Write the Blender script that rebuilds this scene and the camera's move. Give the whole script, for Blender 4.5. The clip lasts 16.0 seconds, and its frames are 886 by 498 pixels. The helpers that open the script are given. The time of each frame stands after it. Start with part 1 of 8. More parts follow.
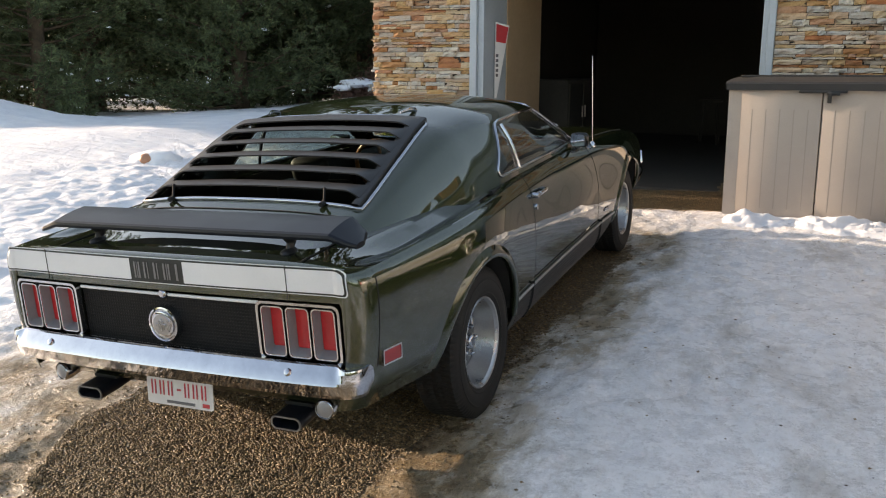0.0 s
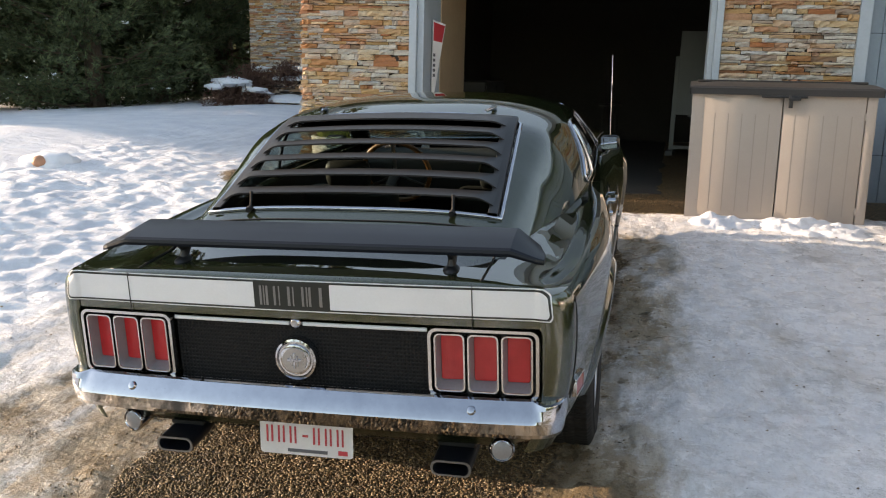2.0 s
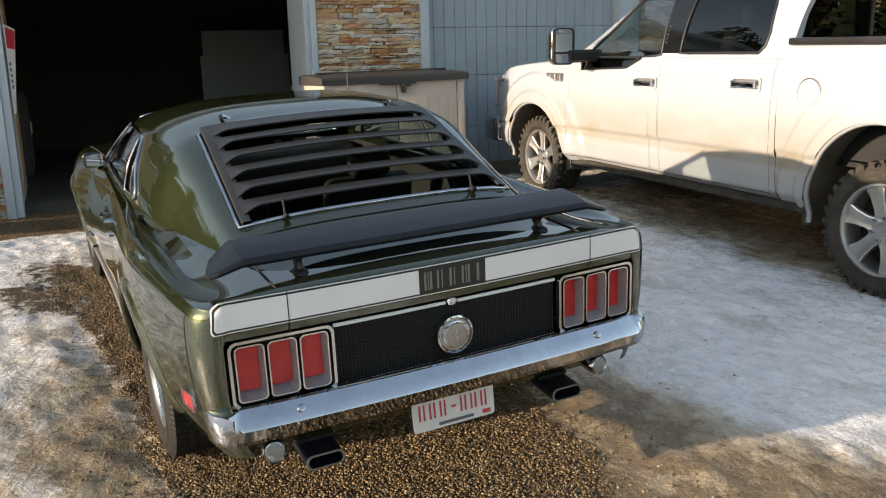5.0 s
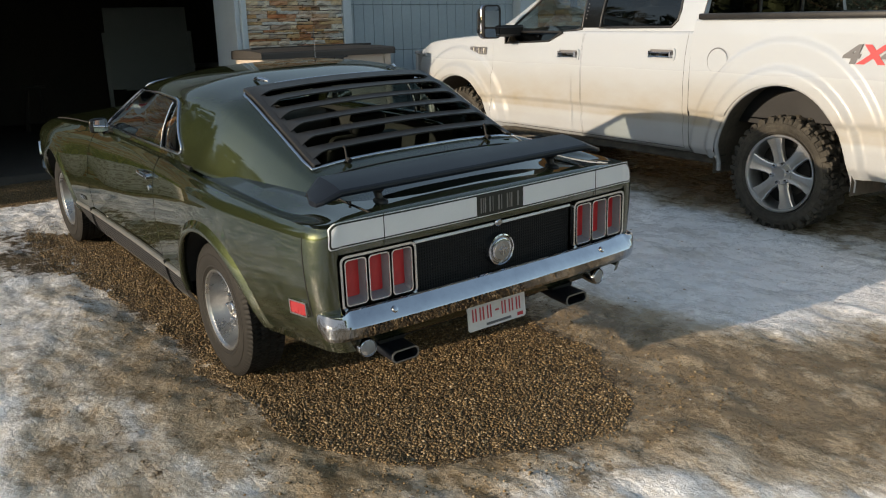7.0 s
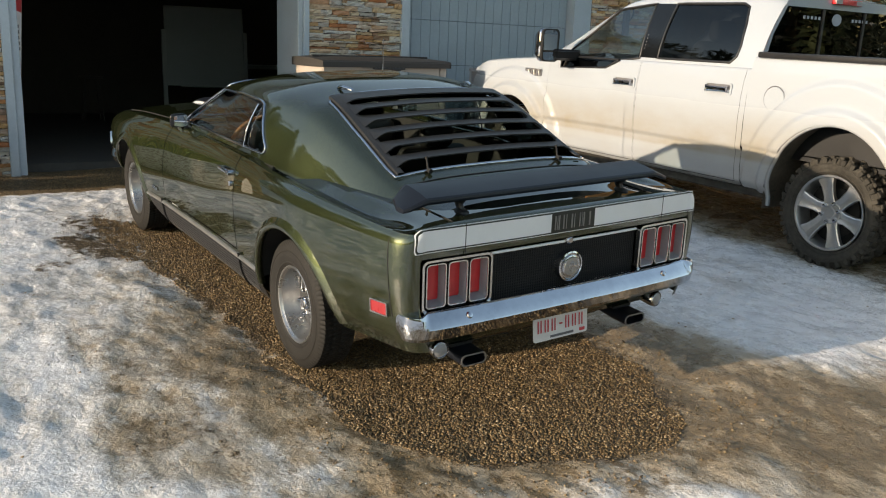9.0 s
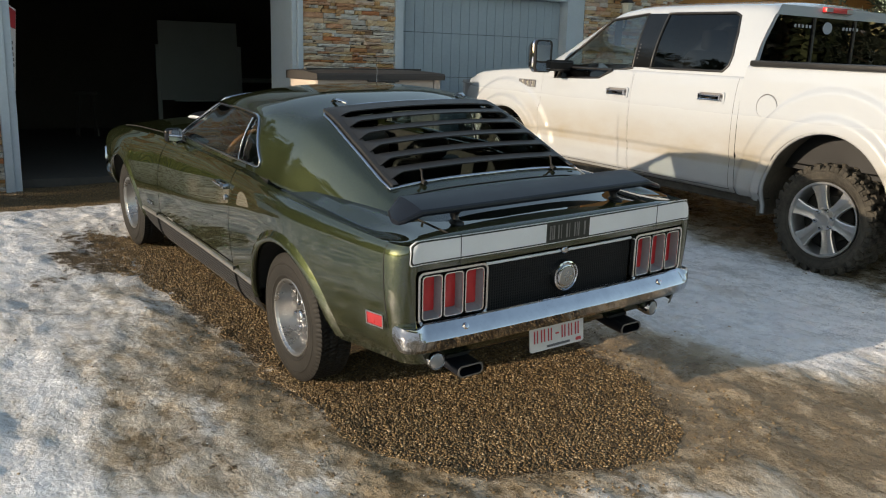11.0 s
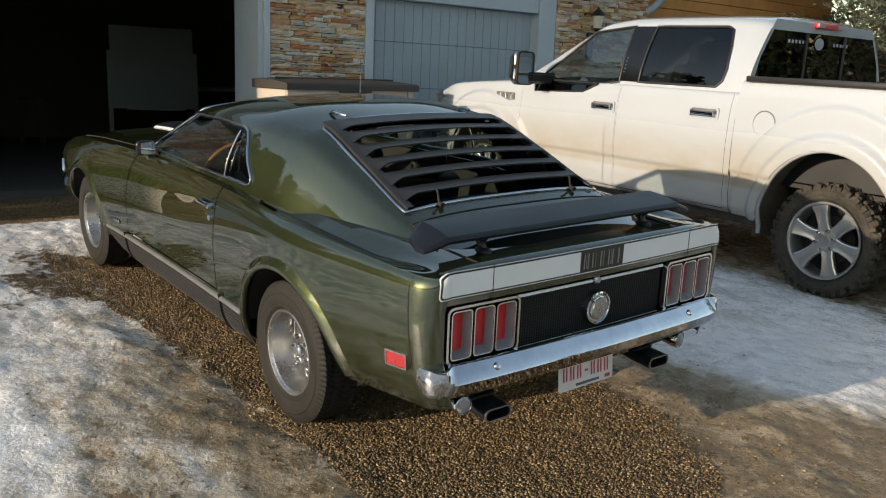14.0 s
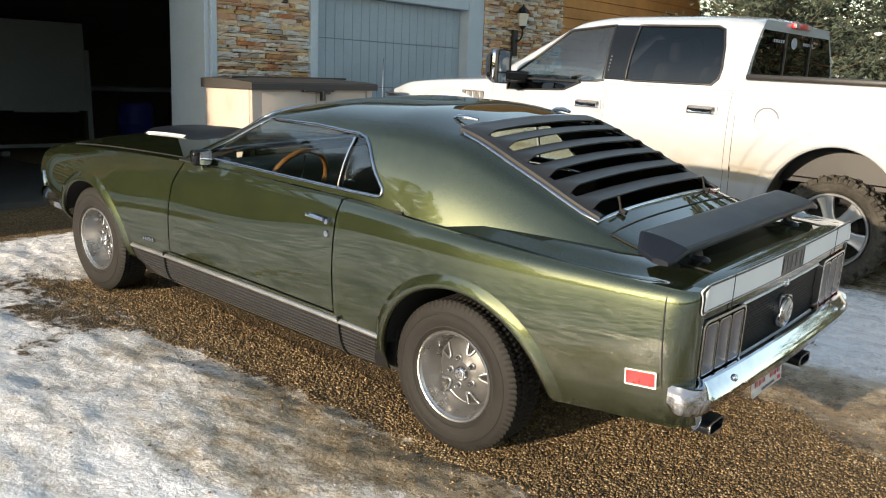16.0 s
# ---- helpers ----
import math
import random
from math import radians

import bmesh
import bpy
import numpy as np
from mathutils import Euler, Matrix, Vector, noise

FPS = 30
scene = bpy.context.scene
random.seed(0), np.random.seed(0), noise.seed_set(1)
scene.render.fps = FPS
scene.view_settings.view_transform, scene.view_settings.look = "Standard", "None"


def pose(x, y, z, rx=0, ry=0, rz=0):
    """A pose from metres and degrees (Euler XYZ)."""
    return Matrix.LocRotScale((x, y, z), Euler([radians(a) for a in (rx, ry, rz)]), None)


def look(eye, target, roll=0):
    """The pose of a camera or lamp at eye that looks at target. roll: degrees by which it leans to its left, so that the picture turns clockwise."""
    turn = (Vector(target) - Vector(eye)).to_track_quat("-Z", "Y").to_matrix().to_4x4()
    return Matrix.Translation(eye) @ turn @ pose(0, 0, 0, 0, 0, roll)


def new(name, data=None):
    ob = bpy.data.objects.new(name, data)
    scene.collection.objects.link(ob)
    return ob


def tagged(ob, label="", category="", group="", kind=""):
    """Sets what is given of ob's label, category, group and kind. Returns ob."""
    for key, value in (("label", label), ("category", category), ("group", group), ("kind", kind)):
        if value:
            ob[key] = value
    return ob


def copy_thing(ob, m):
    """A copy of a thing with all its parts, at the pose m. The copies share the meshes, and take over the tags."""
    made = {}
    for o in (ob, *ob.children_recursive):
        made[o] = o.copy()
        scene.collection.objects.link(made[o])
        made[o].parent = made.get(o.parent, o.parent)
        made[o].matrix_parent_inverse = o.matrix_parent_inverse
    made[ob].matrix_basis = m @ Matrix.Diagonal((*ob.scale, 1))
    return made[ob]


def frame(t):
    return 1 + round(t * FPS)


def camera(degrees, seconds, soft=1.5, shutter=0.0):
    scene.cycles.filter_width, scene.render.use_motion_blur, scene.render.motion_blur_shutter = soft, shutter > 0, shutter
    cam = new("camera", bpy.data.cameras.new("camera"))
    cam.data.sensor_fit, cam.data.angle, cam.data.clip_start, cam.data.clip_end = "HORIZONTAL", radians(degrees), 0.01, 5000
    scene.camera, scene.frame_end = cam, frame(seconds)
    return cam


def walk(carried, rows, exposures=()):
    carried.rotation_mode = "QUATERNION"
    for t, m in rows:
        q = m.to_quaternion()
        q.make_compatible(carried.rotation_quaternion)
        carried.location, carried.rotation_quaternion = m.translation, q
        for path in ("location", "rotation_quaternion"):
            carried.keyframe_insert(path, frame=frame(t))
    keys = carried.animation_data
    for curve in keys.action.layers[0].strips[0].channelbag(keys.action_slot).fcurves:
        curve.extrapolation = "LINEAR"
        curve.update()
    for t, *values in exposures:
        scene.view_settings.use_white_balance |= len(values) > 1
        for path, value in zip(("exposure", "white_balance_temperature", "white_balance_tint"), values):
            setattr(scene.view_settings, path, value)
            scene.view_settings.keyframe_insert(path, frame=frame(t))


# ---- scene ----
cam = camera(54.5, 16.0, 1.1)
METRES, EYE, TILT, LEAN, TURN = 6.468, 1.611, 0.6, 0.0, 26.1
ROWS = [
    (0.0, 0.0, 0.0, 0.0, 0.03, -13.13, -0.14),
    (0.5, -0.025, 0.0075, -0.0016, -0.46, -13.15, -0.39),
    (1.0, -0.0608, 0.027, -0.0085, -0.98, -13.02, -0.47),
    (1.5, -0.1094, 0.0523, -0.0077, -2.38, -12.8, -0.74),
    (2.0, -0.162, 0.0706, -0.0091, -11.02, -12.78, -1.55),
    (2.5, -0.2111, 0.0923, -0.0102, -18.22, -11.97, -1.25),
    (3.0, -0.2715, 0.1003, -0.011, -22.96, -12.37, -1.61),
    (5.5, -0.5132, 0.2121, -0.0135, -55.24, -12.69, 1.38),
    (6.0, -0.5547, 0.214, -0.0182, -57.22, -12.91, 1.16),
    (6.5, -0.5891, 0.2105, -0.0155, -58.6, -14.11, 1.64),
    (7.0, -0.6156, 0.2222, -0.0183, -60.07, -14.03, 1.15),
    (7.5, -0.6418, 0.2352, -0.0165, -60.49, -13.79, 0.36),
    (8.0, -0.6535, 0.2388, -0.015, -55.75, -13.71, -0.66),
    (8.5, -0.6541, 0.2386, -0.0153, -56.87, -13.37, -2.12),
    (9.0, -0.6552, 0.2379, -0.0153, -57.79, -13.09, -2.58),
    (11.5, -0.6557, 0.2371, -0.015, -58.14, -12.14, -1.89),
    (12.0, -0.6561, 0.2371, -0.0149, -58.0, -11.99, -1.83),
    (12.5, -0.6565, 0.237, -0.0149, -58.24, -11.89, -1.77),
    (13.0, -0.6574, 0.243, -0.0152, -58.93, -11.77, -1.91),
    (13.5, -0.6477, 0.2649, -0.0199, -59.89, -11.62, -2.44),
    (14.0, -0.6322, 0.3044, -0.0175, -61.78, -11.46, -2.83),
    (14.5, -0.6356, 0.3603, -0.0202, -65.96, -11.26, -3.36),
    (15.0, -0.6417, 0.4057, -0.0221, -67.81, -11.32, -3.26),
    (15.5, -0.6501, 0.4537, -0.0217, -69.28, -11.15, -3.28),
    (16.0, -0.6812, 0.5087, -0.0237, -73.34, -11.18, -2.65),
]
walk(cam, [(t, pose(0, 0, EYE, TILT, LEAN, TURN) @ pose(METRES * x, METRES * y, METRES * z, 90 + pitch, roll, yaw)) for t, x, y, z, yaw, pitch, roll in ROWS],
     [(0.0, 1.78, 8350, 19), (1.0, 1.95, 8350, 19), (3.0, 1.69, 8300, 19), (5.5, 1.48, 7850, 13), (6.0, 1.31, 7700, 11), (6.5, 1.07, 7700, 11), (7.0, 1.00, 7700, 11), (7.5, 1.00, 7700, 11), (8.0, 1.07, 7700, 11), (8.5, 1.32, 7700, 11), (9.0, 1.22, 7700, 11), (11.5, 1.10, 7700, 11), (12.5, 1.07, 7700, 11), (14.0, 1.08, 7650, 11), (15.0, 1.13, 7650, 11), (15.5, 1.31, 7650, 11), (16.0, 1.58, 7650, 11)])

# ---- world and sun ----
SUN_FROM = Vector((-1.0, 0.035, 0.185)).normalized()
world = bpy.data.worlds.new("winter_sky")
scene.world = world
world.use_nodes = True
wn = world.node_tree
sky = wn.nodes.new("ShaderNodeTexSky")
sky.sky_type, sky.sun_disc = "NISHITA", False
sky.sun_elevation = math.asin(SUN_FROM.z)
sky.sun_rotation = math.atan2(SUN_FROM.x, SUN_FROM.y)
sky.air_density, sky.dust_density = 1.0, 0.5
wn.links.new(sky.outputs[0], wn.nodes["Background"].inputs[0])
wn.nodes["Background"].inputs[1].default_value = 0.15
sun = new("sun", bpy.data.lights.new("sun", "SUN"))
sun.data.energy, sun.data.angle, sun.data.color = 2.9, radians(0.55), (1.0, 0.90, 0.78)
sun.matrix_world = look((0, 0, 30), Vector((0, 0, 30)) - SUN_FROM)


# ---- building helpers ----
def mesh_of(bm, name, smooth=False, sharp=35):
    """A mesh from a bmesh, smooth with sharp edges over that angle."""
    bmesh.ops.recalc_face_normals(bm, faces=bm.faces[:]) if smooth else None
    for f in bm.faces:
        f.smooth = smooth
    if smooth:
        lim = radians(sharp)
        for e in bm.edges:
            e.smooth = len(e.link_faces) < 2 or e.calc_face_angle(0) < lim
    me = bpy.data.meshes.new(name)
    bm.to_mesh(me)
    bm.free()
    return me


def part(name, bm, material, parent=None, label="", smooth=False, sharp=35):
    """Links a bmesh as one mesh object under a thing or a part."""
    me = mesh_of(bm, name, smooth, sharp)
    me.materials.append(material)
    ob = new(name, me)
    if parent is not None:
        ob.parent = parent
    return tagged(ob, label)


def share(name, me, parent, m):
    """One more object on an existing mesh."""
    ob = new(name, me)
    ob.parent = parent
    ob.matrix_basis = m
    return ob


def thing(name, label, category, m=None, group="", kind=""):
    ob = new(name)
    ob.empty_display_size = 0.1
    if m is not None:
        ob.matrix_world = m
    return tagged(ob, label, category, group, kind)


def box(x0, x1, y0, y1, z0, z1, bevel=0.0, bm=None, seg=2):
    """A box, with its edges rounded where bevel is given."""
    b = bmesh.new()
    bmesh.ops.create_cube(b, size=1)
    for v in b.verts:
        v.co = Vector(((x0 + x1) / 2 + v.co.x * (x1 - x0), (y0 + y1) / 2 + v.co.y * (y1 - y0), (z0 + z1) / 2 + v.co.z * (z1 - z0)))
    if bevel:
        bmesh.ops.bevel(b, geom=b.edges[:], offset=bevel, segments=seg, affect="EDGES", profile=0.5)
    return add(bm, b)


def add(bm, b):
    """Joins the bmesh b into bm."""
    if bm is None:
        return b
    me = bpy.data.meshes.new("tmp")
    b.to_mesh(me)
    b.free()
    bm.from_mesh(me)
    bpy.data.meshes.remove(me)
    return bm


def moved(b, m):
    bmesh.ops.transform(b, matrix=m, verts=b.verts[:])
    return b


def lathe(profile, n=48, axis="x", bm=None):
    """Turns (radius, along) points round an axis through the origin."""
    b = bmesh.new()
    rings = []
    for k in range(n):
        a = 2 * math.pi * k / n
        c, s = math.cos(a), math.sin(a)
        ring = []
        for r, h in profile:
            ring.append(b.verts.new({"x": (h, r * c, r * s), "y": (r * c, h, r * s), "z": (r * c, r * s, h)}[axis]))
        rings.append(ring)
    for k in range(n):
        p, q = rings[k], rings[(k + 1) % n]
        for i in range(len(profile) - 1):
            b.faces.new((p[i], p[i + 1], q[i + 1], q[i]))
    bmesh.ops.remove_doubles(b, verts=b.verts[:], dist=1e-5)
    bmesh.ops.dissolve_degenerate(b, edges=b.edges[:], dist=1e-6)
    return add(bm, b)


def tube(points, r, n=8, closed=False, bm=None, flat=1.0):
    """A round bar along points; flat squeezes it sideways."""
    b = bmesh.new()
    pts = [Vector(p) for p in points]
    rings, m = [], len(pts)
    side = None
    for i, p in enumerate(pts):
        a = pts[(i - 1) % m] if (closed or i > 0) else p
        c = pts[(i + 1) % m] if (closed or i < m - 1) else p
        d = (c - a).normalized()
        if side is None:
            side = d.orthogonal().normalized()
        side = (side - d * side.dot(d)).normalized()
        up = d.cross(side)
        rr = r[i] if isinstance(r, (list, tuple)) else r
        rings.append([b.verts.new(p + (side * math.cos(2 * math.pi * k / n) + up * math.sin(2 * math.pi * k / n) * flat) * rr) for k in range(n)])
    for i in range(m if closed else m - 1):
        p, q = rings[i], rings[(i + 1) % m]
        for k in range(n):
            b.faces.new((p[k], p[(k + 1) % n], q[(k + 1) % n], q[k]))
    if not closed:
        b.faces.new(rings[0][::-1])
        b.faces.new(rings[-1])
    return add(bm, b)


def sweep(path, profile, bm=None, cap=True):
    """Sweeps a closed outline of (out, up) along a level path of (x, y, z); out is to the right of the way."""
    b = bmesh.new()
    rings, m = [], len(path)
    for i in range(m):
        a, c = Vector(path[max(i - 1, 0)]), Vector(path[min(i + 1, m - 1)])
        d = (c - a)
        d.z = 0
        d.normalize()
        right = Vector((d.y, -d.x, 0))
        rings.append([b.verts.new(Vector(path[i]) + right * o + Vector((0, 0, u))) for o, u in profile])
    n = len(profile)
    for i in range(m - 1):
        for k in range(n):
            b.faces.new((rings[i][k], rings[i][(k + 1) % n], rings[i + 1][(k + 1) % n], rings[i + 1][k]))
    if cap:
        b.faces.new(rings[0][::-1])
        b.faces.new(rings[-1])
    return add(bm, b)


def plate(outline, depth, place, bm=None, bevel=0.0):
    """A flat plate from a 2D outline, depth thick. place(a, b, d) gives the point in space."""
    b = bmesh.new()
    front = [b.verts.new(place(u, v, 0.0)) for u, v in outline]
    back = [b.verts.new(place(u, v, depth)) for u, v in outline]
    f = b.faces.new(front)
    b.faces.new(back[::-1])
    n = len(outline)
    for i in range(n):
        b.faces.new((front[i], back[i], back[(i + 1) % n], front[(i + 1) % n]))
    bmesh.ops.recalc_face_normals(b, faces=b.faces[:])
    if bevel:
        bmesh.ops.bevel(b, geom=b.edges[:], offset=bevel, segments=2, affect="EDGES", profile=0.5)
    return add(bm, b)


def rounded(x0, x1, z0, z1, r, n=5):
    """The outline of a rectangle with round corners."""
    out = []
    for cx, cz, a0 in ((x1 - r, z1 - r, 0), (x0 + r, z1 - r, 90), (x0 + r, z0 + r, 180), (x1 - r, z0 + r, 270)):
        for k in range(n + 1):
            a = radians(a0 + 90 * k / n)
            out.append((cx + r * math.cos(a), cz + r * math.sin(a)))
    return out


def band(outer, inner, depth, place, bm=None):
    """A frame between two outlines with the same number of points."""
    b = bmesh.new()
    n = len(outer)
    loops = [[b.verts.new(place(u, v, d)) for u, v in line] for line, d in ((outer, depth), (outer, 0.0), (inner, 0.0), (inner, depth))]
    for a, c in ((0, 1), (1, 2), (2, 3)):
        for i in range(n):
            b.faces.new((loops[a][i], loops[a][(i + 1) % n], loops[c][(i + 1) % n], loops[c][i]))
    bmesh.ops.recalc_face_normals(b, faces=b.faces[:])
    return add(bm, b)


def inside(poly, a, b):
    """Is (a, b) in the convex outline?"""
    s = 0
    for i in range(len(poly)):
        (x0, y0), (x1, y1) = poly[i], poly[(i + 1) % len(poly)]
        c = (x1 - x0) * (b - y0) - (y1 - y0) * (a - x0)
        if abs(c) < 1e-12:
            continue
        if s and (c > 0) != (s > 0):
            return False
        s = c
    return True


def cut(bm, poly, ax, test, keep=False):
    """Cuts a convex outline, seen along the third axis, out of the faces that pass test; keep: leaves nothing but it."""
    i, j = ax
    lo = (min(p[0] for p in poly) - 0.02, min(p[1] for p in poly) - 0.02)
    hi = (max(p[0] for p in poly) + 0.02, max(p[1] for p in poly) + 0.02)

    def near(f):
        a = [v.co[i] for v in f.verts]
        b = [v.co[j] for v in f.verts]
        return max(a) > lo[0] and min(a) < hi[0] and max(b) > lo[1] and min(b) < hi[1] and test(f.calc_center_median())

    for k in range(len(poly)):
        p, q = poly[k], poly[(k + 1) % len(poly)]
        co, no = [0.0] * 3, [0.0] * 3
        co[i], co[j] = p
        no[i], no[j] = q[1] - p[1], -(q[0] - p[0])
        if Vector(no).length < 1e-6:
            continue
        faces = [f for f in bm.faces if near(f)]
        geom = list({v for f in faces for v in f.verts}) + list({e for f in faces for e in f.edges}) + faces
        bmesh.ops.bisect_plane(bm, geom=geom, dist=1e-5, plane_co=co, plane_no=no)
    out = []
    for f in bm.faces:
        c = f.calc_center_median()
        hit = test(c) and inside(poly, c[i], c[j])
        if hit != keep:
            out.append(f)
    bmesh.ops.delete(bm, geom=out, context="FACES")
    return bm


def curve(ys, vs, y):
    """Smooth value at y through (ys, vs), with no overshoot."""
    ys, vs = np.asarray(ys, float), np.asarray(vs, float)
    y = min(max(y, ys[0]), ys[-1])
    k = min(max(int(np.searchsorted(ys, y)) - 1, 0), len(ys) - 2)
    d = np.diff(vs) / np.diff(ys)

    def slope(i):
        if i == 0 or i == len(ys) - 1:
            return d[0] if i == 0 else d[-1]
        return 0.0 if d[i - 1] * d[i] <= 0 else 2 * d[i - 1] * d[i] / (d[i - 1] + d[i])

    h = ys[k + 1] - ys[k]
    t = (y - ys[k]) / h
    return float((2 * t**3 - 3 * t**2 + 1) * vs[k] + (t**3 - 2 * t**2 + t) * h * slope(k) + (-2 * t**3 + 3 * t**2) * vs[k + 1] + (t**3 - t**2) * h * slope(k + 1))


def spline(points, sub):
    """Catmull-Rom through 2D or 3D points."""
    pts = [Vector(p) for p in points]
    out = []
    for i in range(len(pts) - 1):
        p0, p1, p2, p3 = pts[max(i - 1, 0)], pts[i], pts[i + 1], pts[min(i + 2, len(pts) - 1)]
        for k in range(sub):
            t = k / sub
            out.append(0.5 * ((2 * p1) + (p2 - p0) * t + (2 * p0 - 5 * p1 + 4 * p2 - p3) * t * t + (3 * p1 - p0 - 3 * p2 + p3) * t**3))
    return out + [pts[-1]]


def skin(rows):
    """A sheet through rows of points."""
    b = bmesh.new()
    vs = [[b.verts.new(p) for p in row] for row in rows]
    for i in range(len(vs) - 1):
        for k in range(len(vs[0]) - 1):
            b.faces.new((vs[i][k], vs[i][k + 1], vs[i + 1][k + 1], vs[i + 1][k]))
    return b


def mirrored(b):
    """Adds the other half across x = 0."""
    me = bpy.data.meshes.new("tmp")
    b.to_mesh(me)
    b2 = bmesh.new()
    b2.from_mesh(me)
    bpy.data.meshes.remove(me)
    for v in b2.verts:
        v.co.x = -v.co.x
    bmesh.ops.reverse_faces(b2, faces=b2.faces[:])
    add(b, b2)
    bmesh.ops.remove_doubles(b, verts=b.verts[:], dist=1e-4)
    return b


# ---- materials ----
def material(name):
    m = bpy.data.materials.new(name)
    m.use_nodes = True
    return m, m.node_tree, m.node_tree.nodes["Principled BSDF"]


def node(nt, kind, inputs=None, **settings):
    n = nt.nodes.new(kind)
    for k, v in settings.items():
        if k == "operation":
            n.operation = v
        elif k == "data_type":
            n.data_type = v
        elif k == "blend_type":
            n.blend_type = v
        elif k == "feature":
            n.feature = v
        elif k == "attribute_name":
            n.attribute_name = v
    for k, v in (inputs or {}).items():
        if isinstance(v, bpy.types.NodeSocket):
            nt.links.new(v, n.inputs[k])
        else:
            n.inputs[k].default_value = v
    return n


def noise_of(nt, scale, detail=4.0, rough=0.55, vector=None, stretch=None):
    tc = nt.nodes.new("ShaderNodeTexCoord")
    src = vector or tc.outputs["Object"]
    if stretch:
        src = node(nt, "ShaderNodeMapping", {"Vector": src, "Scale": stretch}).outputs[0]
    return node(nt, "ShaderNodeTexNoise", {"Vector": src, "Scale": scale, "Detail": detail, "Roughness": rough}).outputs["Fac"]


def ramp(nt, fac, stops):
    r = nt.nodes.new("ShaderNodeValToRGB")
    el = r.color_ramp.elements
    while len(el) < len(stops):
        el.new(0.5)
    for e, (p, c) in zip(el, stops):
        e.position = p
        e.color = (*c, 1) if len(c) == 3 else c
    nt.links.new(fac, r.inputs[0])
    return r.outputs[0]


def blend(nt, fac, a, b, kind="MIX"):
    n = nt.nodes.new("ShaderNodeMix")
    n.data_type, n.blend_type = "RGBA", kind
    for sock, v in ((n.inputs[0], fac), (n.inputs[6], a), (n.inputs[7], b)):
        if isinstance(v, bpy.types.NodeSocket):
            nt.links.new(v, sock)
        else:
            sock.default_value = v if not isinstance(v, tuple) or len(v) == 4 else (*v, 1)
    return n.outputs[2]


def bump(nt, height, strength, dist, bsdf, normal=None):
    n = node(nt, "ShaderNodeBump", {"Height": height, "Strength": strength, "Distance": dist})
    if normal is not None:
        nt.links.new(normal, n.inputs["Normal"])
    nt.links.new(n.outputs[0], bsdf.inputs["Normal"])
    return n.outputs[0]


def plain(name, base, rough=0.5, metal=0.0, grain=60.0, vary=0.12, stain=3.0, relief=0.15, dist=0.002, coat=0.0, spec=0.5):
    """A surface with fine grain and larger stains in its colour, roughness and relief."""
    m, nt, b = material(name)
    fine, coarse = noise_of(nt, grain), noise_of(nt, stain, 6.0, 0.62)
    dark = tuple(c * (1 - 1.6 * vary) for c in base)
    light = tuple(min(c * (1 + vary), 1) for c in base)
    col = ramp(nt, coarse, [(0.3, dark), (0.7, light)])
    col = blend(nt, 0.35, col, ramp(nt, fine, [(0.3, dark), (0.7, light)]))
    nt.links.new(col, b.inputs["Base Color"])
    rr = node(nt, "ShaderNodeMapRange", {"Value": coarse, 3: max(rough - 0.1, 0.02), 4: min(rough + 0.1, 1.0)})
    nt.links.new(rr.outputs[0], b.inputs["Roughness"])
    b.inputs["Metallic"].default_value = metal
    b.inputs["Specular IOR Level"].default_value = spec
    b.inputs["Coat Weight"].default_value = coat
    if relief:
        bump(nt, fine, relief, dist, b)
    return m


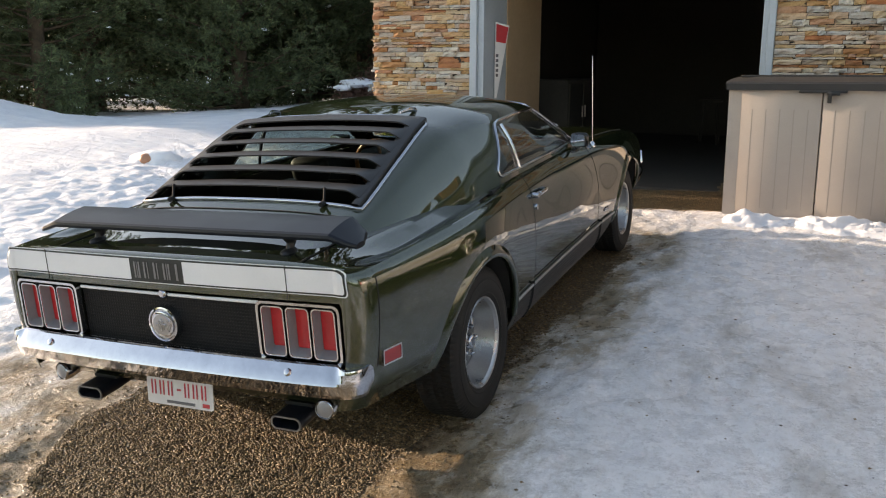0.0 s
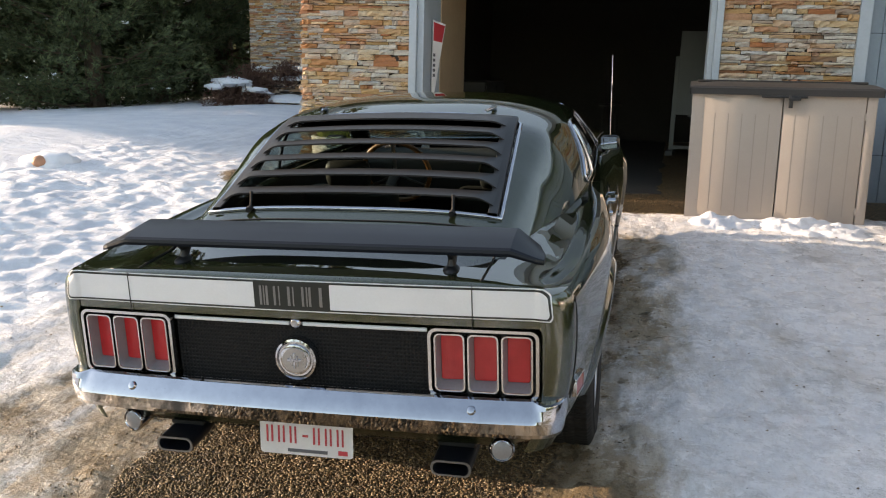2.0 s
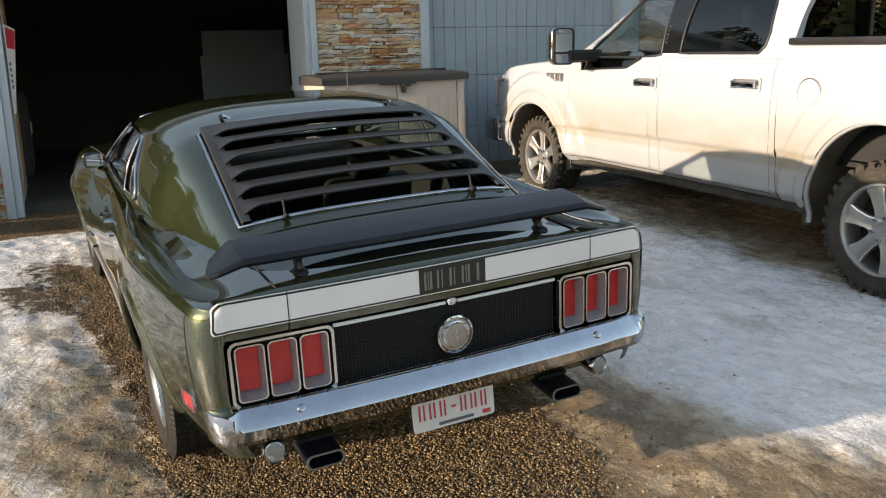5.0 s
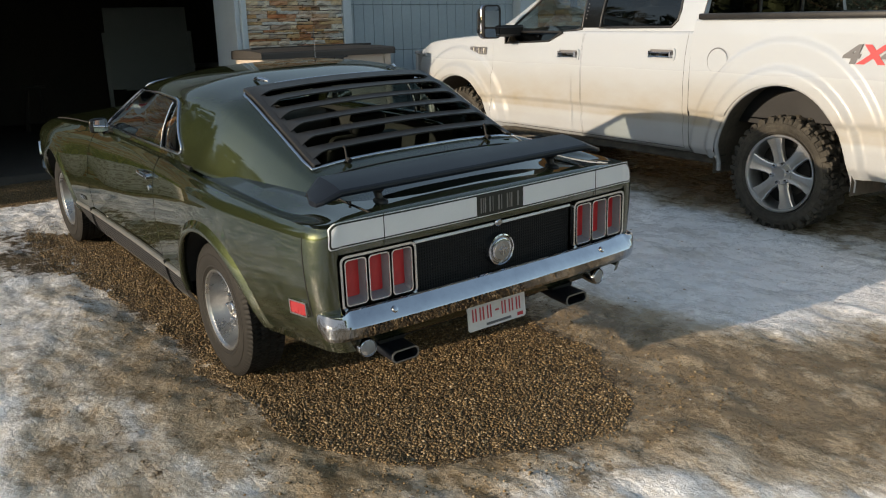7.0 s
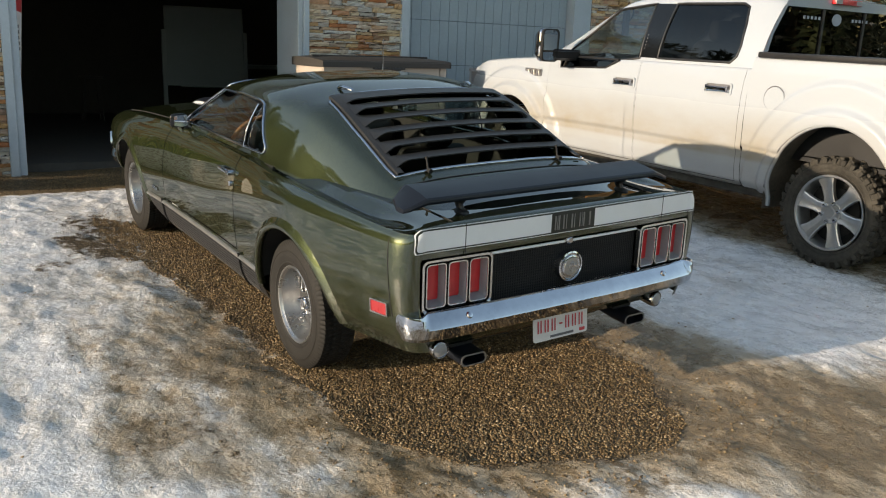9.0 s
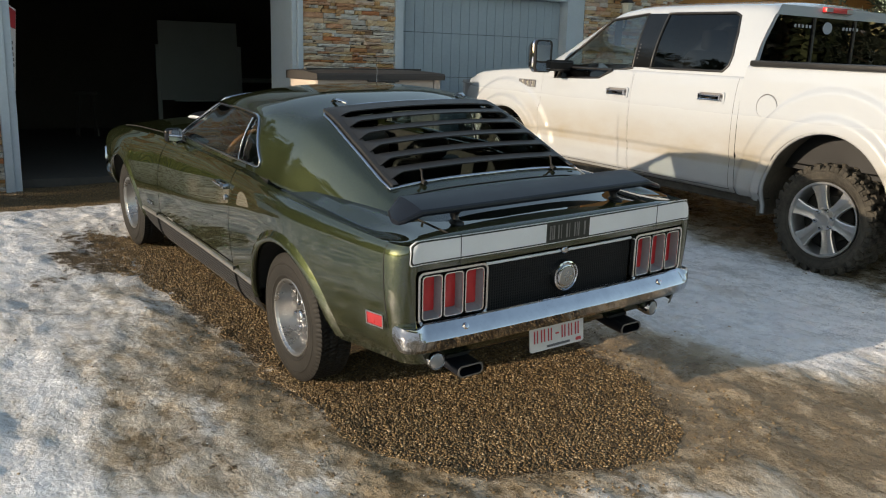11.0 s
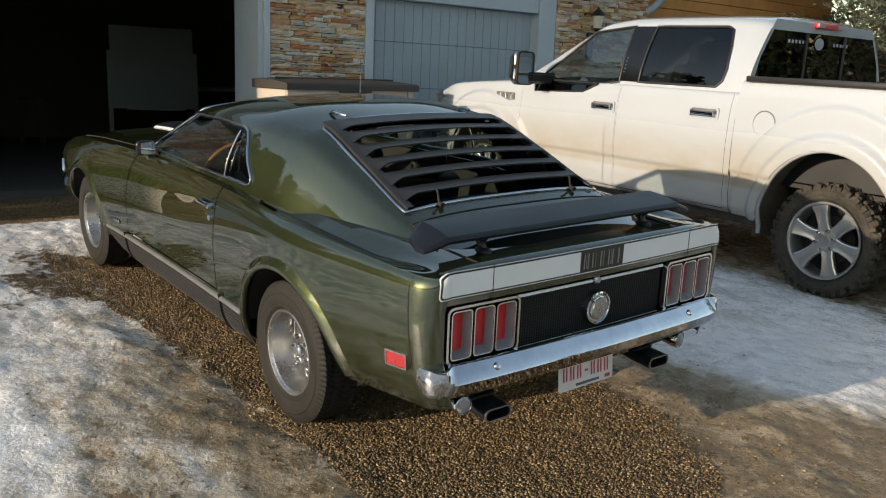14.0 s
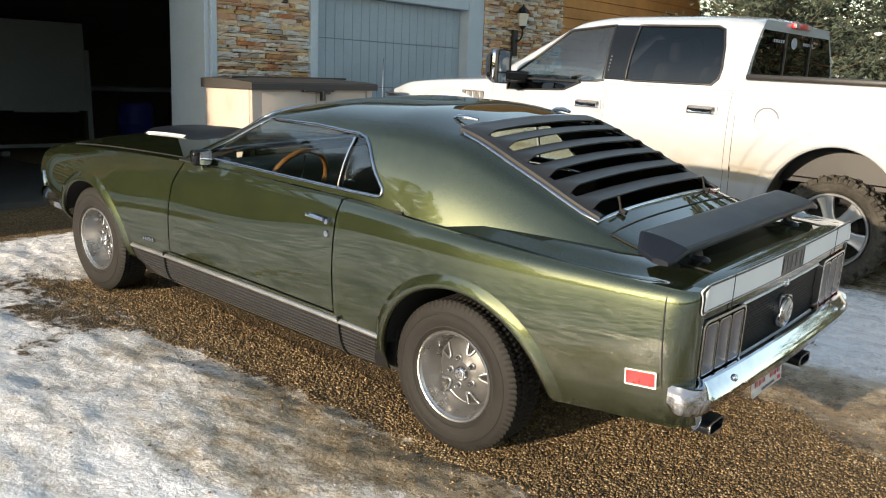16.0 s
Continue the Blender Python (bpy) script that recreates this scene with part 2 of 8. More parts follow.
def paint(name, base, flake, rough, dirt=None):
    """Car paint: metallic flakes under a clear coat, road film where dirt gives (colour, height, amount)."""
    m, nt, b = material(name)
    tc = nt.nodes.new("ShaderNodeTexCoord")
    cell = node(nt, "ShaderNodeTexVoronoi", {"Vector": tc.outputs["Object"], "Scale": 900.0}).outputs["Color"]
    sep = node(nt, "ShaderNodeSeparateColor", {0: cell}).outputs[0]
    col = blend(nt, sep, base, flake)
    film = noise_of(nt, 5.0, 8.0, 0.65)
    if dirt:
        colour, height, amount = dirt
        z = node(nt, "ShaderNodeSeparateXYZ", {0: tc.outputs["Object"]}).outputs[2]
        low = node(nt, "ShaderNodeMapRange", {"Value": z, 1: height, 2: height - 0.34, 3: 0.0, 4: 1.0}).outputs[0]
        under = node(nt, "ShaderNodeMapRange", {"Value": z, 1: height - 0.43, 2: height - 0.405, 3: 0.5, 4: 1.0}).outputs[0]
        low = node(nt, "ShaderNodeMath", {0: low, 1: under}, operation="MULTIPLY").outputs[0]
        splash = node(nt, "ShaderNodeMapRange", {"Value": noise_of(nt, 2.2, 8.0, 0.6, None, (1, 1, 2.2)), 1: 0.25, 2: 0.7, 3: 0.42, 4: 1.0}).outputs[0]
        mask = node(nt, "ShaderNodeMath", {0: low, 1: splash}, operation="MULTIPLY").outputs[0]
        mask = node(nt, "ShaderNodeMath", {0: mask, 1: amount}, operation="MULTIPLY").outputs[0]
        col = blend(nt, mask, col, colour)
        rr = node(nt, "ShaderNodeMapRange", {"Value": mask, 3: rough, 4: 0.75}).outputs[0]
        inv = node(nt, "ShaderNodeMapRange", {"Value": mask, 3: 1.0, 4: 0.15}).outputs[0]
        nt.links.new(inv, b.inputs["Coat Weight"])
        nt.links.new(rr, b.inputs["Roughness"])
    else:
        b.inputs["Coat Weight"].default_value = 1.0
        rr = node(nt, "ShaderNodeMapRange", {"Value": film, 1: 0.3, 2: 0.75, 3: rough, 4: rough + 0.1}).outputs[0]
        nt.links.new(rr, b.inputs["Roughness"])
    nt.links.new(col, b.inputs["Base Color"])
    b.inputs["Coat Roughness"].default_value = 0.03
    return m


def window_glass(name, tint, gloss=1.0, ior=1.85):
    """A thin pane, alike from both sides: clear with a tint, and glossier at a grazing angle."""
    m = bpy.data.materials.new(name)
    m.use_nodes = True
    nt = m.node_tree
    nt.nodes.remove(nt.nodes["Principled BSDF"])
    tr = node(nt, "ShaderNodeBsdfTransparent", {0: (*tint, 1)})
    gl = node(nt, "ShaderNodeBsdfGlossy", {"Color": (gloss, gloss, gloss, 1), "Roughness": 0.01})
    facing = node(nt, "ShaderNodeLayerWeight", {"Blend": 0.5}).outputs["Facing"]
    steep = node(nt, "ShaderNodeMath", {0: facing, 1: 4.5}, operation="POWER").outputs[0]
    fr = node(nt, "ShaderNodeMapRange", {"Value": steep, 3: ((ior - 1) / (ior + 1)) ** 2, 4: 1.0})
    mx = node(nt, "ShaderNodeMixShader", {0: fr.outputs[0], 1: tr.outputs[0], 2: gl.outputs[0]})
    nt.links.new(mx.outputs[0], nt.nodes["Material Output"].inputs[0])
    return m


GREEN = paint("green_paint", (0.029, 0.037, 0.017, 1), (0.050, 0.062, 0.030, 1), 0.38)
for socket, value in (("Metallic", 0.85), ("Specular IOR Level", 0.0), ("Specular Tint", (0.16, 0.21, 0.09, 1)), ("Coat IOR", 1.85), ("Coat Roughness", 0.012)):
    GREEN.node_tree.nodes["Principled BSDF"].inputs[socket].default_value = value
WHITE_PAINT = paint("white_paint", (0.335, 0.366, 0.408, 1), (0.38, 0.412, 0.452, 1), 0.24, ((0.245, 0.214, 0.162, 1), 1.10, 1.0))
def chrome_mat():
    m, nt, b = material("chrome")
    nt.links.new(ramp(nt, noise_of(nt, 9.0, 7.0, 0.65), [(0.35, (0.43, 0.445, 0.485)), (0.6, (0.51, 0.525, 0.56))]), b.inputs["Base Color"])
    b.inputs["Metallic"].default_value = 1.0
    rr = node(nt, "ShaderNodeMapRange", {"Value": noise_of(nt, 14.0, 6.0), 1: 0.35, 2: 0.75, 3: 0.025, 4: 0.10}).outputs[0]
    nt.links.new(rr, b.inputs["Roughness"])
    return m


CHROME = chrome_mat()
SATIN = plain("satin_metal", (0.52, 0.51, 0.49), 0.34, 0.9, 90, 0.1, 8, 0.08, 0.0008)
ALLOY = plain("cast_alloy", (0.40, 0.40, 0.40), 0.29, 0.9, 120, 0.12, 9, 0.12, 0.0008)
LINER = plain("muddy_wheel_liner", (0.105, 0.082, 0.058), 0.9, 0.0, 40, 0.35, 6, 0.4, 0.004)
RUBBER = plain("tyre_rubber", (0.0135, 0.0125, 0.0112), 0.72, 0.0, 80, 0.3, 7, 0.3, 0.002, 0.0, 0.3)
MUDDY = plain("dusty_tyre_rubber", (0.046, 0.041, 0.033), 0.85, 0.0, 40, 0.5, 9, 0.5, 0.004, 0.0, 0.3)
BLACK = plain("black_plastic", (0.014, 0.014, 0.015), 0.42, 0.0, 150, 0.2, 5, 0.15, 0.0006)
LAMP_TRIM = plain("dull_bright_trim", (0.58, 0.58, 0.58), 0.20, 1.0, 90, 0.1, 8, 0.05, 0.0005)
DULL_METAL = plain("dull_grey_metal", (0.23, 0.23, 0.23), 0.42, 0.8, 120, 0.15, 9, 0.12, 0.0008)
WHEEL_GREY = plain("grey_wheel_paint", (0.095, 0.095, 0.095), 0.42, 0.6, 120, 0.15, 9, 0.12, 0.0008)
SILL_GREY = plain("dark_grey_trim", (0.055, 0.055, 0.056), 0.4, 0.3, 120, 0.15, 9, 0.1, 0.0006)
LOUVER = plain("weathered_black_paint", (0.017, 0.017, 0.017), 0.46, 0.0, 220, 0.2, 4, 0.1, 0.0004)
SATIN_BLACK = plain("satin_black_paint", (0.008, 0.010, 0.015), 0.34, 0.0, 220, 0.2, 4, 0.1, 0.0004, 0.0, 0.26)
UNDER = plain("dark_underbody", (0.010, 0.010, 0.010), 0.85, 0.0, 30, 0.4, 4, 0.4, 0.003)
CLOTH = plain("black_vinyl", (0.020, 0.019, 0.018), 0.55, 0.0, 90, 0.25, 5, 0.3, 0.001)
TAN_CLOTH = plain("grey_seat_cloth", (0.10, 0.095, 0.09), 0.8, 0.0, 120, 0.2, 5, 0.3, 0.001)
WOOD_RIM = plain("varnished_wood", (0.32, 0.13, 0.045), 0.28, 0.0, 40, 0.25, 9, 0.1, 0.0006, 0.6)
SILVER_FILM = plain("silver_stripe_film", (0.72, 0.73, 0.74), 0.42, 0.15, 200, 0.05, 4, 0.04, 0.0003)
DARK_FILM = plain("dark_stripe_film", (0.012, 0.016, 0.013), 0.35, 0.0, 200, 0.1, 4, 0.04, 0.0003)
WHITE_FILM = plain("white_lettering", (0.75, 0.75, 0.75), 0.5, 0.0, 100, 0.05, 6, 0.0)
DECAL = plain("pale_decal_film", (0.34, 0.36, 0.40), 0.5, 0.0, 100, 0.05, 6, 0.0)
RED_FILM = plain("red_lettering", (0.55, 0.05, 0.06), 0.45, 0.0, 100, 0.1, 6, 0.0)
GREY_FILM = plain("grey_lettering", (0.12, 0.12, 0.13), 0.45, 0.0, 100, 0.1, 6, 0.0)
FADED = plain("faded_orange_plastic", (0.50, 0.25, 0.15), 0.6, 0.0, 60, 0.2, 8, 0.2, 0.002)
BEZEL = plain("grey_lamp_bezel", (0.30, 0.30, 0.31), 0.38, 0.3, 120, 0.1, 6, 0.05, 0.0005)
PLATE_WHITE = plain("plate_enamel", (0.66, 0.64, 0.62), 0.4, 0.0, 120, 0.06, 9, 0.05, 0.0005, 0.3)
GLASS = window_glass("car_glass", (0.66, 0.72, 0.69), 1.0, 2.1)
BACK_GLASS = window_glass("back_glass", (0.66, 0.74, 0.70))
TINT = window_glass("tinted_glass", (0.045, 0.052, 0.056), 0.6)
GLOSS_BLACK = plain("gloss_black_trim", (0.005, 0.005, 0.005), 0.15, 0.0, 150, 0.2, 5, 0.0)
HOUSE_GLASS = window_glass("house_glass", (0.95, 0.97, 0.97), 0.08)


def lens_red():
    m, nt, b = material("red_lens")
    rib = node(nt, "ShaderNodeTexWave", {"Vector": nt.nodes.new("ShaderNodeTexCoord").outputs["Object"], "Scale": 60.0}).outputs["Fac"]
    nt.links.new(ramp(nt, noise_of(nt, 14.0), [(0.3, (0.50, 0.012, 0.016)), (0.75, (0.66, 0.026, 0.032))]), b.inputs["Base Color"])
    b.inputs["Roughness"].default_value = 0.35
    b.inputs["Coat Weight"].default_value = 0.25
    b.inputs["Subsurface Weight"].default_value = 0.0
    bump(nt, rib, 0.12, 0.001, b)
    return m


RED_LENS = lens_red()
MARKER_RED = plain("dull_red_marker_lens", (0.30, 0.022, 0.026), 0.3, 0.0, 60, 0.15, 20, 0.1, 0.0006, 0.2)


def mirror_mat():
    m, nt, b = material("mirror_glass")
    b.inputs["Base Color"].default_value = (0.75, 0.78, 0.8, 1)
    b.inputs["Metallic"].default_value = 1.0
    b.inputs["Roughness"].default_value = 0.02
    return m


MIRROR = mirror_mat()


def honeycomb():
    """Black panel with small round dimples in staggered rows."""
    m, nt, b = material("black_honeycomb_panel")
    tc = nt.nodes.new("ShaderNodeTexCoord")
    sep = node(nt, "ShaderNodeSeparateXYZ", {0: tc.outputs["Object"]})
    com = node(nt, "ShaderNodeCombineXYZ", {0: sep.outputs[0], 1: sep.outputs[2]})
    vor = node(nt, "ShaderNodeTexVoronoi", {"Vector": com.outputs[0], "Scale": 85.0, "Randomness": 0.0})
    h = ramp(nt, vor.outputs["Distance"], [(0.2, (0, 0, 0)), (0.45, (1, 1, 1))])
    nt.links.new(blend(nt, h, (0.003, 0.003, 0.003, 1), (0.009, 0.0095, 0.010, 1)), b.inputs["Base Color"])
    b.inputs["Roughness"].default_value = 0.62
    b.inputs["Specular IOR Level"].default_value = 0.22
    bump(nt, h, 0.8, 0.003, b)
    return m


HONEYCOMB = honeycomb()


def ledge_stone():
    """Split stone in rust, tan, cream and grey, each piece of its own tone."""
    m, nt, b = material("ledge_stone")
    rnd = nt.nodes.new("ShaderNodeObjectInfo").outputs["Random"]
    isl = nt.nodes.new("ShaderNodeNewGeometry").outputs["Random Per Island"]
    r = node(nt, "ShaderNodeMath", {0: rnd, 1: isl}, operation="ADD").outputs[0]
    r = node(nt, "ShaderNodeMath", {0: r, 1: 1.0}, operation="MODULO").outputs[0]
    tones = [(0.0, (0.46, 0.20, 0.08)), (0.12, (0.62, 0.40, 0.19)), (0.26, (0.70, 0.58, 0.42)), (0.40, (0.50, 0.185, 0.075)), (0.50, (0.76, 0.70, 0.60)),
             (0.62, (0.50, 0.48, 0.45)), (0.72, (0.64, 0.37, 0.16)), (0.82, (0.58, 0.59, 0.58)), (0.91, (0.72, 0.66, 0.58)), (1.0, (0.26, 0.15, 0.09))]
    base = ramp(nt, r, tones)
    co = nt.nodes.new("ShaderNodeNewGeometry").outputs["Position"]
    vein = noise_of(nt, 9.0, 8.0, 0.65, co, (1, 1, 3.5))
    fine = noise_of(nt, 70.0, 6.0, 0.6, co)
    base = blend(nt, ramp(nt, vein, [(0.50, (0, 0, 0)), (0.72, (0.45, 0.45, 0.45))]), base, (0.44, 0.20, 0.08, 1))
    base = blend(nt, 0.55, base, ramp(nt, fine, [(0.25, (0.35, 0.33, 0.31)), (0.75, (1.0, 0.98, 0.94))]), "MULTIPLY")
    nt.links.new(base, b.inputs["Base Color"])
    b.inputs["Roughness"].default_value = 0.85
    n1 = bump(nt, vein, 0.4, 0.008, b)
    bump(nt, fine, 0.5, 0.004, b, n1)
    return m


STONE = ledge_stone()
MORTAR = plain("dark_mortar", (0.045, 0.036, 0.028), 0.95, 0.0, 60, 0.3, 6, 0.5, 0.004)
PANEL_BLUE = plain("blue_grey_painted_wood", (0.30, 0.36, 0.40), 0.62, 0.0, 45, 0.08, 1.6, 0.15, 0.001)
TRIM_BLUE = plain("pale_blue_grey_trim", (0.40, 0.46, 0.51), 0.55, 0.0, 45, 0.08, 2.5, 0.12, 0.001)
TAN_WALL = plain("tan_painted_wall", (0.42, 0.30, 0.19), 0.75, 0.0, 30, 0.1, 1.5, 0.12, 0.001)
# Near-black tones put the garage's shade into walls, floor and fittings.
SHADED_WALL = plain("shade_dark_garage_wall", (0.065, 0.059, 0.05), 0.9, 0.0, 20, 0.2, 1.2, 0.2, 0.002)
SHADED_CONCRETE = plain("shade_dark_garage_concrete", (0.050, 0.047, 0.042), 0.8, 0.0, 30, 0.25, 2.0, 0.3, 0.003)
RESIN = plain("taupe_resin", (0.42, 0.36, 0.31), 0.62, 0.0, 110, 0.06, 2.0, 0.12, 0.0008)
RESIN_LID = plain("dark_brown_resin", (0.032, 0.029, 0.027), 0.6, 0.0, 110, 0.15, 3.0, 0.2, 0.001)
WHITEBOARD = plain("board_enamel", (0.19, 0.205, 0.195), 0.4, 0.0, 60, 0.06, 2.0, 0.05, 0.0005)
CEDAR = plain("orange_cedar_siding", (0.52, 0.23, 0.07), 0.6, 0.0, 25, 0.22, 2.0, 0.3, 0.002)
BARK = plain("bark", (0.10, 0.065, 0.04), 0.95, 0.0, 25, 0.4, 4.0, 0.8, 0.01)
BLUE_PLASTIC = plain("blue_plastic", (0.02, 0.035, 0.22), 0.5, 0.0, 60, 0.2, 4.0, 0.1, 0.001)
CURTAIN = plain("pale_curtain", (0.62, 0.70, 0.74), 0.8, 0.0, 60, 0.06, 3.0, 0.1, 0.001)
DRY_STALK = plain("dry_grass_stalk", (0.45, 0.29, 0.13), 0.8, 0.0, 12, 0.2, 5.0, 0.0)
TWIG = plain("brown_twigs", (0.13, 0.065, 0.045), 0.9, 0.0, 12, 0.3, 5.0, 0.0)


def aggregate():
    """Exposed-pebble concrete of the planter."""
    m, nt, b = material("pebble_concrete")
    tc = nt.nodes.new("ShaderNodeTexCoord")
    v = node(nt, "ShaderNodeTexVoronoi", {"Vector": tc.outputs["Object"], "Scale": 70.0})
    tone = node(nt, "ShaderNodeSeparateColor", {0: v.outputs["Color"]}).outputs[0]
    col = ramp(nt, tone, [(0.0, (0.20, 0.15, 0.10)), (0.4, (0.46, 0.40, 0.33)), (0.8, (0.60, 0.56, 0.50))])
    nt.links.new(col, b.inputs["Base Color"])
    b.inputs["Roughness"].default_value = 0.8
    bump(nt, v.outputs["Distance"], 0.7, 0.006, b)
    return m


AGGREGATE = aggregate()


def needles(name, dark, light):
    m, nt, b = material(name)
    isl = nt.nodes.new("ShaderNodeNewGeometry").outputs["Random Per Island"]
    col = ramp(nt, isl, [(0.0, dark), (0.75, light), (0.93, tuple(c * 1.25 for c in light)), (1.0, (0.10, 0.065, 0.035))])
    big = noise_of(nt, 0.9, 4.0)
    col = blend(nt, 0.5, col, ramp(nt, big, [(0.3, (0.55, 0.55, 0.5)), (0.7, (1, 1, 1))]), "MULTIPLY")
    nt.links.new(col, b.inputs["Base Color"])
    b.inputs["Roughness"].default_value = 0.75
    b.inputs["Specular IOR Level"].default_value = 0.25
    return m


PINE = needles("pine_needles", (0.048, 0.069, 0.035), (0.120, 0.148, 0.069))
SPRUCE = needles("blue_spruce_needles", (0.035, 0.050, 0.038), (0.095, 0.118, 0.085))


def snow():
    m, nt, b = material("snow")
    co = nt.nodes.new("ShaderNodeNewGeometry").outputs["Position"]
    big, fine = noise_of(nt, 2.5, 6.0, 0.6, co), noise_of(nt, 45.0, 5.0, 0.6, co)
    nt.links.new(ramp(nt, big, [(0.3, (0.72, 0.74, 0.78)), (0.7, (0.86, 0.87, 0.88))]), b.inputs["Base Color"])
    b.inputs["Roughness"].default_value = 0.65
    n1 = bump(nt, big, 0.5, 0.05, b)
    bump(nt, fine, 0.5, 0.008, b, n1)
    return m


SNOW = snow()


def ground_mat():
    """Packed ice, thawed pebble gravel and lawn snow, by the sheet's two cover attributes, with ragged noise at their edges."""
    m, nt, b = material("winter_driveway")
    co = nt.nodes.new("ShaderNodeNewGeometry").outputs["Position"]
    bare = node(nt, "ShaderNodeAttribute", attribute_name="bare").outputs["Fac"]
    lawn = node(nt, "ShaderNodeAttribute", attribute_name="lawn").outputs["Fac"]
    grime = node(nt, "ShaderNodeAttribute", attribute_name="grime").outputs["Fac"]
    edge = noise_of(nt, 3.2, 9.0, 0.68, co)
    ragged = noise_of(nt, 14.0, 7.0, 0.7, co)
    # pebbles
    vor = node(nt, "ShaderNodeTexVoronoi", {"Vector": co, "Scale": 84.0})
    tone = node(nt, "ShaderNodeSeparateColor", {0: vor.outputs["Color"]}).outputs[0]
    peb = ramp(nt, tone, [(0.0, (0.036, 0.023, 0.010)), (0.35, (0.086, 0.055, 0.023)), (0.7, (0.150, 0.097, 0.043)), (0.94, (0.25, 0.175, 0.09)), (1.0, (0.34, 0.265, 0.17))])
    peb = blend(nt, ramp(nt, vor.outputs["Distance"], [(0.42, (0, 0, 0)), (0.75, (1, 1, 1))]), peb, (0.045, 0.029, 0.013, 1))
    north = node(nt, "ShaderNodeSeparateXYZ", {0: co}).outputs[1]
    dry = node(nt, "ShaderNodeMapRange", {"Value": north, 1: 6.7, 2: 7.3, 3: 0.0, 4: 0.6}).outputs[0]
    peb = blend(nt, dry, peb, (2.2, 2.15, 2.1, 1), "MULTIPLY")
    # ice with trodden dirt, streaked along the drive
    dirt = noise_of(nt, 2.2, 14.0, 0.80, co, (1.0, 0.5, 1.0))
    dirt2 = noise_of(nt, 6.5, 9.0, 0.72, co)
    amount = node(nt, "ShaderNodeMath", {0: grime, 1: -0.5}, operation="ADD").outputs[0]
    amount = node(nt, "ShaderNodeMath", {0: amount, 1: -0.42}, operation="MULTIPLY").outputs[0]
    level = node(nt, "ShaderNodeMath", {0: dirt, 1: amount}, operation="ADD").outputs[0]
    level2 = node(nt, "ShaderNodeMath", {0: dirt2, 1: amount}, operation="ADD").outputs[0]
    ice = ramp(nt, level, [(0.28, (0.200, 0.150, 0.095)), (0.36, (0.36, 0.30, 0.225)), (0.43, (0.50, 0.455, 0.39)), (0.48, (0.65, 0.63, 0.605)), (0.57, (0.82, 0.82, 0.83))])
    ice = blend(nt, ramp(nt, level2, [(0.30, (0.7, 0.7, 0.7)), (0.44, (0, 0, 0))]), ice, (0.29, 0.225, 0.145, 1))
    glaze = noise_of(nt, 2.3, 9.0, 0.7, co, (1.0, 0.7, 1.0))
    ice = blend(nt, ramp(nt, glaze, [(0.52, (0, 0, 0)), (0.64, (0.45, 0.45, 0.45))]), ice, (0.37, 0.345, 0.31, 1))
    streak = noise_of(nt, 2.6, 10.0, 0.72, co, (3.2, 0.55, 1.0))
    lean = node(nt, "ShaderNodeMath", {0: streak, 1: amount}, operation="ADD").outputs[0]
    ice = blend(nt, ramp(nt, lean, [(0.32, (0.6, 0.6, 0.6)), (0.44, (0, 0, 0))]), ice, (0.32, 0.26, 0.18, 1))
    mottle = noise_of(nt, 21.0, 9.0, 0.72, co, (1.0, 0.7, 1.0))
    ice = blend(nt, 0.45, ice, ramp(nt, mottle, [(0.34, (0.66, 0.63, 0.60)), (0.50, (1.0, 1.0, 1.0)), (0.62, (1.10, 1.10, 1.10))]), "MULTIPLY")
    pits = noise_of(nt, 8.5, 8.0, 0.70, co, (1.3, 0.8, 1.0))
    worn = node(nt, "ShaderNodeMath", {0: pits, 1: amount}, operation="ADD").outputs[0]
    ice = blend(nt, ramp(nt, worn, [(0.30, (0.8, 0.8, 0.8)), (0.355, (0, 0, 0))]), ice, (0.140, 0.100, 0.055, 1))
    grit = noise_of(nt, 75.0, 5.0, 0.7, co, (1.0, 0.75, 1.0))
    ice = blend(nt, 0.4, ice, ramp(nt, grit, [(0.36, (0.66, 0.63, 0.60)), (0.46, (1, 1, 1))]), "MULTIPLY")
    spots = noise_of(nt, 38.0, 3.0, 0.6, co)
    ice = blend(nt, ramp(nt, spots, [(0.70, (0, 0, 0)), (0.76, (0.8, 0.8, 0.8))]), ice, (0.06, 0.05, 0.04, 1))
    sn = ramp(nt, noise_of(nt, 2.0, 6.0, 0.6, co), [(0.3, (0.70, 0.72, 0.76)), (0.7, (0.86, 0.87, 0.88))])

    def mask(fac, lo, hi, amount):
        s = node(nt, "ShaderNodeMath", {0: edge, 1: -0.5}, operation="ADD").outputs[0]
        s2 = node(nt, "ShaderNodeMath", {0: ragged, 1: -0.5}, operation="ADD").outputs[0]
        s = node(nt, "ShaderNodeMath", {0: s, 1: s2}, operation="ADD").outputs[0]
        s = node(nt, "ShaderNodeMath", {0: s, 1: amount}, operation="MULTIPLY").outputs[0]
        s = node(nt, "ShaderNodeMath", {0: s, 1: fac}, operation="ADD").outputs[0]
        r = node(nt, "ShaderNodeMapRange", {"Value": s, 1: lo, 2: hi})
        return r.outputs[0]

    mb, ml = mask(bare, 0.42, 0.56, 1.0), mask(lawn, 0.40, 0.60, 0.8)
    col = blend(nt, ml, ice, sn)
    col = blend(nt, mb, col, peb)
    nt.links.new(col, b.inputs["Base Color"])
    icer = node(nt, "ShaderNodeMapRange", {"Value": dirt2, 1: 0.3, 2: 0.7, 3: 0.12, 4: 0.42}).outputs[0]
    r1 = blend(nt, ml, icer, (0.7, 0.7, 0.7, 1))
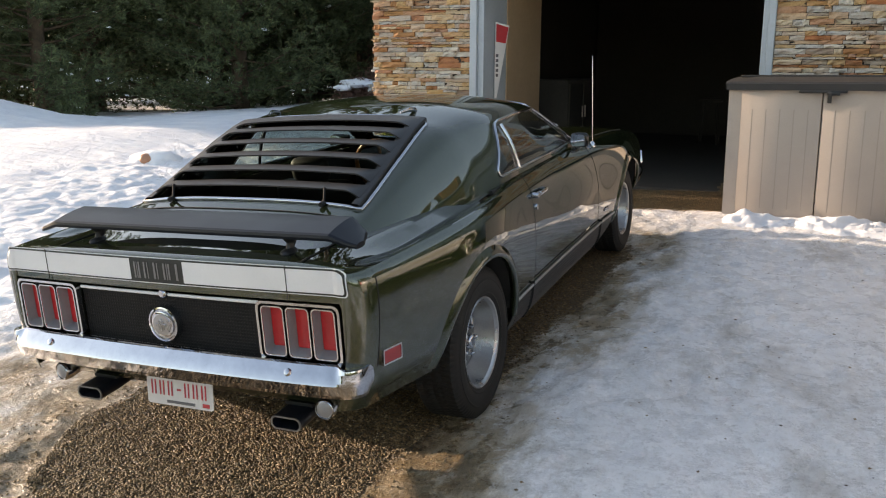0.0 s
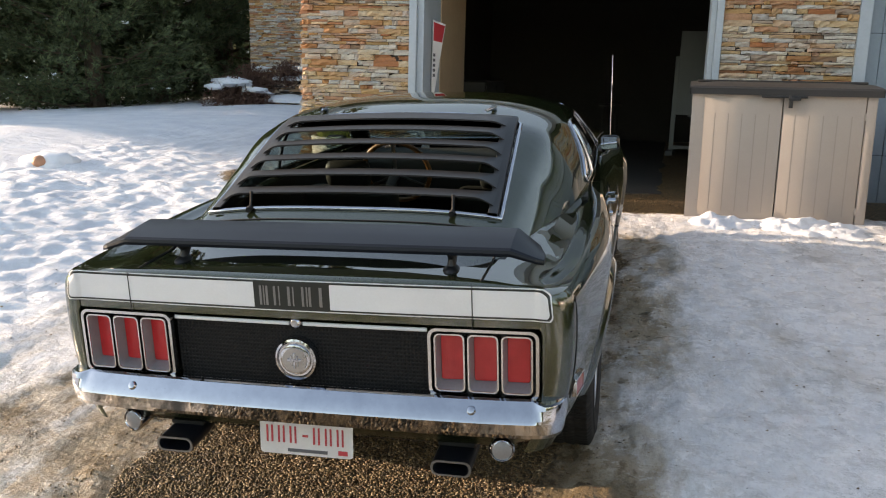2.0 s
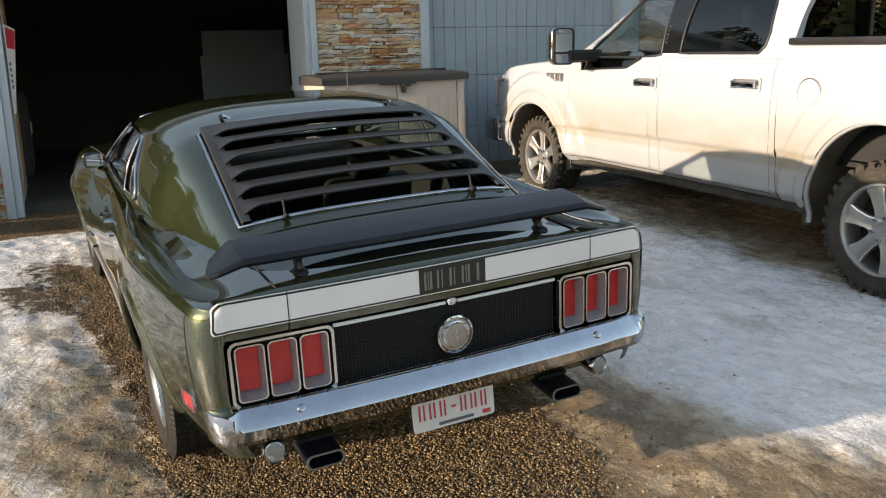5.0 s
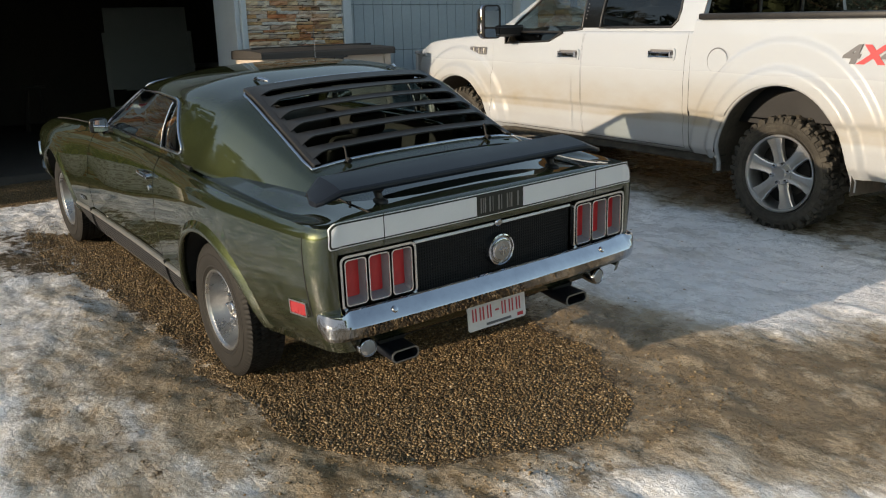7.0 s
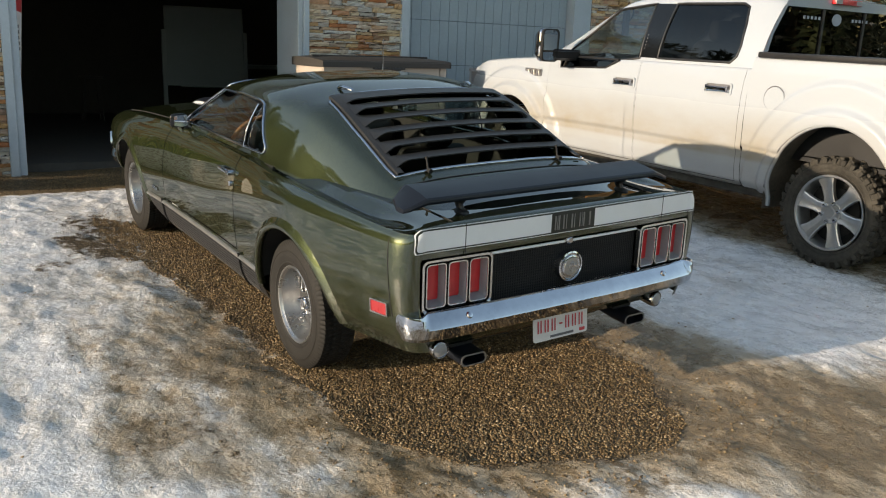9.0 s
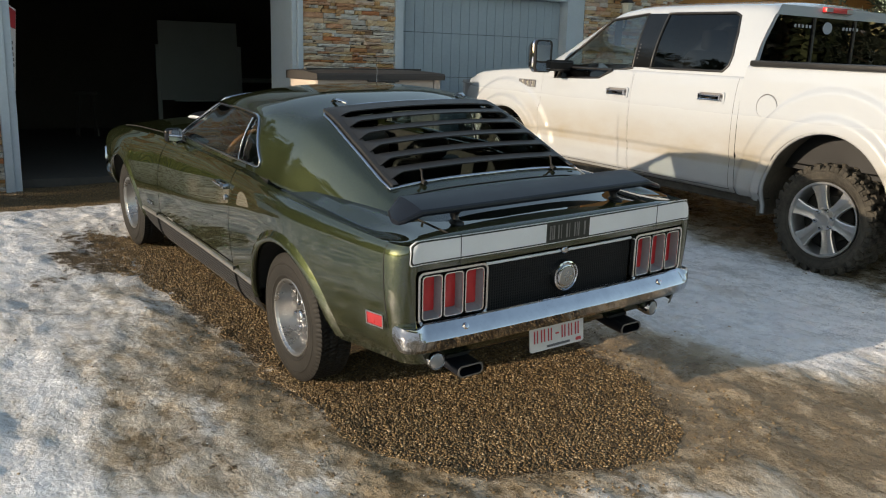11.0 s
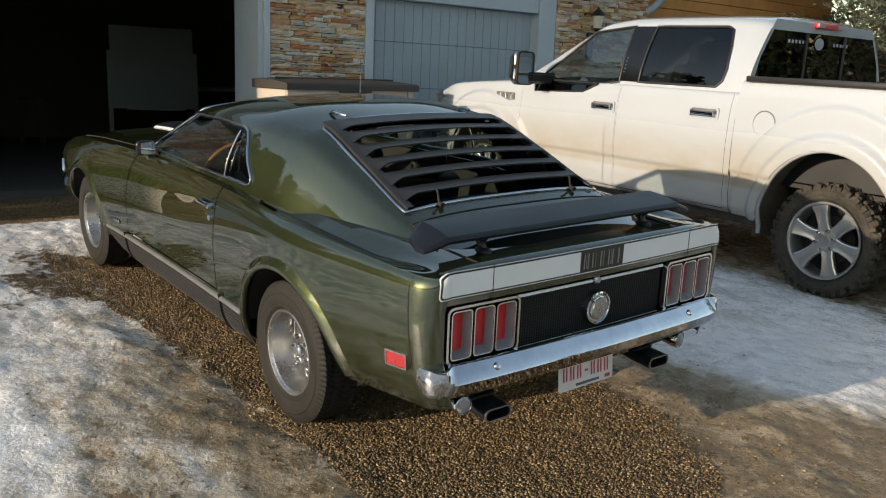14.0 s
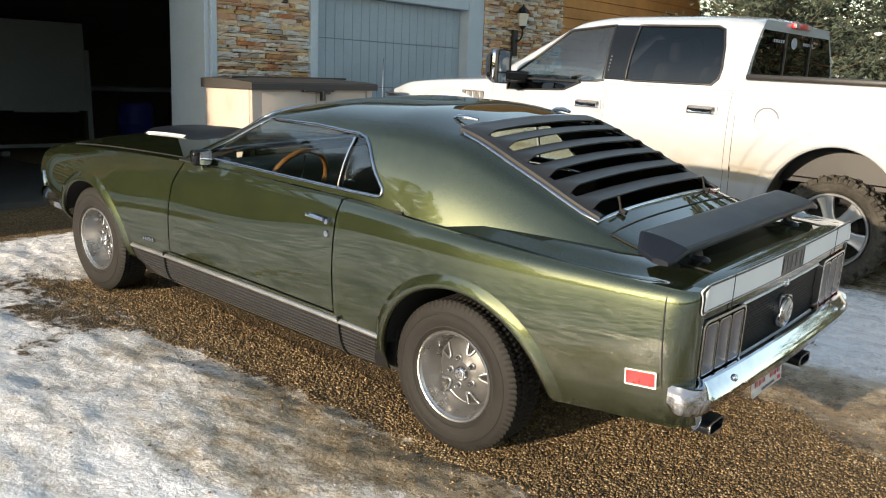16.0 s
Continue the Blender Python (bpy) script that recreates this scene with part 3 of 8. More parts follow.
    r1 = blend(nt, mb, r1, (0.48, 0.48, 0.48, 1))
    nt.links.new(r1, b.inputs["Roughness"])
    hp = node(nt, "ShaderNodeMapRange", {"Value": vor.outputs["Distance"], 1: 0.0, 2: 0.7, 3: 1.0, 4: 0.0}).outputs[0]
    hp = node(nt, "ShaderNodeMath", {0: hp, 1: mb}, operation="MULTIPLY").outputs[0]
    n1 = bump(nt, edge, 0.6, 0.08, b)
    lump = noise_of(nt, 10.0, 5.0, 0.62, co, (1.25, 0.75, 1.0))
    n2 = bump(nt, lump, 0.5, 0.030, b, n1)
    n2 = bump(nt, ragged, 0.5, 0.020, b, n2)
    n2 = bump(nt, noise_of(nt, 48.0, 6.0, 0.7, co), 0.15, 0.006, b, n2)
    bump(nt, hp, 1.0, 0.012, b, n2)
    return m


GROUND = ground_mat()


def pebble_mat():
    m, nt, b = material("loose_pebbles")
    isl = nt.nodes.new("ShaderNodeNewGeometry").outputs["Random Per Island"]
    nt.links.new(ramp(nt, isl, [(0.0, (0.038, 0.024, 0.011)), (0.35, (0.094, 0.060, 0.025)), (0.7, (0.168, 0.108, 0.048)), (0.92, (0.27, 0.19, 0.10)), (1.0, (0.38, 0.30, 0.20))]), b.inputs["Base Color"])
    b.inputs["Roughness"].default_value = 0.68
    bump(nt, noise_of(nt, 120.0), 0.3, 0.002, b)
    return m


PEBBLE = pebble_mat()


# ---- ground ----
def smooth01(a, b, v):
    t = min(max((v - a) / (b - a), 0.0), 1.0)
    return t * t * (3 - 2 * t)


def slope_z(x, y):
    """The driveway's even slope, the level garage floor and the rising lawn."""
    z = 0.066 + 0.054 * (min(max(y, -6.0), 8.3) - 3.119)
    z += 0.040 * (min(max(x, -3.3), -1.0) + 2.207) + 0.020 * min(max(x + 1.0, 0.0), 8.0)
    z += 0.016 * min(max(-3.3 - x, 0.0), 1.5) + 0.055 * min(max(-4.8 - x, 0.0), 4.0) - 0.05 * min(max(-9.5 - x, 0.0), 8.0) * smooth01(6.0, 12.0, y)
    z += 0.024 * smooth01(0.30, 0.72, x) * smooth01(7.1, 6.4, y)
    return z


def lawn_at(x, y):
    """1 on the snow-covered lawn, 0 on the driveway."""
    edge = -4.55 + 0.25 * noise.noise(Vector((0.0, y * 0.7, 3.1))) - 0.9 * smooth01(7.0, 8.4, y) - 1.3 * smooth01(1.5, -1.5, y)
    return smooth01(edge + 0.35, edge - 0.35, x)


PATCH = [(-3.20, 6.1), (-3.20, 5.0), (-3.10, 4.2), (-3.07, 3.6), (-3.02, 2.9), (-2.99, 2.5), (-2.90, 2.22), (-2.56, 1.93), (-2.22, 1.75), (-1.96, 1.74),
         (-1.78, 1.87), (-1.60, 2.25), (-1.52, 2.6), (-1.46, 3.4), (-1.42, 4.6), (-1.44, 6.1)]


def patch_gap(x, y):
    """How far (x, y) lies outside the thawed patch round the car (below 0: inside)."""
    best, into = 9.0, False
    for (x0, y0), (x1, y1) in zip(PATCH, PATCH[1:] + PATCH[:1]):
        dx, dy = x1 - x0, y1 - y0
        t = min(max(((x - x0) * dx + (y - y0) * dy) / (dx * dx + dy * dy), 0.0), 1.0)
        best = min(best, math.hypot(x - x0 - t * dx, y - y0 - t * dy))
        if (y0 > y) != (y1 > y) and x < x0 + (y - y0) * dx / dy:
            into = not into
    return -best if into else best


def bare_at(x, y):
    """1 where the pebbles lie thawed: under and behind the car, by the pillar, before the garage."""
    s = 0.0
    if -4.0 < x < -0.6 and 0.9 < y < 6.9:
        s = smooth01(0.26, -0.24, patch_gap(x, y))
    c = math.hypot((x + 4.75) / 0.85, (y - 7.95) / 0.55)
    s = max(s, smooth01(1.25, 0.75, c))
    d = smooth01(7.25, 7.75, y - 0.05 * x) * smooth01(-4.6, -3.9, x)
    s = max(s, d)
    for cx, cy, rx, ry, k in ((-3.42, 5.75, 0.40, 0.85, 0.60), (-3.55, 2.65, 0.45, 0.5, 0.34), (-3.45, 1.9, 0.5, 0.25, 0.38), (-3.75, 5.0, 0.3, 0.6, 0.36), (-4.1, 3.4, 0.25, 0.4, 0.34)):
        s = max(s, k * smooth01(1.5, 0.3, math.hypot((x - cx) / rx, (y - cy) / ry)))
    return s


def grime_at(x, y):
    """How much dirt lies on the ice: most beside and behind the car and under the pickup, least on the clean patches."""
    g = 0.22
    g += 0.28 * smooth01(1.0, 0.2, math.hypot((x + 3.45) / 0.75, (y - 3.6) / 2.6))
    g += (0.34 + 0.26 * noise.noise(Vector((x * 1.6, y * 1.1, 5.0)))) * smooth01(1.0, 0.35, math.hypot((x + 0.65) / 1.35, (y - 1.25) / 1.25))
    g += (0.30 + 0.16 * noise.noise(Vector((x * 2.0, y * 1.1, 2.0)))) * smooth01(-0.80, -1.20, x + 0.16 * noise.noise(Vector((x, y * 1.3, 8.0)))) * smooth01(-2.2, -1.6, x) * smooth01(0.6, 1.6, y) * smooth01(7.2, 6.2, y)
    g += 0.62 * smooth01(1.0, 0.45, max(abs(x - 1.8) / 1.45, abs(y - 4.8) / 3.4))
    g -= 0.26 * smooth01(1.0, 0.3, math.hypot((x + 0.0) / 0.95, (y - 3.3) / 2.4))
    g += (0.14 + 0.14 * noise.noise(Vector((x * 1.9, y * 1.2, 6.0)))) * smooth01(1.0, 0.3, math.hypot((x + 4.3) / 1.1, (y - 3.6) / 3.4))
    g += 0.30 * smooth01(1.0, 0.3, math.hypot((x + 3.3) / 1.5, (y - 1.3) / 1.0))
    g += (0.22 + 0.20 * noise.noise(Vector((x * 2.2, y * 1.5, 3.0)))) * smooth01(1.0, 0.2, math.hypot((x + 3.35) / 0.9, (y - 2.6) / 1.6))
    g += (0.20 + 0.20 * noise.noise(Vector((x * 1.3, y * 1.0, 9.0)))) * smooth01(2.6, 1.6, y + 0.25 * abs(x + 2.2)) * smooth01(-4.2, -3.2, x)
    g += (0.32 + 0.25 * noise.noise(Vector((x * 2.4, y * 1.8, 14.0)))) * smooth01(1.0, 0.35, math.hypot((x + 1.22 - 0.30 * (2.4 - y)) / 0.42, (y - 2.35) / 0.85))
    g += (0.13 + 0.20 * noise.noise(Vector((x * 2.6, y * 2.0, 17.0)))) * smooth01(1.0, 0.3, math.hypot((x + 1.25) / 0.85, (y - 1.45) / 0.75))
    if -4.6 < x < 0.2 and 0.4 < y < 7.4:
        g += (0.18 + 0.24 * smooth01(3.2, 2.0, y)) * smooth01(0.50, 0.02, patch_gap(x, y))
    # Out of view: ground darkened here to dim what the tail panel reflects.
    g += (0.22 + 0.30 * noise.noise(Vector((x * 0.9, y * 0.5, 23.0)))) * smooth01(1.1, 0.2, y) * smooth01(-5.2, -4.0, x)
    return min(max(g, 0.0), 1.0)


def lumps(x, y):
    """Frozen footprints, ruts and ridges of the packed ice."""
    p = Vector((x, y, 0.0))
    rut = abs(noise.noise(Vector((x * 8.0 + 0.8 * y, y * 2.6, 4.0))))
    crest = 0.5 - abs(noise.noise(Vector((x * 5.5 + 0.5 * y, y * 3.6, 12.0))))
    q = Vector((x * 1.35 + 0.3 * y, y * 0.75, 0.0))
    return 0.014 * noise.noise(p * 1.6) + 0.007 * noise.noise(q * 4.5) + 0.009 * noise.noise(q * 9.0) + 0.012 * rut + 0.016 * (crest - 0.3) + 0.006 * noise.noise(Vector((x * 17.0, y * 12.0, 2.0)))


def ground_z(x, y):
    z = slope_z(x, y)
    p = Vector((x, y, 0.0))
    l, k = lawn_at(x, y), bare_at(x, y)
    near = smooth01(40, 15, math.hypot(x + 2, y - 4))
    z += near * (1 - l) * (1 - 0.8 * k) * (lumps(x, y) + 0.020 * (1 - k))
    if -5.4 < x < 0.6 and -0.4 < y < 7.6:
        fade = (1 - l) * smooth01(-5.2, -3.5, x) * smooth01(0.5, -1.1, x) * smooth01(-0.3, 1.5, y) * smooth01(7.5, 6.2, y)
        z += 0.024 * fade * smooth01(-0.05, 0.40, patch_gap(x, y) + 0.16 * noise.noise(p * 3.1) + 0.06 * noise.noise(p * 9.0))
    z += 0.013 * k * smooth01(0.6, 1.4, y) * smooth01(6.9, 6.2, y)
    z += l * (0.05 + 0.05 * noise.noise(p * 0.5) + near * (0.018 * noise.noise(p * 1.7) - 0.012 * smooth01(0.10, 0.40, noise.noise(p * 4.3 + Vector((0, 0, 7)))) + 0.012 * noise.noise(p * 8.0 + Vector((0, 0, 3))) + 0.030 * abs(noise.noise(Vector((x * 4.2, y * 6.5, 11.0)))) + 0.012 * abs(noise.noise(Vector((x * 9.0, y * 12.0, 15.0))))))
    z += l * 0.55 * smooth01(-12.3, -13.4, x) * smooth01(8.2, 9.6, y) * smooth01(12.5, 11.0, y) * (0.7 + 0.6 * noise.noise(p * 0.9))
    z -= 0.03 * math.exp(-((x - 2.6) ** 2) / 0.08 if abs(x - 2.6) < 1 else -9)
    return z


def graded(lo, a, b, hi, step):
    """Even steps from a to b, growing ones out to lo and hi."""
    mid = list(np.arange(a, b + 1e-6, step))
    out, s, v = [], step, b
    while v < hi:
        s *= 1.22
        v += s
        out.append(min(v, hi))
    low, s, v = [], step, a
    while v > lo:
        s *= 1.22
        v -= s
        low.append(max(v, lo))
    return low[::-1] + mid + out


def build_ground():
    xs, ys = graded(-900, -7.4, 2.2, 900, 0.034), graded(-900, 0.4, 8.6, 900, 0.034)
    verts, lawn, bare, grime = [], [], [], []
    for y in ys:
        for x in xs:
            verts.append((x, y, ground_z(x, y)))
            lawn.append(lawn_at(x, y) if y < 8.4 or x < -4.5 else (1.0 if y > 19 else 0.0))
            bare.append(bare_at(x, y))
            hollow = min(max(0.006 - lumps(x, y), -0.020), 0.020) if abs(x) < 9 and abs(y) < 10 else 0.0
            g = grime_at(x, y)
            grime.append(g + 4.0 * hollow * (0.6 + g))
    n = len(xs)
    faces = [(j * n + i, j * n + i + 1, (j + 1) * n + i + 1, (j + 1) * n + i) for j in range(len(ys) - 1) for i in range(n - 1)]
    me = bpy.data.meshes.new("ground")
    me.from_pydata(verts, [], faces)
    for name, vals in (("lawn", lawn), ("bare", bare), ("grime", grime)):
        at = me.attributes.new(name, "FLOAT", "POINT")
        at.data.foreach_set("value", vals)
    me.polygons.foreach_set("use_smooth", [True] * len(me.polygons))
    me.materials.append(GROUND)
    return tagged(new("ground", me), "icy driveway of packed snow and brown pebbles beside a snowy lawn", "ground", kind="structure")


build_ground()


def build_pebbles():
    """Loose pebbles over the thawed patches, too many to count."""
    rnd = random.Random(4)
    verts, faces = [], []
    count = 0
    while count < 58000:
        if count < 12000:
            x, y = rnd.uniform(-3.35, -2.75), rnd.uniform(2.9, 6.4)
        elif count < 44000:
            x, y = rnd.uniform(-3.25, -1.3), rnd.uniform(1.55, 3.3)
        elif count < 56000:
            x, y = rnd.uniform(-3.4, -1.2), rnd.uniform(3.0, 6.6)
            if abs(x + 2.25) < 0.55 and rnd.random() < 0.8:
                count += 1
                continue
        else:
            x, y = rnd.uniform(-5.6, -0.8), rnd.uniform(7.3, 8.3)
        k = bare_at(x, y) + 0.35 * noise.noise(Vector((x * 3.2, y * 3.2, 1.0)))
        if k < 0.5:
            if rnd.random() > 0.03:
                count += 0.02
                count = int(count * 50 + 1) / 50
                continue
        count = int(count) + 1
        r = rnd.uniform(0.0030, 0.0070)
        a = rnd.uniform(0, 6.28)
        c, s = math.cos(a), math.sin(a)
        z = ground_z(x, y)
        base = len(verts)
        e, h = rnd.uniform(1.0, 1.7), rnd.uniform(0.6, 0.95)
        for u, v, w in ((1, 0, 0), (0.2, 1, 0.1), (-1, 0.1, 0), (-0.1, -1, 0.05), (0.15, 0.1, 1), (0, 0, -0.8)):
            u, v = u * r * e * rnd.uniform(0.8, 1.15), v * r * rnd.uniform(0.8, 1.15)
            verts.append((x + c * u - s * v, y + s * u + c * v, z + r * 0.35 + w * r * h))
        for p, q in ((0, 1), (1, 2), (2, 3), (3, 0)):
            faces.append((base + p, base + q, base + 4))
            faces.append((base + q, base + p, base + 5))
    me = bpy.data.meshes.new("pebbles")
    me.from_pydata(verts, [], faces)
    me.polygons.foreach_set("use_smooth", [True] * len(me.polygons))
    me.materials.append(PEBBLE)
    tagged(new("pebbles", me), "wet brown pebble gravel strewn over the thawed driveway", "gravel", kind="stuff")


build_pebbles()


def build_crumbs():
    """Small ice lumps and bits of dirt on the packed snow."""
    rnd = random.Random(9)
    for name, mat, count, lab in (("ice_lumps", SNOW, 260, "small lumps of ice and snow on the driveway"), ("dirt_crumbs", PEBBLE, 520, "dark crumbs of dirt on the packed ice")):
        verts, faces = [], []
        for _ in range(count):
            x, y = rnd.uniform(-5.0, 1.2), rnd.uniform(0.8, 7.4)
            r = rnd.uniform(0.003, 0.009) * (2.0 if name == "ice_lumps" and rnd.random() < 0.05 else 1)
            if name == "ice_lumps":
                r *= 0.6
            z, base = ground_z(x, y), len(verts)
            for u, v, w in ((1, 0, 0), (0.2, 1, 0.1), (-1, 0.1, 0), (-0.1, -1, 0.05), (0.15, 0.1, 0.8), (0, 0, -0.8)):
                verts.append((x + u * r * rnd.uniform(0.7, 1.4), y + v * r * rnd.uniform(0.7, 1.4), z + r * 0.2 + w * r * 0.7))
            for p, q in ((0, 1), (1, 2), (2, 3), (3, 0)):
                faces.append((base + p, base + q, base + 4))
                faces.append((base + q, base + p, base + 5))
        me = bpy.data.meshes.new(name)
        me.from_pydata(verts, [], faces)
        me.materials.append(mat)
        tagged(new(name, me), lab, "debris", kind="stuff")


build_crumbs()


def snow_bank(name, x0, x1, y0, y1, h, seed, label):
    """A low heap of crumbly snow."""
    nx, ny = int((x1 - x0) / 0.03), int((y1 - y0) / 0.03)
    rows = []
    for j in range(ny + 1):
        row = []
        for i in range(nx + 1):
            u, v = i / nx, j / ny
            x, y = x0 + (x1 - x0) * u, y0 + (y1 - y0) * v
            p = Vector((x * 4.0, y * 4.0, seed))
            f = smooth01(0, 0.2, min(u, 1 - u)) * math.sin(math.pi * min(max(v, 0), 1)) ** 0.7
            f *= 0.55 + 0.6 * noise.noise(p * 0.6) + 0.45 * abs(noise.noise(p * 1.6)) + 0.2 * noise.noise(p * 4.0)
            row.append((x, y, slope_z(x, y) - 0.03 + h * max(f, 0.0)))
        rows.append(row)
    ob = part(name, skin(rows), SNOW, None, label, True, 60)
    return tagged(ob, label, "snow", kind="structure")


snow_bank("snow_bank", -1.15, 0.55, 6.72, 7.32, 0.16, 2.0, "low ridge of crumbled white snow before the storage box")


# ---- house ----
house = thing("house", "stone-faced house with open garage, blue-grey garage door and cedar gable", "house", kind="structure")
WALL_TOP = 3.1


def wall_piece(name, x0, x1, y0, y1, z0, z1, mat, bevel=0.0, label=""):
    return part(name, box(x0, x1, y0, y1, z0, z1, bevel), mat, house, label)


FY = 8.17
# cores of the pillars, set back behind the stones
pillar_a = wall_piece("pillar", -4.83, -3.70, FY + 0.03, 8.75, 0.1, WALL_TOP, MORTAR)
pillar_b = wall_piece("pillar", -0.80, 0.30, FY + 0.03, 8.75, 0.1, WALL_TOP, MORTAR)
pillar_c = wall_piece("pillar", 3.08, 4.75, FY + 0.03, 8.75, 0.1, WALL_TOP, MORTAR)
# casings of the two garage doors
for x0, x1, y0 in ((-3.70, -3.625, 8.15), (-3.625, -3.56, 8.19), (-0.86, -0.80, 8.15), (-0.91, -0.86, 8.19), (0.30, 0.40, 8.15), (2.80, 3.08, 8.20)):
    wall_piece("door_casing", x0, x1, y0, 8.80, 0.2, 2.62, TRIM_BLUE, 0.006)
wall_piece("lintel", -3.70, -0.80, 8.18, 8.75, 2.622, WALL_TOP, TRIM_BLUE)
wall_piece("lintel", 0.30, 3.08, 8.18, 8.75, 2.622, WALL_TOP, TRIM_BLUE)
wall_piece("door_head", 0.402, 2.798, 8.22, 8.75, 2.36, 2.62, TRIM_BLUE, 0.006)


def sectional_door():
    """The closed door: wide sections of upright boards with open joints."""
    door = part("door_backing", box(0.402, 2.798, 8.375, 8.42, 0.3, 2.36), UNDER, house)
    tagged(door, "blue-grey sectional garage door of upright boards")
    zs = [0.34, 0.85, 1.40, 1.905, 2.358]
    for r in range(4):
        n = 19
        w = (2.796 - 0.404) / n
        for i in range(n):
            b = box(0.404 + w * i + 0.0018, 0.404 + w * (i + 1) - 0.0018, 8.345, 8.38, zs[r] + 0.002, zs[r + 1] - 0.002, 0.003, seg=1)
            part("board", b, PANEL_BLUE, door)


sectional_door()
# garage interior, its shade put into near-black wall and floor colours
wall_piece("garage_wall", -4.40, -4.25, 8.75, 14.6, 0.2, 2.9, SHADED_WALL)
wall_piece("garage_wall", 5.0, 5.15, 8.75, 14.6, 0.2, 2.9, SHADED_WALL)
wall_piece("garage_wall", -4.40, 5.15, 14.6, 14.75, 0.2, 2.9, SHADED_WALL)
wall_piece("garage_ceiling", -4.4, 5.15, 8.75, 14.75, 2.9, 3.05, SHADED_WALL)
wall_piece("garage_floor", -3.56, 5.0, 8.36, 14.6, 0.2, 0.385, SHADED_CONCRETE)
wall_piece("reveal_panel", -3.60, -3.55, 8.80, 9.85, 0.386, 2.62, TAN_WALL, 0.01, "tan painted panel beside the open garage door")
wall_piece("roof", -5.2, 5.6, 7.75, 15.2, WALL_TOP, WALL_TOP + 0.12, TRIM_BLUE)
wall_piece("side_wall", -4.83, -4.40, 8.75, 14.75, 0.1, WALL_TOP, MORTAR)
# set-back wing with the window
WY = 18.3
wing = wall_piece("wing_wall", -10.66, -9.18, WY + 0.03, WY + 0.5, 0.2, 4.2, MORTAR)
wall_piece("wing_wall", -7.98, -4.83, WY + 0.03, WY + 0.5, 0.2, 4.2, MORTAR)
wall_piece("wing_wall", -9.18, -7.98, WY + 0.03, WY + 0.5, 0.2, 1.54, MORTAR)
wall_piece("wing_side", -10.66, -10.2, WY + 0.5, 24.0, 0.2, 4.2, MORTAR)
wall_piece("wing_back", -10.66, -4.83, 24.0, 24.3, 0.2, 4.2, MORTAR)
wall_piece("wing_roof", -11.1, -4.6, WY - 0.5, 24.6, 4.202, 4.35, TRIM_BLUE)
wall_piece("link_wall", -4.83, -4.40, 14.75, WY + 0.5, 0.1, 4.2, MORTAR)
win = wall_piece("window", -9.08, -8.08, WY + 0.10, WY + 0.11, 1.66, 4.1, HOUSE_GLASS, 0, "window with a pale pleated curtain behind the glass")
win.visible_shadow = False
for x0, x1, z0, z1 in ((-9.18, -9.06, 1.54, 4.2), (-8.10, -7.98, 1.54, 4.2), (-9.06, -8.10, 1.54, 1.665)):
    part("window_frame", box(x0, x1, WY - 0.03, WY + 0.15, z0, z1, 0.008), TRIM_BLUE, win)
rows = []
for k in range(111):
    x = -9.07 + 0.98 * k / 110
    rows.append([(x, WY + 0.20 + 0.022 * math.sin(k * 1.25), 1.56), (x, WY + 0.20 + 0.022 * math.sin(k * 1.25 + 0.3), 4.15)])
part("curtain", skin(rows), CURTAIN, win, "", True, 80)
part("window_back", box(-9.18, -7.98, WY + 0.52, WY + 0.54, 1.45, 4.2), SHADED_WALL, win)
# retaining walls with snow caps below the window
for k, (x0, y0, y1, z0, z1) in enumerate(((-9.75, WY - 0.70, WY - 0.005, 0.4, 1.10), (-9.9, WY - 1.45, WY - 0.705, 0.2, 0.66))):
    wall_piece("retaining_wall", x0, -4.85, y0 + 0.05, y1, z0, z1, MORTAR)
    rows = []
    for x in np.linspace(x0 - 0.02, -4.84, 60):
        f = noise.noise(Vector((x * 2.1, k * 5.0, 0)))
        rows.append([(x, y0 - 0.02, z1 - 0.004), (x, y0 - 0.025, z1 + 0.05 + 0.03 * f), (x, y0 + 0.08, z1 + 0.10 + 0.05 * f), (x, y1 - 0.1, z1 + 0.13 + 0.05 * f), (x, y1, z1 + 0.12)])
    part("snow_cap", skin(rows), SNOW, house, "", True, 60)
# cedar gable and rear of the house beside the far pillar
gable = wall_piece("gable_core", 4.75, 11.5, 9.6, 9.9, 0.2, 5.2, MORTAR)
for k in range(28):
    part("cedar_board", box(4.76, 11.49, 9.555, 9.60, 0.4 + 0.17 * k, 0.4 + 0.17 * k + 0.162, 0.006, seg=1), CEDAR, gable)
part("downpipe", tube(spline([(4.9, 9.45, 3.05), (5.3, 9.4, 2.72), (6.1, 9.4, 2.68), (6.6, 9.4, 3.1)], 6), 0.055, 12), TRIM_BLUE, house, "", True, 60)


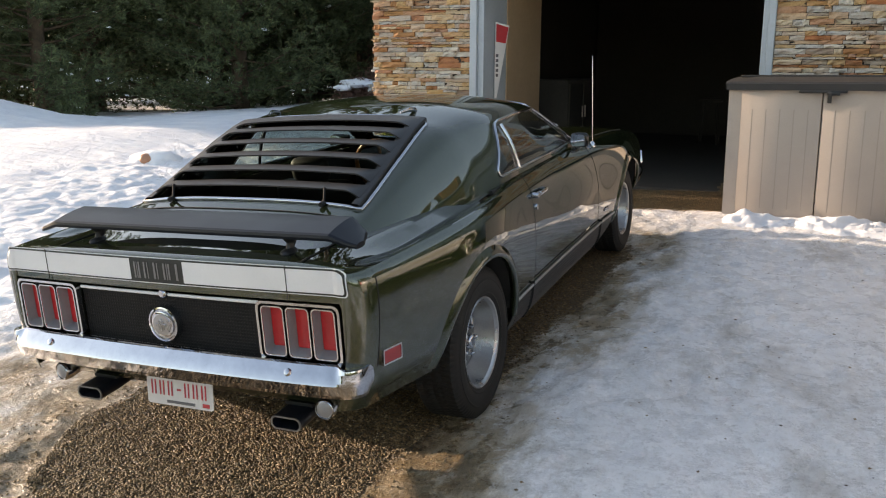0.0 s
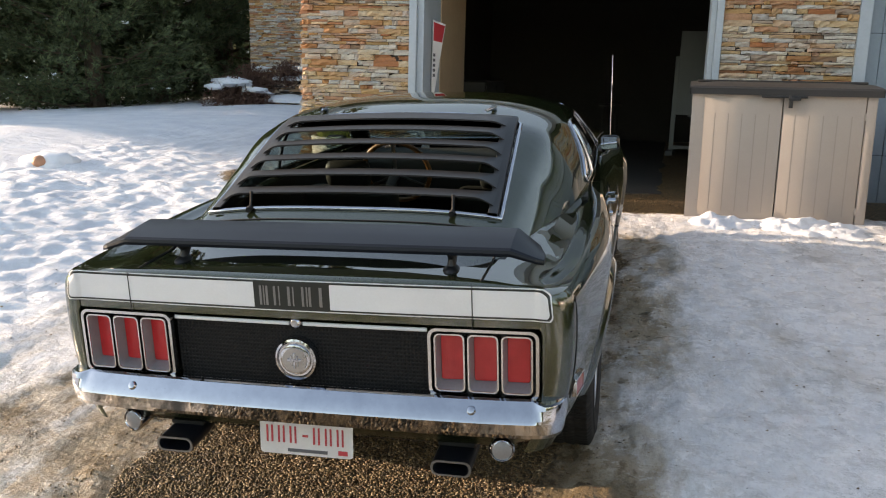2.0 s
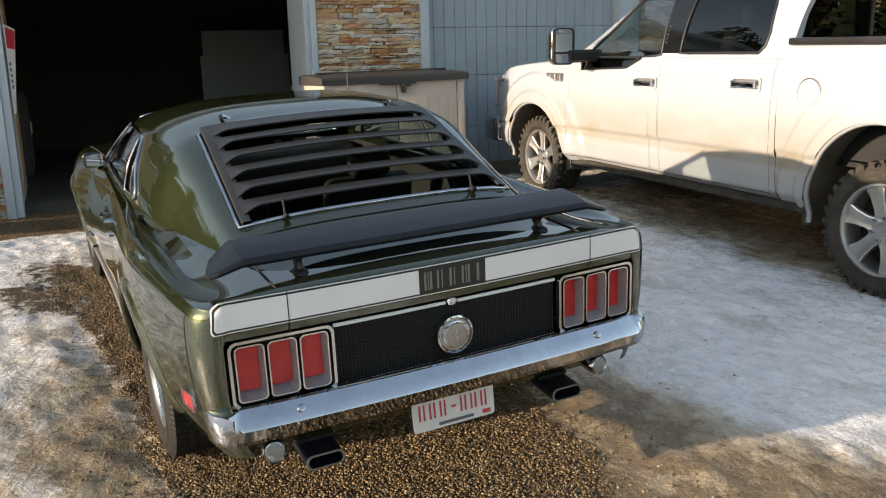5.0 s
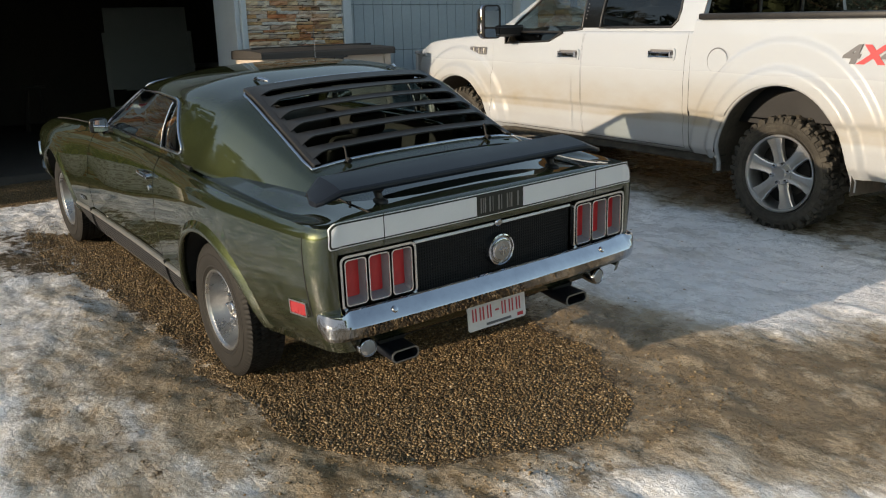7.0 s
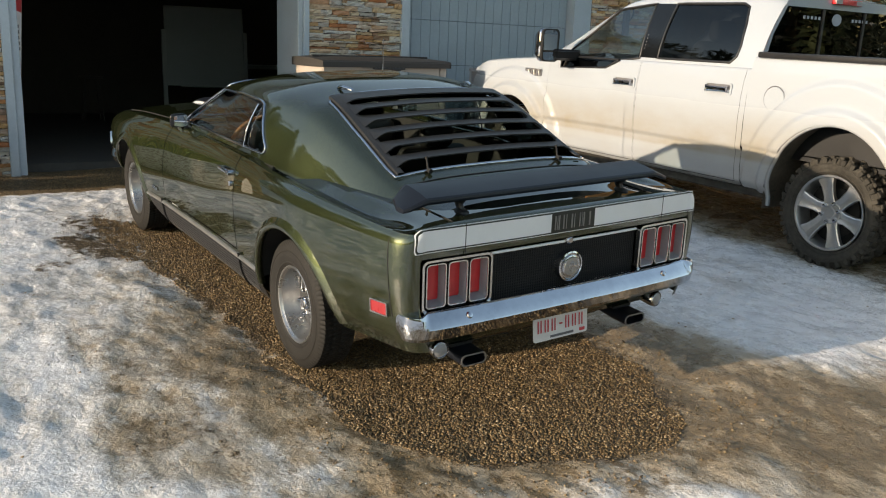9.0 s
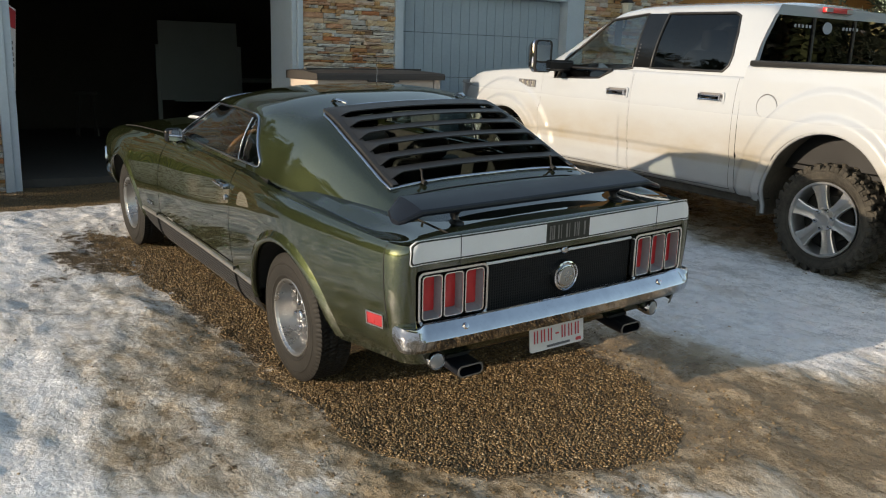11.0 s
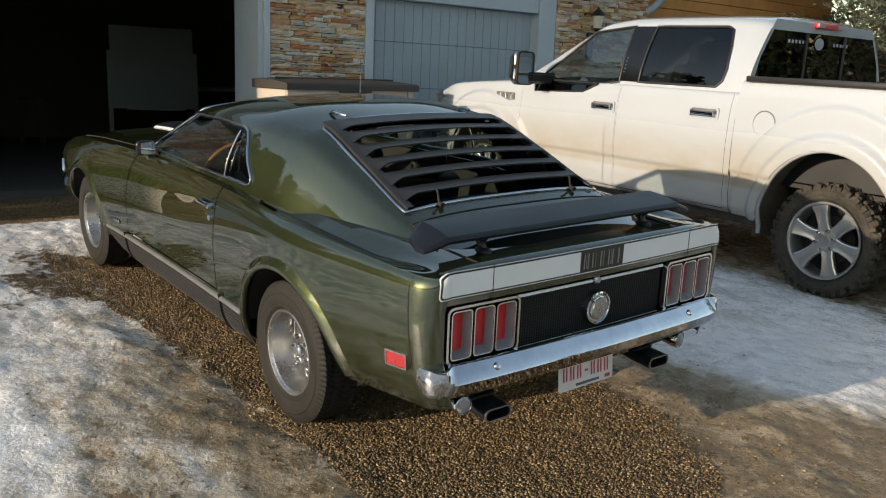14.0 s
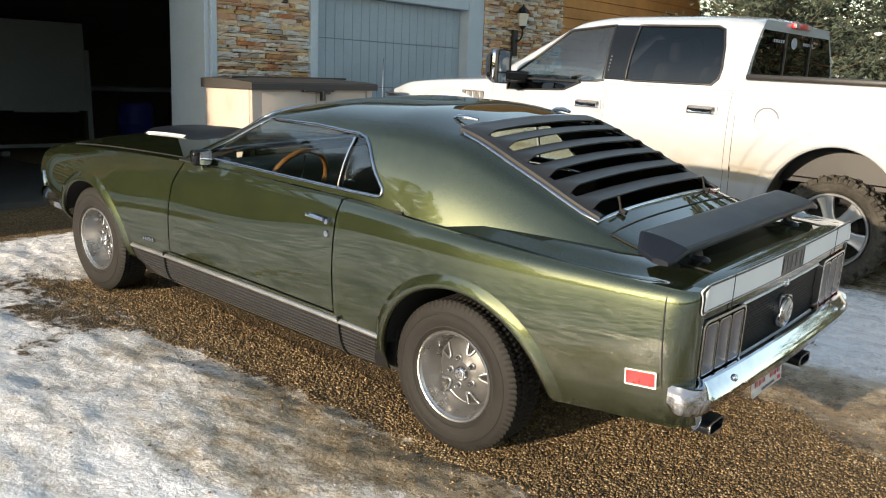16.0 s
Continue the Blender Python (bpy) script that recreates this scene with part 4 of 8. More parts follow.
def rock_mesh(seed):
    """A split stone with an uneven face, of unit size."""
    rnd = random.Random(seed)
    b = bmesh.new()
    n, k = 4, 2
    grid = [[b.verts.new((i / n - 0.5 + (rnd.uniform(-0.05, 0.05) if 0 < i < n else rnd.uniform(-0.012, 0.012)),
                          -0.5 + rnd.uniform(-0.13, 0.11) + (0.10 if i in (0, n) or j in (0, k) else 0.0),
                          j / k - 0.5 + (rnd.uniform(-0.09, 0.09) if 0 < i < n else rnd.uniform(-0.06, 0.06)) * (1 if j else 0.8))) for i in range(n + 1)] for j in range(k + 1)]
    for j in range(k):
        for i in range(n):
            b.faces.new((grid[j][i], grid[j][i + 1], grid[j + 1][i + 1], grid[j + 1][i]))
    rim = [grid[0][i] for i in range(n + 1)] + [grid[j][n] for j in range(1, k + 1)] + [grid[k][i] for i in range(n - 1, -1, -1)] + [grid[j][0] for j in range(k - 1, 0, -1)]
    back = [b.verts.new((v.co.x, 0.5, v.co.z)) for v in rim]
    for i in range(len(rim)):
        b.faces.new((rim[i], back[i], back[(i + 1) % len(rim)], rim[(i + 1) % len(rim)]))
    me = mesh_of(b, "stone")
    me.materials.append(STONE)
    return me


ROCKS = [rock_mesh(40 + k) for k in range(9)]


def stone_face(parent, x0, x1, y, z0, z1, seed, turn=None, limit=300, hmin=0.018, hmax=0.056):
    """Courses of split stones on a wall from x0 to x1; those past the limit are joined."""
    rnd = random.Random(seed)
    z, made = z0, 0
    rest = bmesh.new()
    courses = []
    while z < z1:
        h = min(rnd.uniform(hmin, hmax), z1 - z + 0.002)
        courses.append((z, h))
        z += h
    for z, h in courses[::-1]:
        x = x0
        while x < x1 - 0.01:
            w = min(rnd.uniform(0.06, 0.30) * (0.6 + 6 * h), x1 - x)
            if x1 - x - w < 0.07:
                w = x1 - x
            d = rnd.uniform(0.055, 0.11)
            m = Matrix.LocRotScale((x + w / 2, y + 0.08 - d / 2, z + h / 2), Euler((0, rnd.uniform(-0.012, 0.012), rnd.uniform(-0.03, 0.03))), (w - 0.004, d, h - 0.0035))
            if turn is not None:
                m = turn @ m
            if rnd.random() < 0.16 and w < 0.3 and h > 0.05:
                subs = [(m @ Matrix.LocRotScale((0, 0, 0.26), None, (1, 0.94, 0.44))), (m @ Matrix.LocRotScale((0, 0, -0.24), None, (1, 1.04, 0.48)))]
            else:
                subs = [m]
            for s in subs:
                me = ROCKS[rnd.randrange(len(ROCKS))]
                if made < limit:
                    share("stone", me, parent, s)
                    made += 1
                else:
                    t = bmesh.new()
                    t.from_mesh(me)
                    moved(t, s)
                    add(rest, t)
            x += w
    if len(rest.verts):
        ob = part("stones", rest, STONE, parent)
        tagged(ob, kind="stuff")
    else:
        rest.free()


# ---- the green fastback car ----
CAR = Matrix.Translation((-2.182, 3.120, 0.068)) @ Euler((radians(3.0), radians(-2.4), radians(2.05))).to_matrix().to_4x4()
BS = [-0.90, -0.862, -0.60, 0.0, 0.65, 1.30, 1.95, 2.74, 3.25, 3.48]
SX = [[0.735, 0.741, 0.778, 0.822, 0.772, 0.760, 0.760, 0.770, 0.730, 0.690],
      [0.778, 0.783, 0.818, 0.870, 0.832, 0.822, 0.824, 0.852, 0.805, 0.760],
      [0.800, 0.806, 0.842, 0.890, 0.862, 0.850, 0.850, 0.880, 0.840, 0.800],
      [0.800, 0.805, 0.836, 0.876, 0.846, 0.824, 0.820, 0.836, 0.802, 0.770],
      [0.778, 0.783, 0.808, 0.838, 0.806, 0.780, 0.768, 0.770, 0.735, 0.700]]
SZ = [[0.418, 0.414, 0.398, 0.33, 0.225, 0.225, 0.225, 0.33, 0.38, 0.44],
      [0.520, 0.516, 0.500, 0.47, 0.330, 0.320, 0.320, 0.42, 0.45, 0.50],
      [0.690, 0.688, 0.680, 0.655, 0.620, 0.610, 0.610, 0.62, 0.61, 0.62],
      [0.842, 0.843, 0.845, 0.850, 0.840, 0.815, 0.805, 0.785, 0.755, 0.74],
      [0.888, 0.890, 0.895, 0.907, 0.921, 0.920, 0.908, 0.868, 0.825, 0.79]]
TOP = [0.904, 0.908, 0.922, 0.960, 0.950, 0.945, 0.930, 0.905, 0.868, 0.82]


TAIL_Y, TURN_IN = -0.880, 0.062


def tail_turn(y):
    """How far the rounded tail corner draws the side in at y."""
    t = min(max((-0.795 - y) / (-0.795 - TAIL_Y), 0.0), 1.0)
    return TURN_IN * (1 - math.sqrt(1 - t * t))


def section(y):
    """Half of the lower body's outline at y: (x, z) from the sill to the middle."""
    keys = [(curve(BS, SX[k], y) - tail_turn(y), curve(BS, SZ[k], y)) for k in range(5)]
    pts = spline(keys, 7)
    x4, z4, z5 = keys[4][0], keys[4][1], curve(BS, TOP, y)
    dip = 0.036 * smooth01(-0.85, -0.45, y) * smooth01(0.70, 0.30, y)
    us = [0.975, 0.95, 0.92, 0.88, 0.83, 0.75, 0.6, 0.4, 0.2, 0.0]
    flat = [(x4 * u, z5 - (z5 - z4) * u**2.2 - dip * math.exp(-(((u - 0.90) / 0.05) ** 2))) for u in us]
    return [(p[0], p[1]) for p in pts] + flat


def side_x(y, z):
    """How far the lower body stands out at (y, z)."""
    pts = section(y)[:29]
    for (x0, z0), (x1, z1) in zip(pts, pts[1:]):
        if z0 <= z <= z1:
            return x0 + (x1 - x0) * (z - z0) / max(z1 - z0, 1e-6)
    return pts[0][0] if z < pts[0][1] else pts[-1][0]


def lower_body():
    ys = [TAIL_Y, -0.8795, -0.878, -0.875, -0.870, -0.863, -0.854, -0.843, -0.830, -0.815, -0.80] + list(np.linspace(-0.78, 3.48, 109))
    return skin([[(x, y, z) for x, z in section(y)] for y in ys])


GS = [-0.80, -0.60, -0.33, 0.0, 0.34, 0.70, 1.05, 1.42, 1.70, 2.03]
BASE_X = [0.638, 0.650, 0.672, 0.708, 0.750, 0.762, 0.760, 0.752, 0.746, 0.735]
BASE_Z = [0.820, 0.830, 0.845, 0.858, 0.900, 0.926, 0.926, 0.922, 0.918, 0.900]
RAIL_X = [0.540, 0.548, 0.560, 0.578, 0.604, 0.640, 0.628, 0.600, 0.662, 0.722]
RAIL_Z = [0.888, 0.914, 0.984, 1.098, 1.200, 1.216, 1.218, 1.195, 1.060, 0.905]
CEN_Z = [0.906, 0.938, 1.013, 1.145, 1.258, 1.302, 1.296, 1.240, 1.095, 0.925]


def upper_section(y):
    bx, bz, rx, rz, cz = (curve(GS, c, y) for c in (BASE_X, BASE_Z, RAIL_X, RAIL_Z, CEN_Z))
    side = [(bx + (rx - bx) * t + 0.022 * math.sin(math.pi * t) * (rz - bz) / 0.27, bz + (rz - bz) * t) for t in np.linspace(0, 0.84, 8)]
    roof = [(rx * u, cz - (cz - rz) * u**3.2) for u in np.linspace(0.86, 0.0, 12)]
    a, c = Vector(side[-1]), Vector(roof[0])
    mid = Vector((rx + 0.002, rz + 0.004))
    arc = [(a * (1 - t) ** 2 + mid * 2 * t * (1 - t) + c * t * t) for t in (0.2, 0.4, 0.6, 0.8)]
    return side + [(p.x, p.y) for p in arc] + roof


def upper_x(y, z):
    pts = upper_section(y)[:12]
    for (x0, z0), (x1, z1) in zip(pts, pts[1:]):
        if z0 <= z <= z1:
            return x0 + (x1 - x0) * (z - z0) / max(z1 - z0, 1e-6)
    return pts[0][0] if z < pts[0][1] else pts[-1][0]


def roof_z(x, y):
    pts = upper_section(y)
    for (x0, z0), (x1, z1) in zip(pts[8:], pts[9:]):
        if x1 <= abs(x) <= x0:
            return z1 + (z0 - z1) * (abs(x) - x1) / max(x0 - x1, 1e-6)
    return pts[8][1]


def upper_body():
    ys = list(np.linspace(-0.80, 0.9, 52)) + list(np.linspace(0.93, 2.03, 34))
    return skin([[(x, y, z) for x, z in upper_section(y)] for y in ys])


def arch(cy, cz, r, z_low, n=22, sq=1.0):
    """The outline of a wheel opening in (y, z)."""
    out = [(cy + r * sq, z_low), (cy - r * sq, z_low)]
    for k in range(n + 1):
        a = math.pi * (1 - k / n)
        out.append((cy + r * sq * math.cos(a), cz + r * math.sin(a)))
    return out


FAX, RAX, WR = 2.785, 0.048, 0.340
WHEEL_SIZE, AXLE_Z = 0.945, 0.335
F_ARCH, R_ARCH = arch(2.775, 0.315, 0.376, 0.05), arch(0.0, 0.322, 0.392, 0.05, sq=1.03)
DLO = [(1.83, 0.948), (1.42, 1.176), (1.05, 1.190), (0.76, 1.184), (0.705, 1.172), (0.668, 1.142), (0.590, 1.048), (0.530, 0.988), (0.532, 0.964), (0.55, 0.955)]
DOOR_GLASS = [(1.82, 0.952), (1.42, 1.170), (1.05, 1.180), (0.785, 1.169), (0.800, 0.952)]
QUARTER = [(0.770, 0.956), (0.757, 1.180), (0.710, 1.168), (0.674, 1.138), (0.597, 1.046), (0.537, 0.986), (0.540, 0.966), (0.555, 0.958)]
SHIELD = [(-0.56, 1.475), (0.56, 1.475), (0.655, 1.93), (0.5, 1.985), (-0.5, 1.985), (-0.655, 1.93)]
BACKLITE = [(-0.530, -0.355), (0.530, -0.355), (0.508, 0.30), (0.47, 0.345), (-0.47, 0.345), (-0.508, 0.30)]
DOOR = [(0.640, 0.43), (0.640, 0.80), (0.700, 0.915), (0.70, 0.99), (1.90, 0.99), (1.965, 0.80), (1.975, 0.43)]


def shrunk(poly, d):
    cx, cy = sum(p[0] for p in poly) / len(poly), sum(p[1] for p in poly) / len(poly)
    return [(p[0] - d * math.copysign(1, p[0] - cx), p[1] - d * math.copysign(1, p[1] - cy)) for p in poly]


car = thing("fastback_car", "dark green metallic vintage fastback coupe with black louvers and wing", "car", CAR)


def car_part(name, b, mat, parent=None, label="", smooth=True, sharp=35):
    return part(name, b, mat, parent or car, label, smooth, sharp)


def bow(x):
    """The rear face's bow in plan."""
    return 0.018 * (x / 0.78) ** 2


def build_body():
    anyside = lambda c: c.z < 0.97
    lo = lower_body()
    cut(lo, F_ARCH, (1, 2), lambda c: c.x > 0.4)
    cut(lo, R_ARCH, (1, 2), lambda c: c.x > 0.4)
    cut(lo, DOOR, (1, 2), lambda c: c.x > 0.70)
    cut(lo, [(0, -0.28), (0.58, -0.28), (0.62, 0.0), (0.665, 0.35), (0.69, 0.55), (0.69, 1.97), (0, 1.97)], (0, 1), lambda c: c.z > 0.86)
    # the bonnet and boot lid have joints of their own
    body = car_part("body", mirrored(lo), GREEN, None, "dark green metallic lower body", True, 50)
    up = upper_body()
    cut(up, DLO, (1, 2), lambda c: c.x > 0.5)
    up = mirrored(up)
    cut(up, SHIELD, (0, 1), lambda c: c.y > 1.44)
    cut(up, BACKLITE, (0, 1), lambda c: c.y < 0.40 and abs(c.x) < 0.56)
    car_part("roof", up, GREEN, None, "dark green fastback roof and sail panels", True, 50)
    for s, name in ((1, "door"), (-1, "door")):
        d = cut(lower_body(), shrunk(DOOR, 0.0085), (1, 2), lambda c: c.x > 0.70, True)
        for v in d.verts:
            v.co.x *= s
        door = car_part(name, d, GREEN, None, "", True, 50)
        g = cut(upper_body(), DOOR_GLASS, (1, 2), lambda c: c.x > 0.5, True)
        for v in g.verts:
            v.co.x = (v.co.x - 0.004) * s
        car_part("door_glass", g, GLASS, door, "", True, 80)
        q = cut(upper_body(), QUARTER, (1, 2), lambda c: c.x > 0.5, True)
        for v in q.verts:
            v.co.x = (v.co.x - 0.004) * s
        car_part("quarter_glass", q, GLASS, None, "", True, 80)
        # bright moulding round the side glass
        line = []
        for i in range(len(DLO)):
            (y0, z0), (y1, z1) = DLO[i], DLO[(i + 1) % len(DLO)]
            n = max(2, int(math.hypot(y1 - y0, z1 - z0) / 0.06))
            line += [(s * (upper_x(y0 + (y1 - y0) * k / n, z0 + (z1 - z0) * k / n) + 0.003), y0 + (y1 - y0) * k / n, z0 + (z1 - z0) * k / n) for k in range(n)]
        car_part("window_moulding", tube(line, 0.008, 8, True), CHROME, None, "", True, 80)
        post = [(s * (upper_x(y, z) + 0.003), y, z) for y, z in [(0.785 - 0.013 * k / 6, 0.952 + 0.215 * k / 6) for k in range(7)]]
        car_part("window_post", tube(post, 0.011, 8, False, None, 0.6), CHROME, None, "", True, 80)
        # door handle with push button and lock
        hx = side_x(0.80, 0.835)
        h = tube([(s * (hx - 0.003), 0.87, 0.838), (s * (hx + 0.030), 0.855, 0.842), (s * (hx + 0.034), 0.80, 0.842), (s * (hx + 0.032), 0.745, 0.838)], [0.008, 0.010, 0.011, 0.010], 8)
        hd = car_part("door_handle", h, CHROME, door)
        car_part("push_button", moved(lathe([(0.0, 0.02), (0.012, 0.02), (0.014, 0.0), (0.014, -0.02)], 16), Matrix.Translation((s * (hx + 0.012), 0.735, 0.832)) @ Matrix.Scale(s, 4, (1, 0, 0))), CHROME, hd)
        car_part("lock", moved(lathe([(0.0, 0.006), (0.013, 0.006), (0.015, -0.01)], 16), Matrix.Translation((s * (side_x(0.745, 0.775) + 0.004), 0.745, 0.775)) @ Matrix.Scale(s, 4, (1, 0, 0))), CHROME, hd)
        # wheel arch lips
        for cy, cz, r, sq in ((2.775, 0.315, 0.376, 1.0), (0.0, 0.322, 0.392, 1.03)):
            lip = []
            for k in range(41):
                a = math.pi * ((0.94 if cy < 1 else 0.99) - (0.93 if cy < 1 else 0.97) * k / 40)
                row = []
                for out, lift in ((0.004, -0.022), (-0.004, -0.012), (-0.006, 0.002), (-0.002, 0.013), (0.006, 0.0150), (0.018, 0.0135), (0.030, 0.008), (0.042, 0.003), (0.052, -0.002)):
                    y, z = cy + (r + out) * sq * math.cos(a), cz + (r + out) * math.sin(a)
                    row.append((s * (side_x(y, max(z, 0.24)) + lift * (1.0 if cy < 1 else 0.8)), y, z))
                lip.append(row)
            car_part("arch_lip", skin(lip), GREEN, None, "flared painted wheel arch lip", True, 80)
            inner = []
            for k in range(25):
                a = math.pi * ((0.90 - 0.86 * k / 24) if cy < 1 else (0.96 - 0.84 * k / 24))
                y, z = cy + (r + 0.008) * sq * math.cos(a), cz + (r + 0.008) * math.sin(a)
                inner.append([(s * (side_x(y, z) - 0.018), y, z), (s * 0.42, y, z)])
            car_part("wheel_well", skin(inner), UNDER, None, "", True, 80)
        # sill: bright strip over a ribbed black panel
        strip = [(s * (side_x(y, 0.40) + 0.006), y, 0.405) for y in np.linspace(0.42, 2.33, 24)]
        car_part("sill_strip", tube(strip, 0.0125, 8, False, None, 0.6), SATIN, None, "", True, 80)
        for k in range(8):
            z = 0.372 - 0.0165 * k
            rib = [(s * (side_x(y, z) + 0.004), y, z) for y in np.linspace(0.43 + 0.008 * k, 2.30 - 0.012 * k, 16)]
            car_part("sill_rib", tube(rib, 0.0026, 6), SILL_GREY, None, "", True, 80)
        backing = [[(s * (side_x(y, z) + 0.002), y, z) for z in np.linspace(0.240, 0.392, 5)] for y in np.linspace(0.41, 2.33, 20)]
        car_part("sill_panel", skin(backing), BLACK, None, "", True)
        for y in (0.665, 2.02):
            cap = [[(s * (side_x(yy, z) + lift), yy, z) for z in np.linspace(0.238, 0.424, 6)] for yy, lift in ((y - 0.005, 0.0), (y - 0.004, 0.0155), (y + 0.004, 0.0155), (y + 0.005, 0.0))]
            car_part("sill_joint", skin(cap), BLACK, None, "", True, 30)
        # fender script and front seam bars
        for k in range(6):
            y = 2.20 - 0.017 * k
            car_part("script_bar", box(s * (side_x(y, 0.47) + 0.001), s * (side_x(y, 0.47) + 0.005), y - 0.006, y + 0.006, 0.458, 0.475 + 0.006 * (k % 2), 0.001), CHROME, None, "", False)
    for poly, ax, test, name, mat in ((SHIELD, (0, 1), lambda c: c.y > 1.44, "windscreen", GLASS), (BACKLITE, (0, 1), lambda c: c.y < 0.40 and abs(c.x) < 0.56, "back_glass", BACK_GLASS)):
        g = cut(mirrored(upper_body()), poly, ax, test, True)
        for v in g.verts:
            v.co.z -= 0.006
        pane = car_part(name, g, mat, None, "", True, 80)
        pane.visible_shadow = False
    line = []
    for i in range(len(BACKLITE)):
        (x0, y0), (x1, y1) = BACKLITE[i], BACKLITE[(i + 1) % len(BACKLITE)]
        n = max(2, int(math.hypot(y1 - y0, x1 - x0) / 0.06))
        line += [(x0 + (x1 - x0) * k / n, y0 + (y1 - y0) * k / n, roof_z(x0 + (x1 - x0) * k / n, y0 + (y1 - y0) * k / n) + 0.004) for k in range(n)]
    car_part("back_glass_moulding", tube(line, 0.0085, 8, True), CHROME, None, "", True, 80)
    line = []
    for i in range(len(SHIELD)):
        (x0, y0), (x1, y1) = SHIELD[i], SHIELD[(i + 1) % len(SHIELD)]
        n = max(2, int(math.hypot(y1 - y0, x1 - x0) / 0.06))
        line += [(x0 + (x1 - x0) * k / n, y0 + (y1 - y0) * k / n, roof_z(x0 + (x1 - x0) * k / n, y0 + (y1 - y0) * k / n) + 0.003) for k in range(n)]
    car_part("windscreen_moulding", tube(line, 0.008, 8, True), CHROME, None, "", True, 80)
    # floor pan and inner sides, seen dark through gaps
    car_part("floor_pan", box(-0.72, 0.72, 0.38, 2.3, 0.21, 0.24), UNDER, None, "", False)
    car_part("firewall", box(-0.70, 0.70, 2.0, 2.04, 0.24, 0.88), UNDER, None, "", False)
    for s in (-1, 1):
        car_part("door_card", box(s * 0.735, s * 0.765, 0.40, 1.98, 0.25, 0.915), CLOTH, None, "", False)
    car_part("boot_floor", box(-0.60, 0.60, -0.82, 0.1, 0.44, 0.50), UNDER, None, "", False)
    # Added below the body to stop low sun leaking through arches and tail.
    car_part("fuel_tank", box(-0.38, 0.38, -0.72, -0.20, 0.325, 0.445, 0.03), UNDER, None, "", True, 40)
    car_part("rear_axle", tube([(-0.66, RAX, 0.335), (-0.14, RAX, 0.335), (-0.10, RAX, 0.335), (0.10, RAX, 0.335), (0.14, RAX, 0.335), (0.66, RAX, 0.335)], [0.045, 0.045, 0.13, 0.13, 0.045, 0.045], 12), UNDER, None, "", True, 40)
    car_part("engine", box(-0.44, 0.44, 2.25, 3.30, 0.19, 0.66, 0.03), UNDER, None, "", True, 40)
    for x in (-0.40, 0.40):
        car_part("exhaust_pipe", tube([(x * 0.6, 2.2, 0.215), (x * 0.8, 1.2, 0.20), (x, 0.4, 0.215), (x * 1.1, 0.1, 0.46), (x * 1.12, -0.3, 0.40), (x * 1.137, -0.62, 0.36)], 0.030, 10), UNDER, None, "", True, 60)
    car_part("parcel_shelf", box(-0.62, 0.62, -0.40, 0.42, 0.78, 0.82), CLOTH, None, "", False)


build_body()


def joint(points, mat=UNDER, r=0.0035):
    return car_part("panel_joint", tube(points, r, 6), mat, None, "", True, 80)


def deck_z(x, y):
    pts = section(y)[28:]
    for (x0, z0), (x1, z1) in zip(pts, pts[1:]):
        if x1 <= abs(x) <= x0:
            low = z1 + (z0 - z1) * (abs(x) - x1) / max(x0 - x1, 1e-6)
            break
    else:
        low = pts[0][1]
    if -0.8 <= y <= 2.03 and abs(x) < curve(GS, RAIL_X, y):
        return max(low, roof_z(x, y))
    return low


for s in (-1, 1):
    joint([(s * (0.545 + 0.01 * (y + 0.89)), y, deck_z(0.54, y) + 0.001) for y in np.linspace(-0.872, -0.43, 10)])
    joint([(s * side_x(-0.785 - 0.05 * (0.9 - z), z), -0.785 - 0.05 * (0.9 - z), z) for z in np.linspace(0.56, 0.885, 12)], UNDER, 0.0025)
    joint([(s * 0.70, y, deck_z(0.70, y) + 0.0005) for y in np.linspace(2.03, 3.2, 14)])
joint([(x, -0.425, deck_z(x, -0.425) + 0.001) for x in np.linspace(-0.55, 0.55, 14)])
joint([(x, 2.03, section(2.03)[34][1] + 0.004) for x in np.linspace(-0.66, 0.66, 14)])


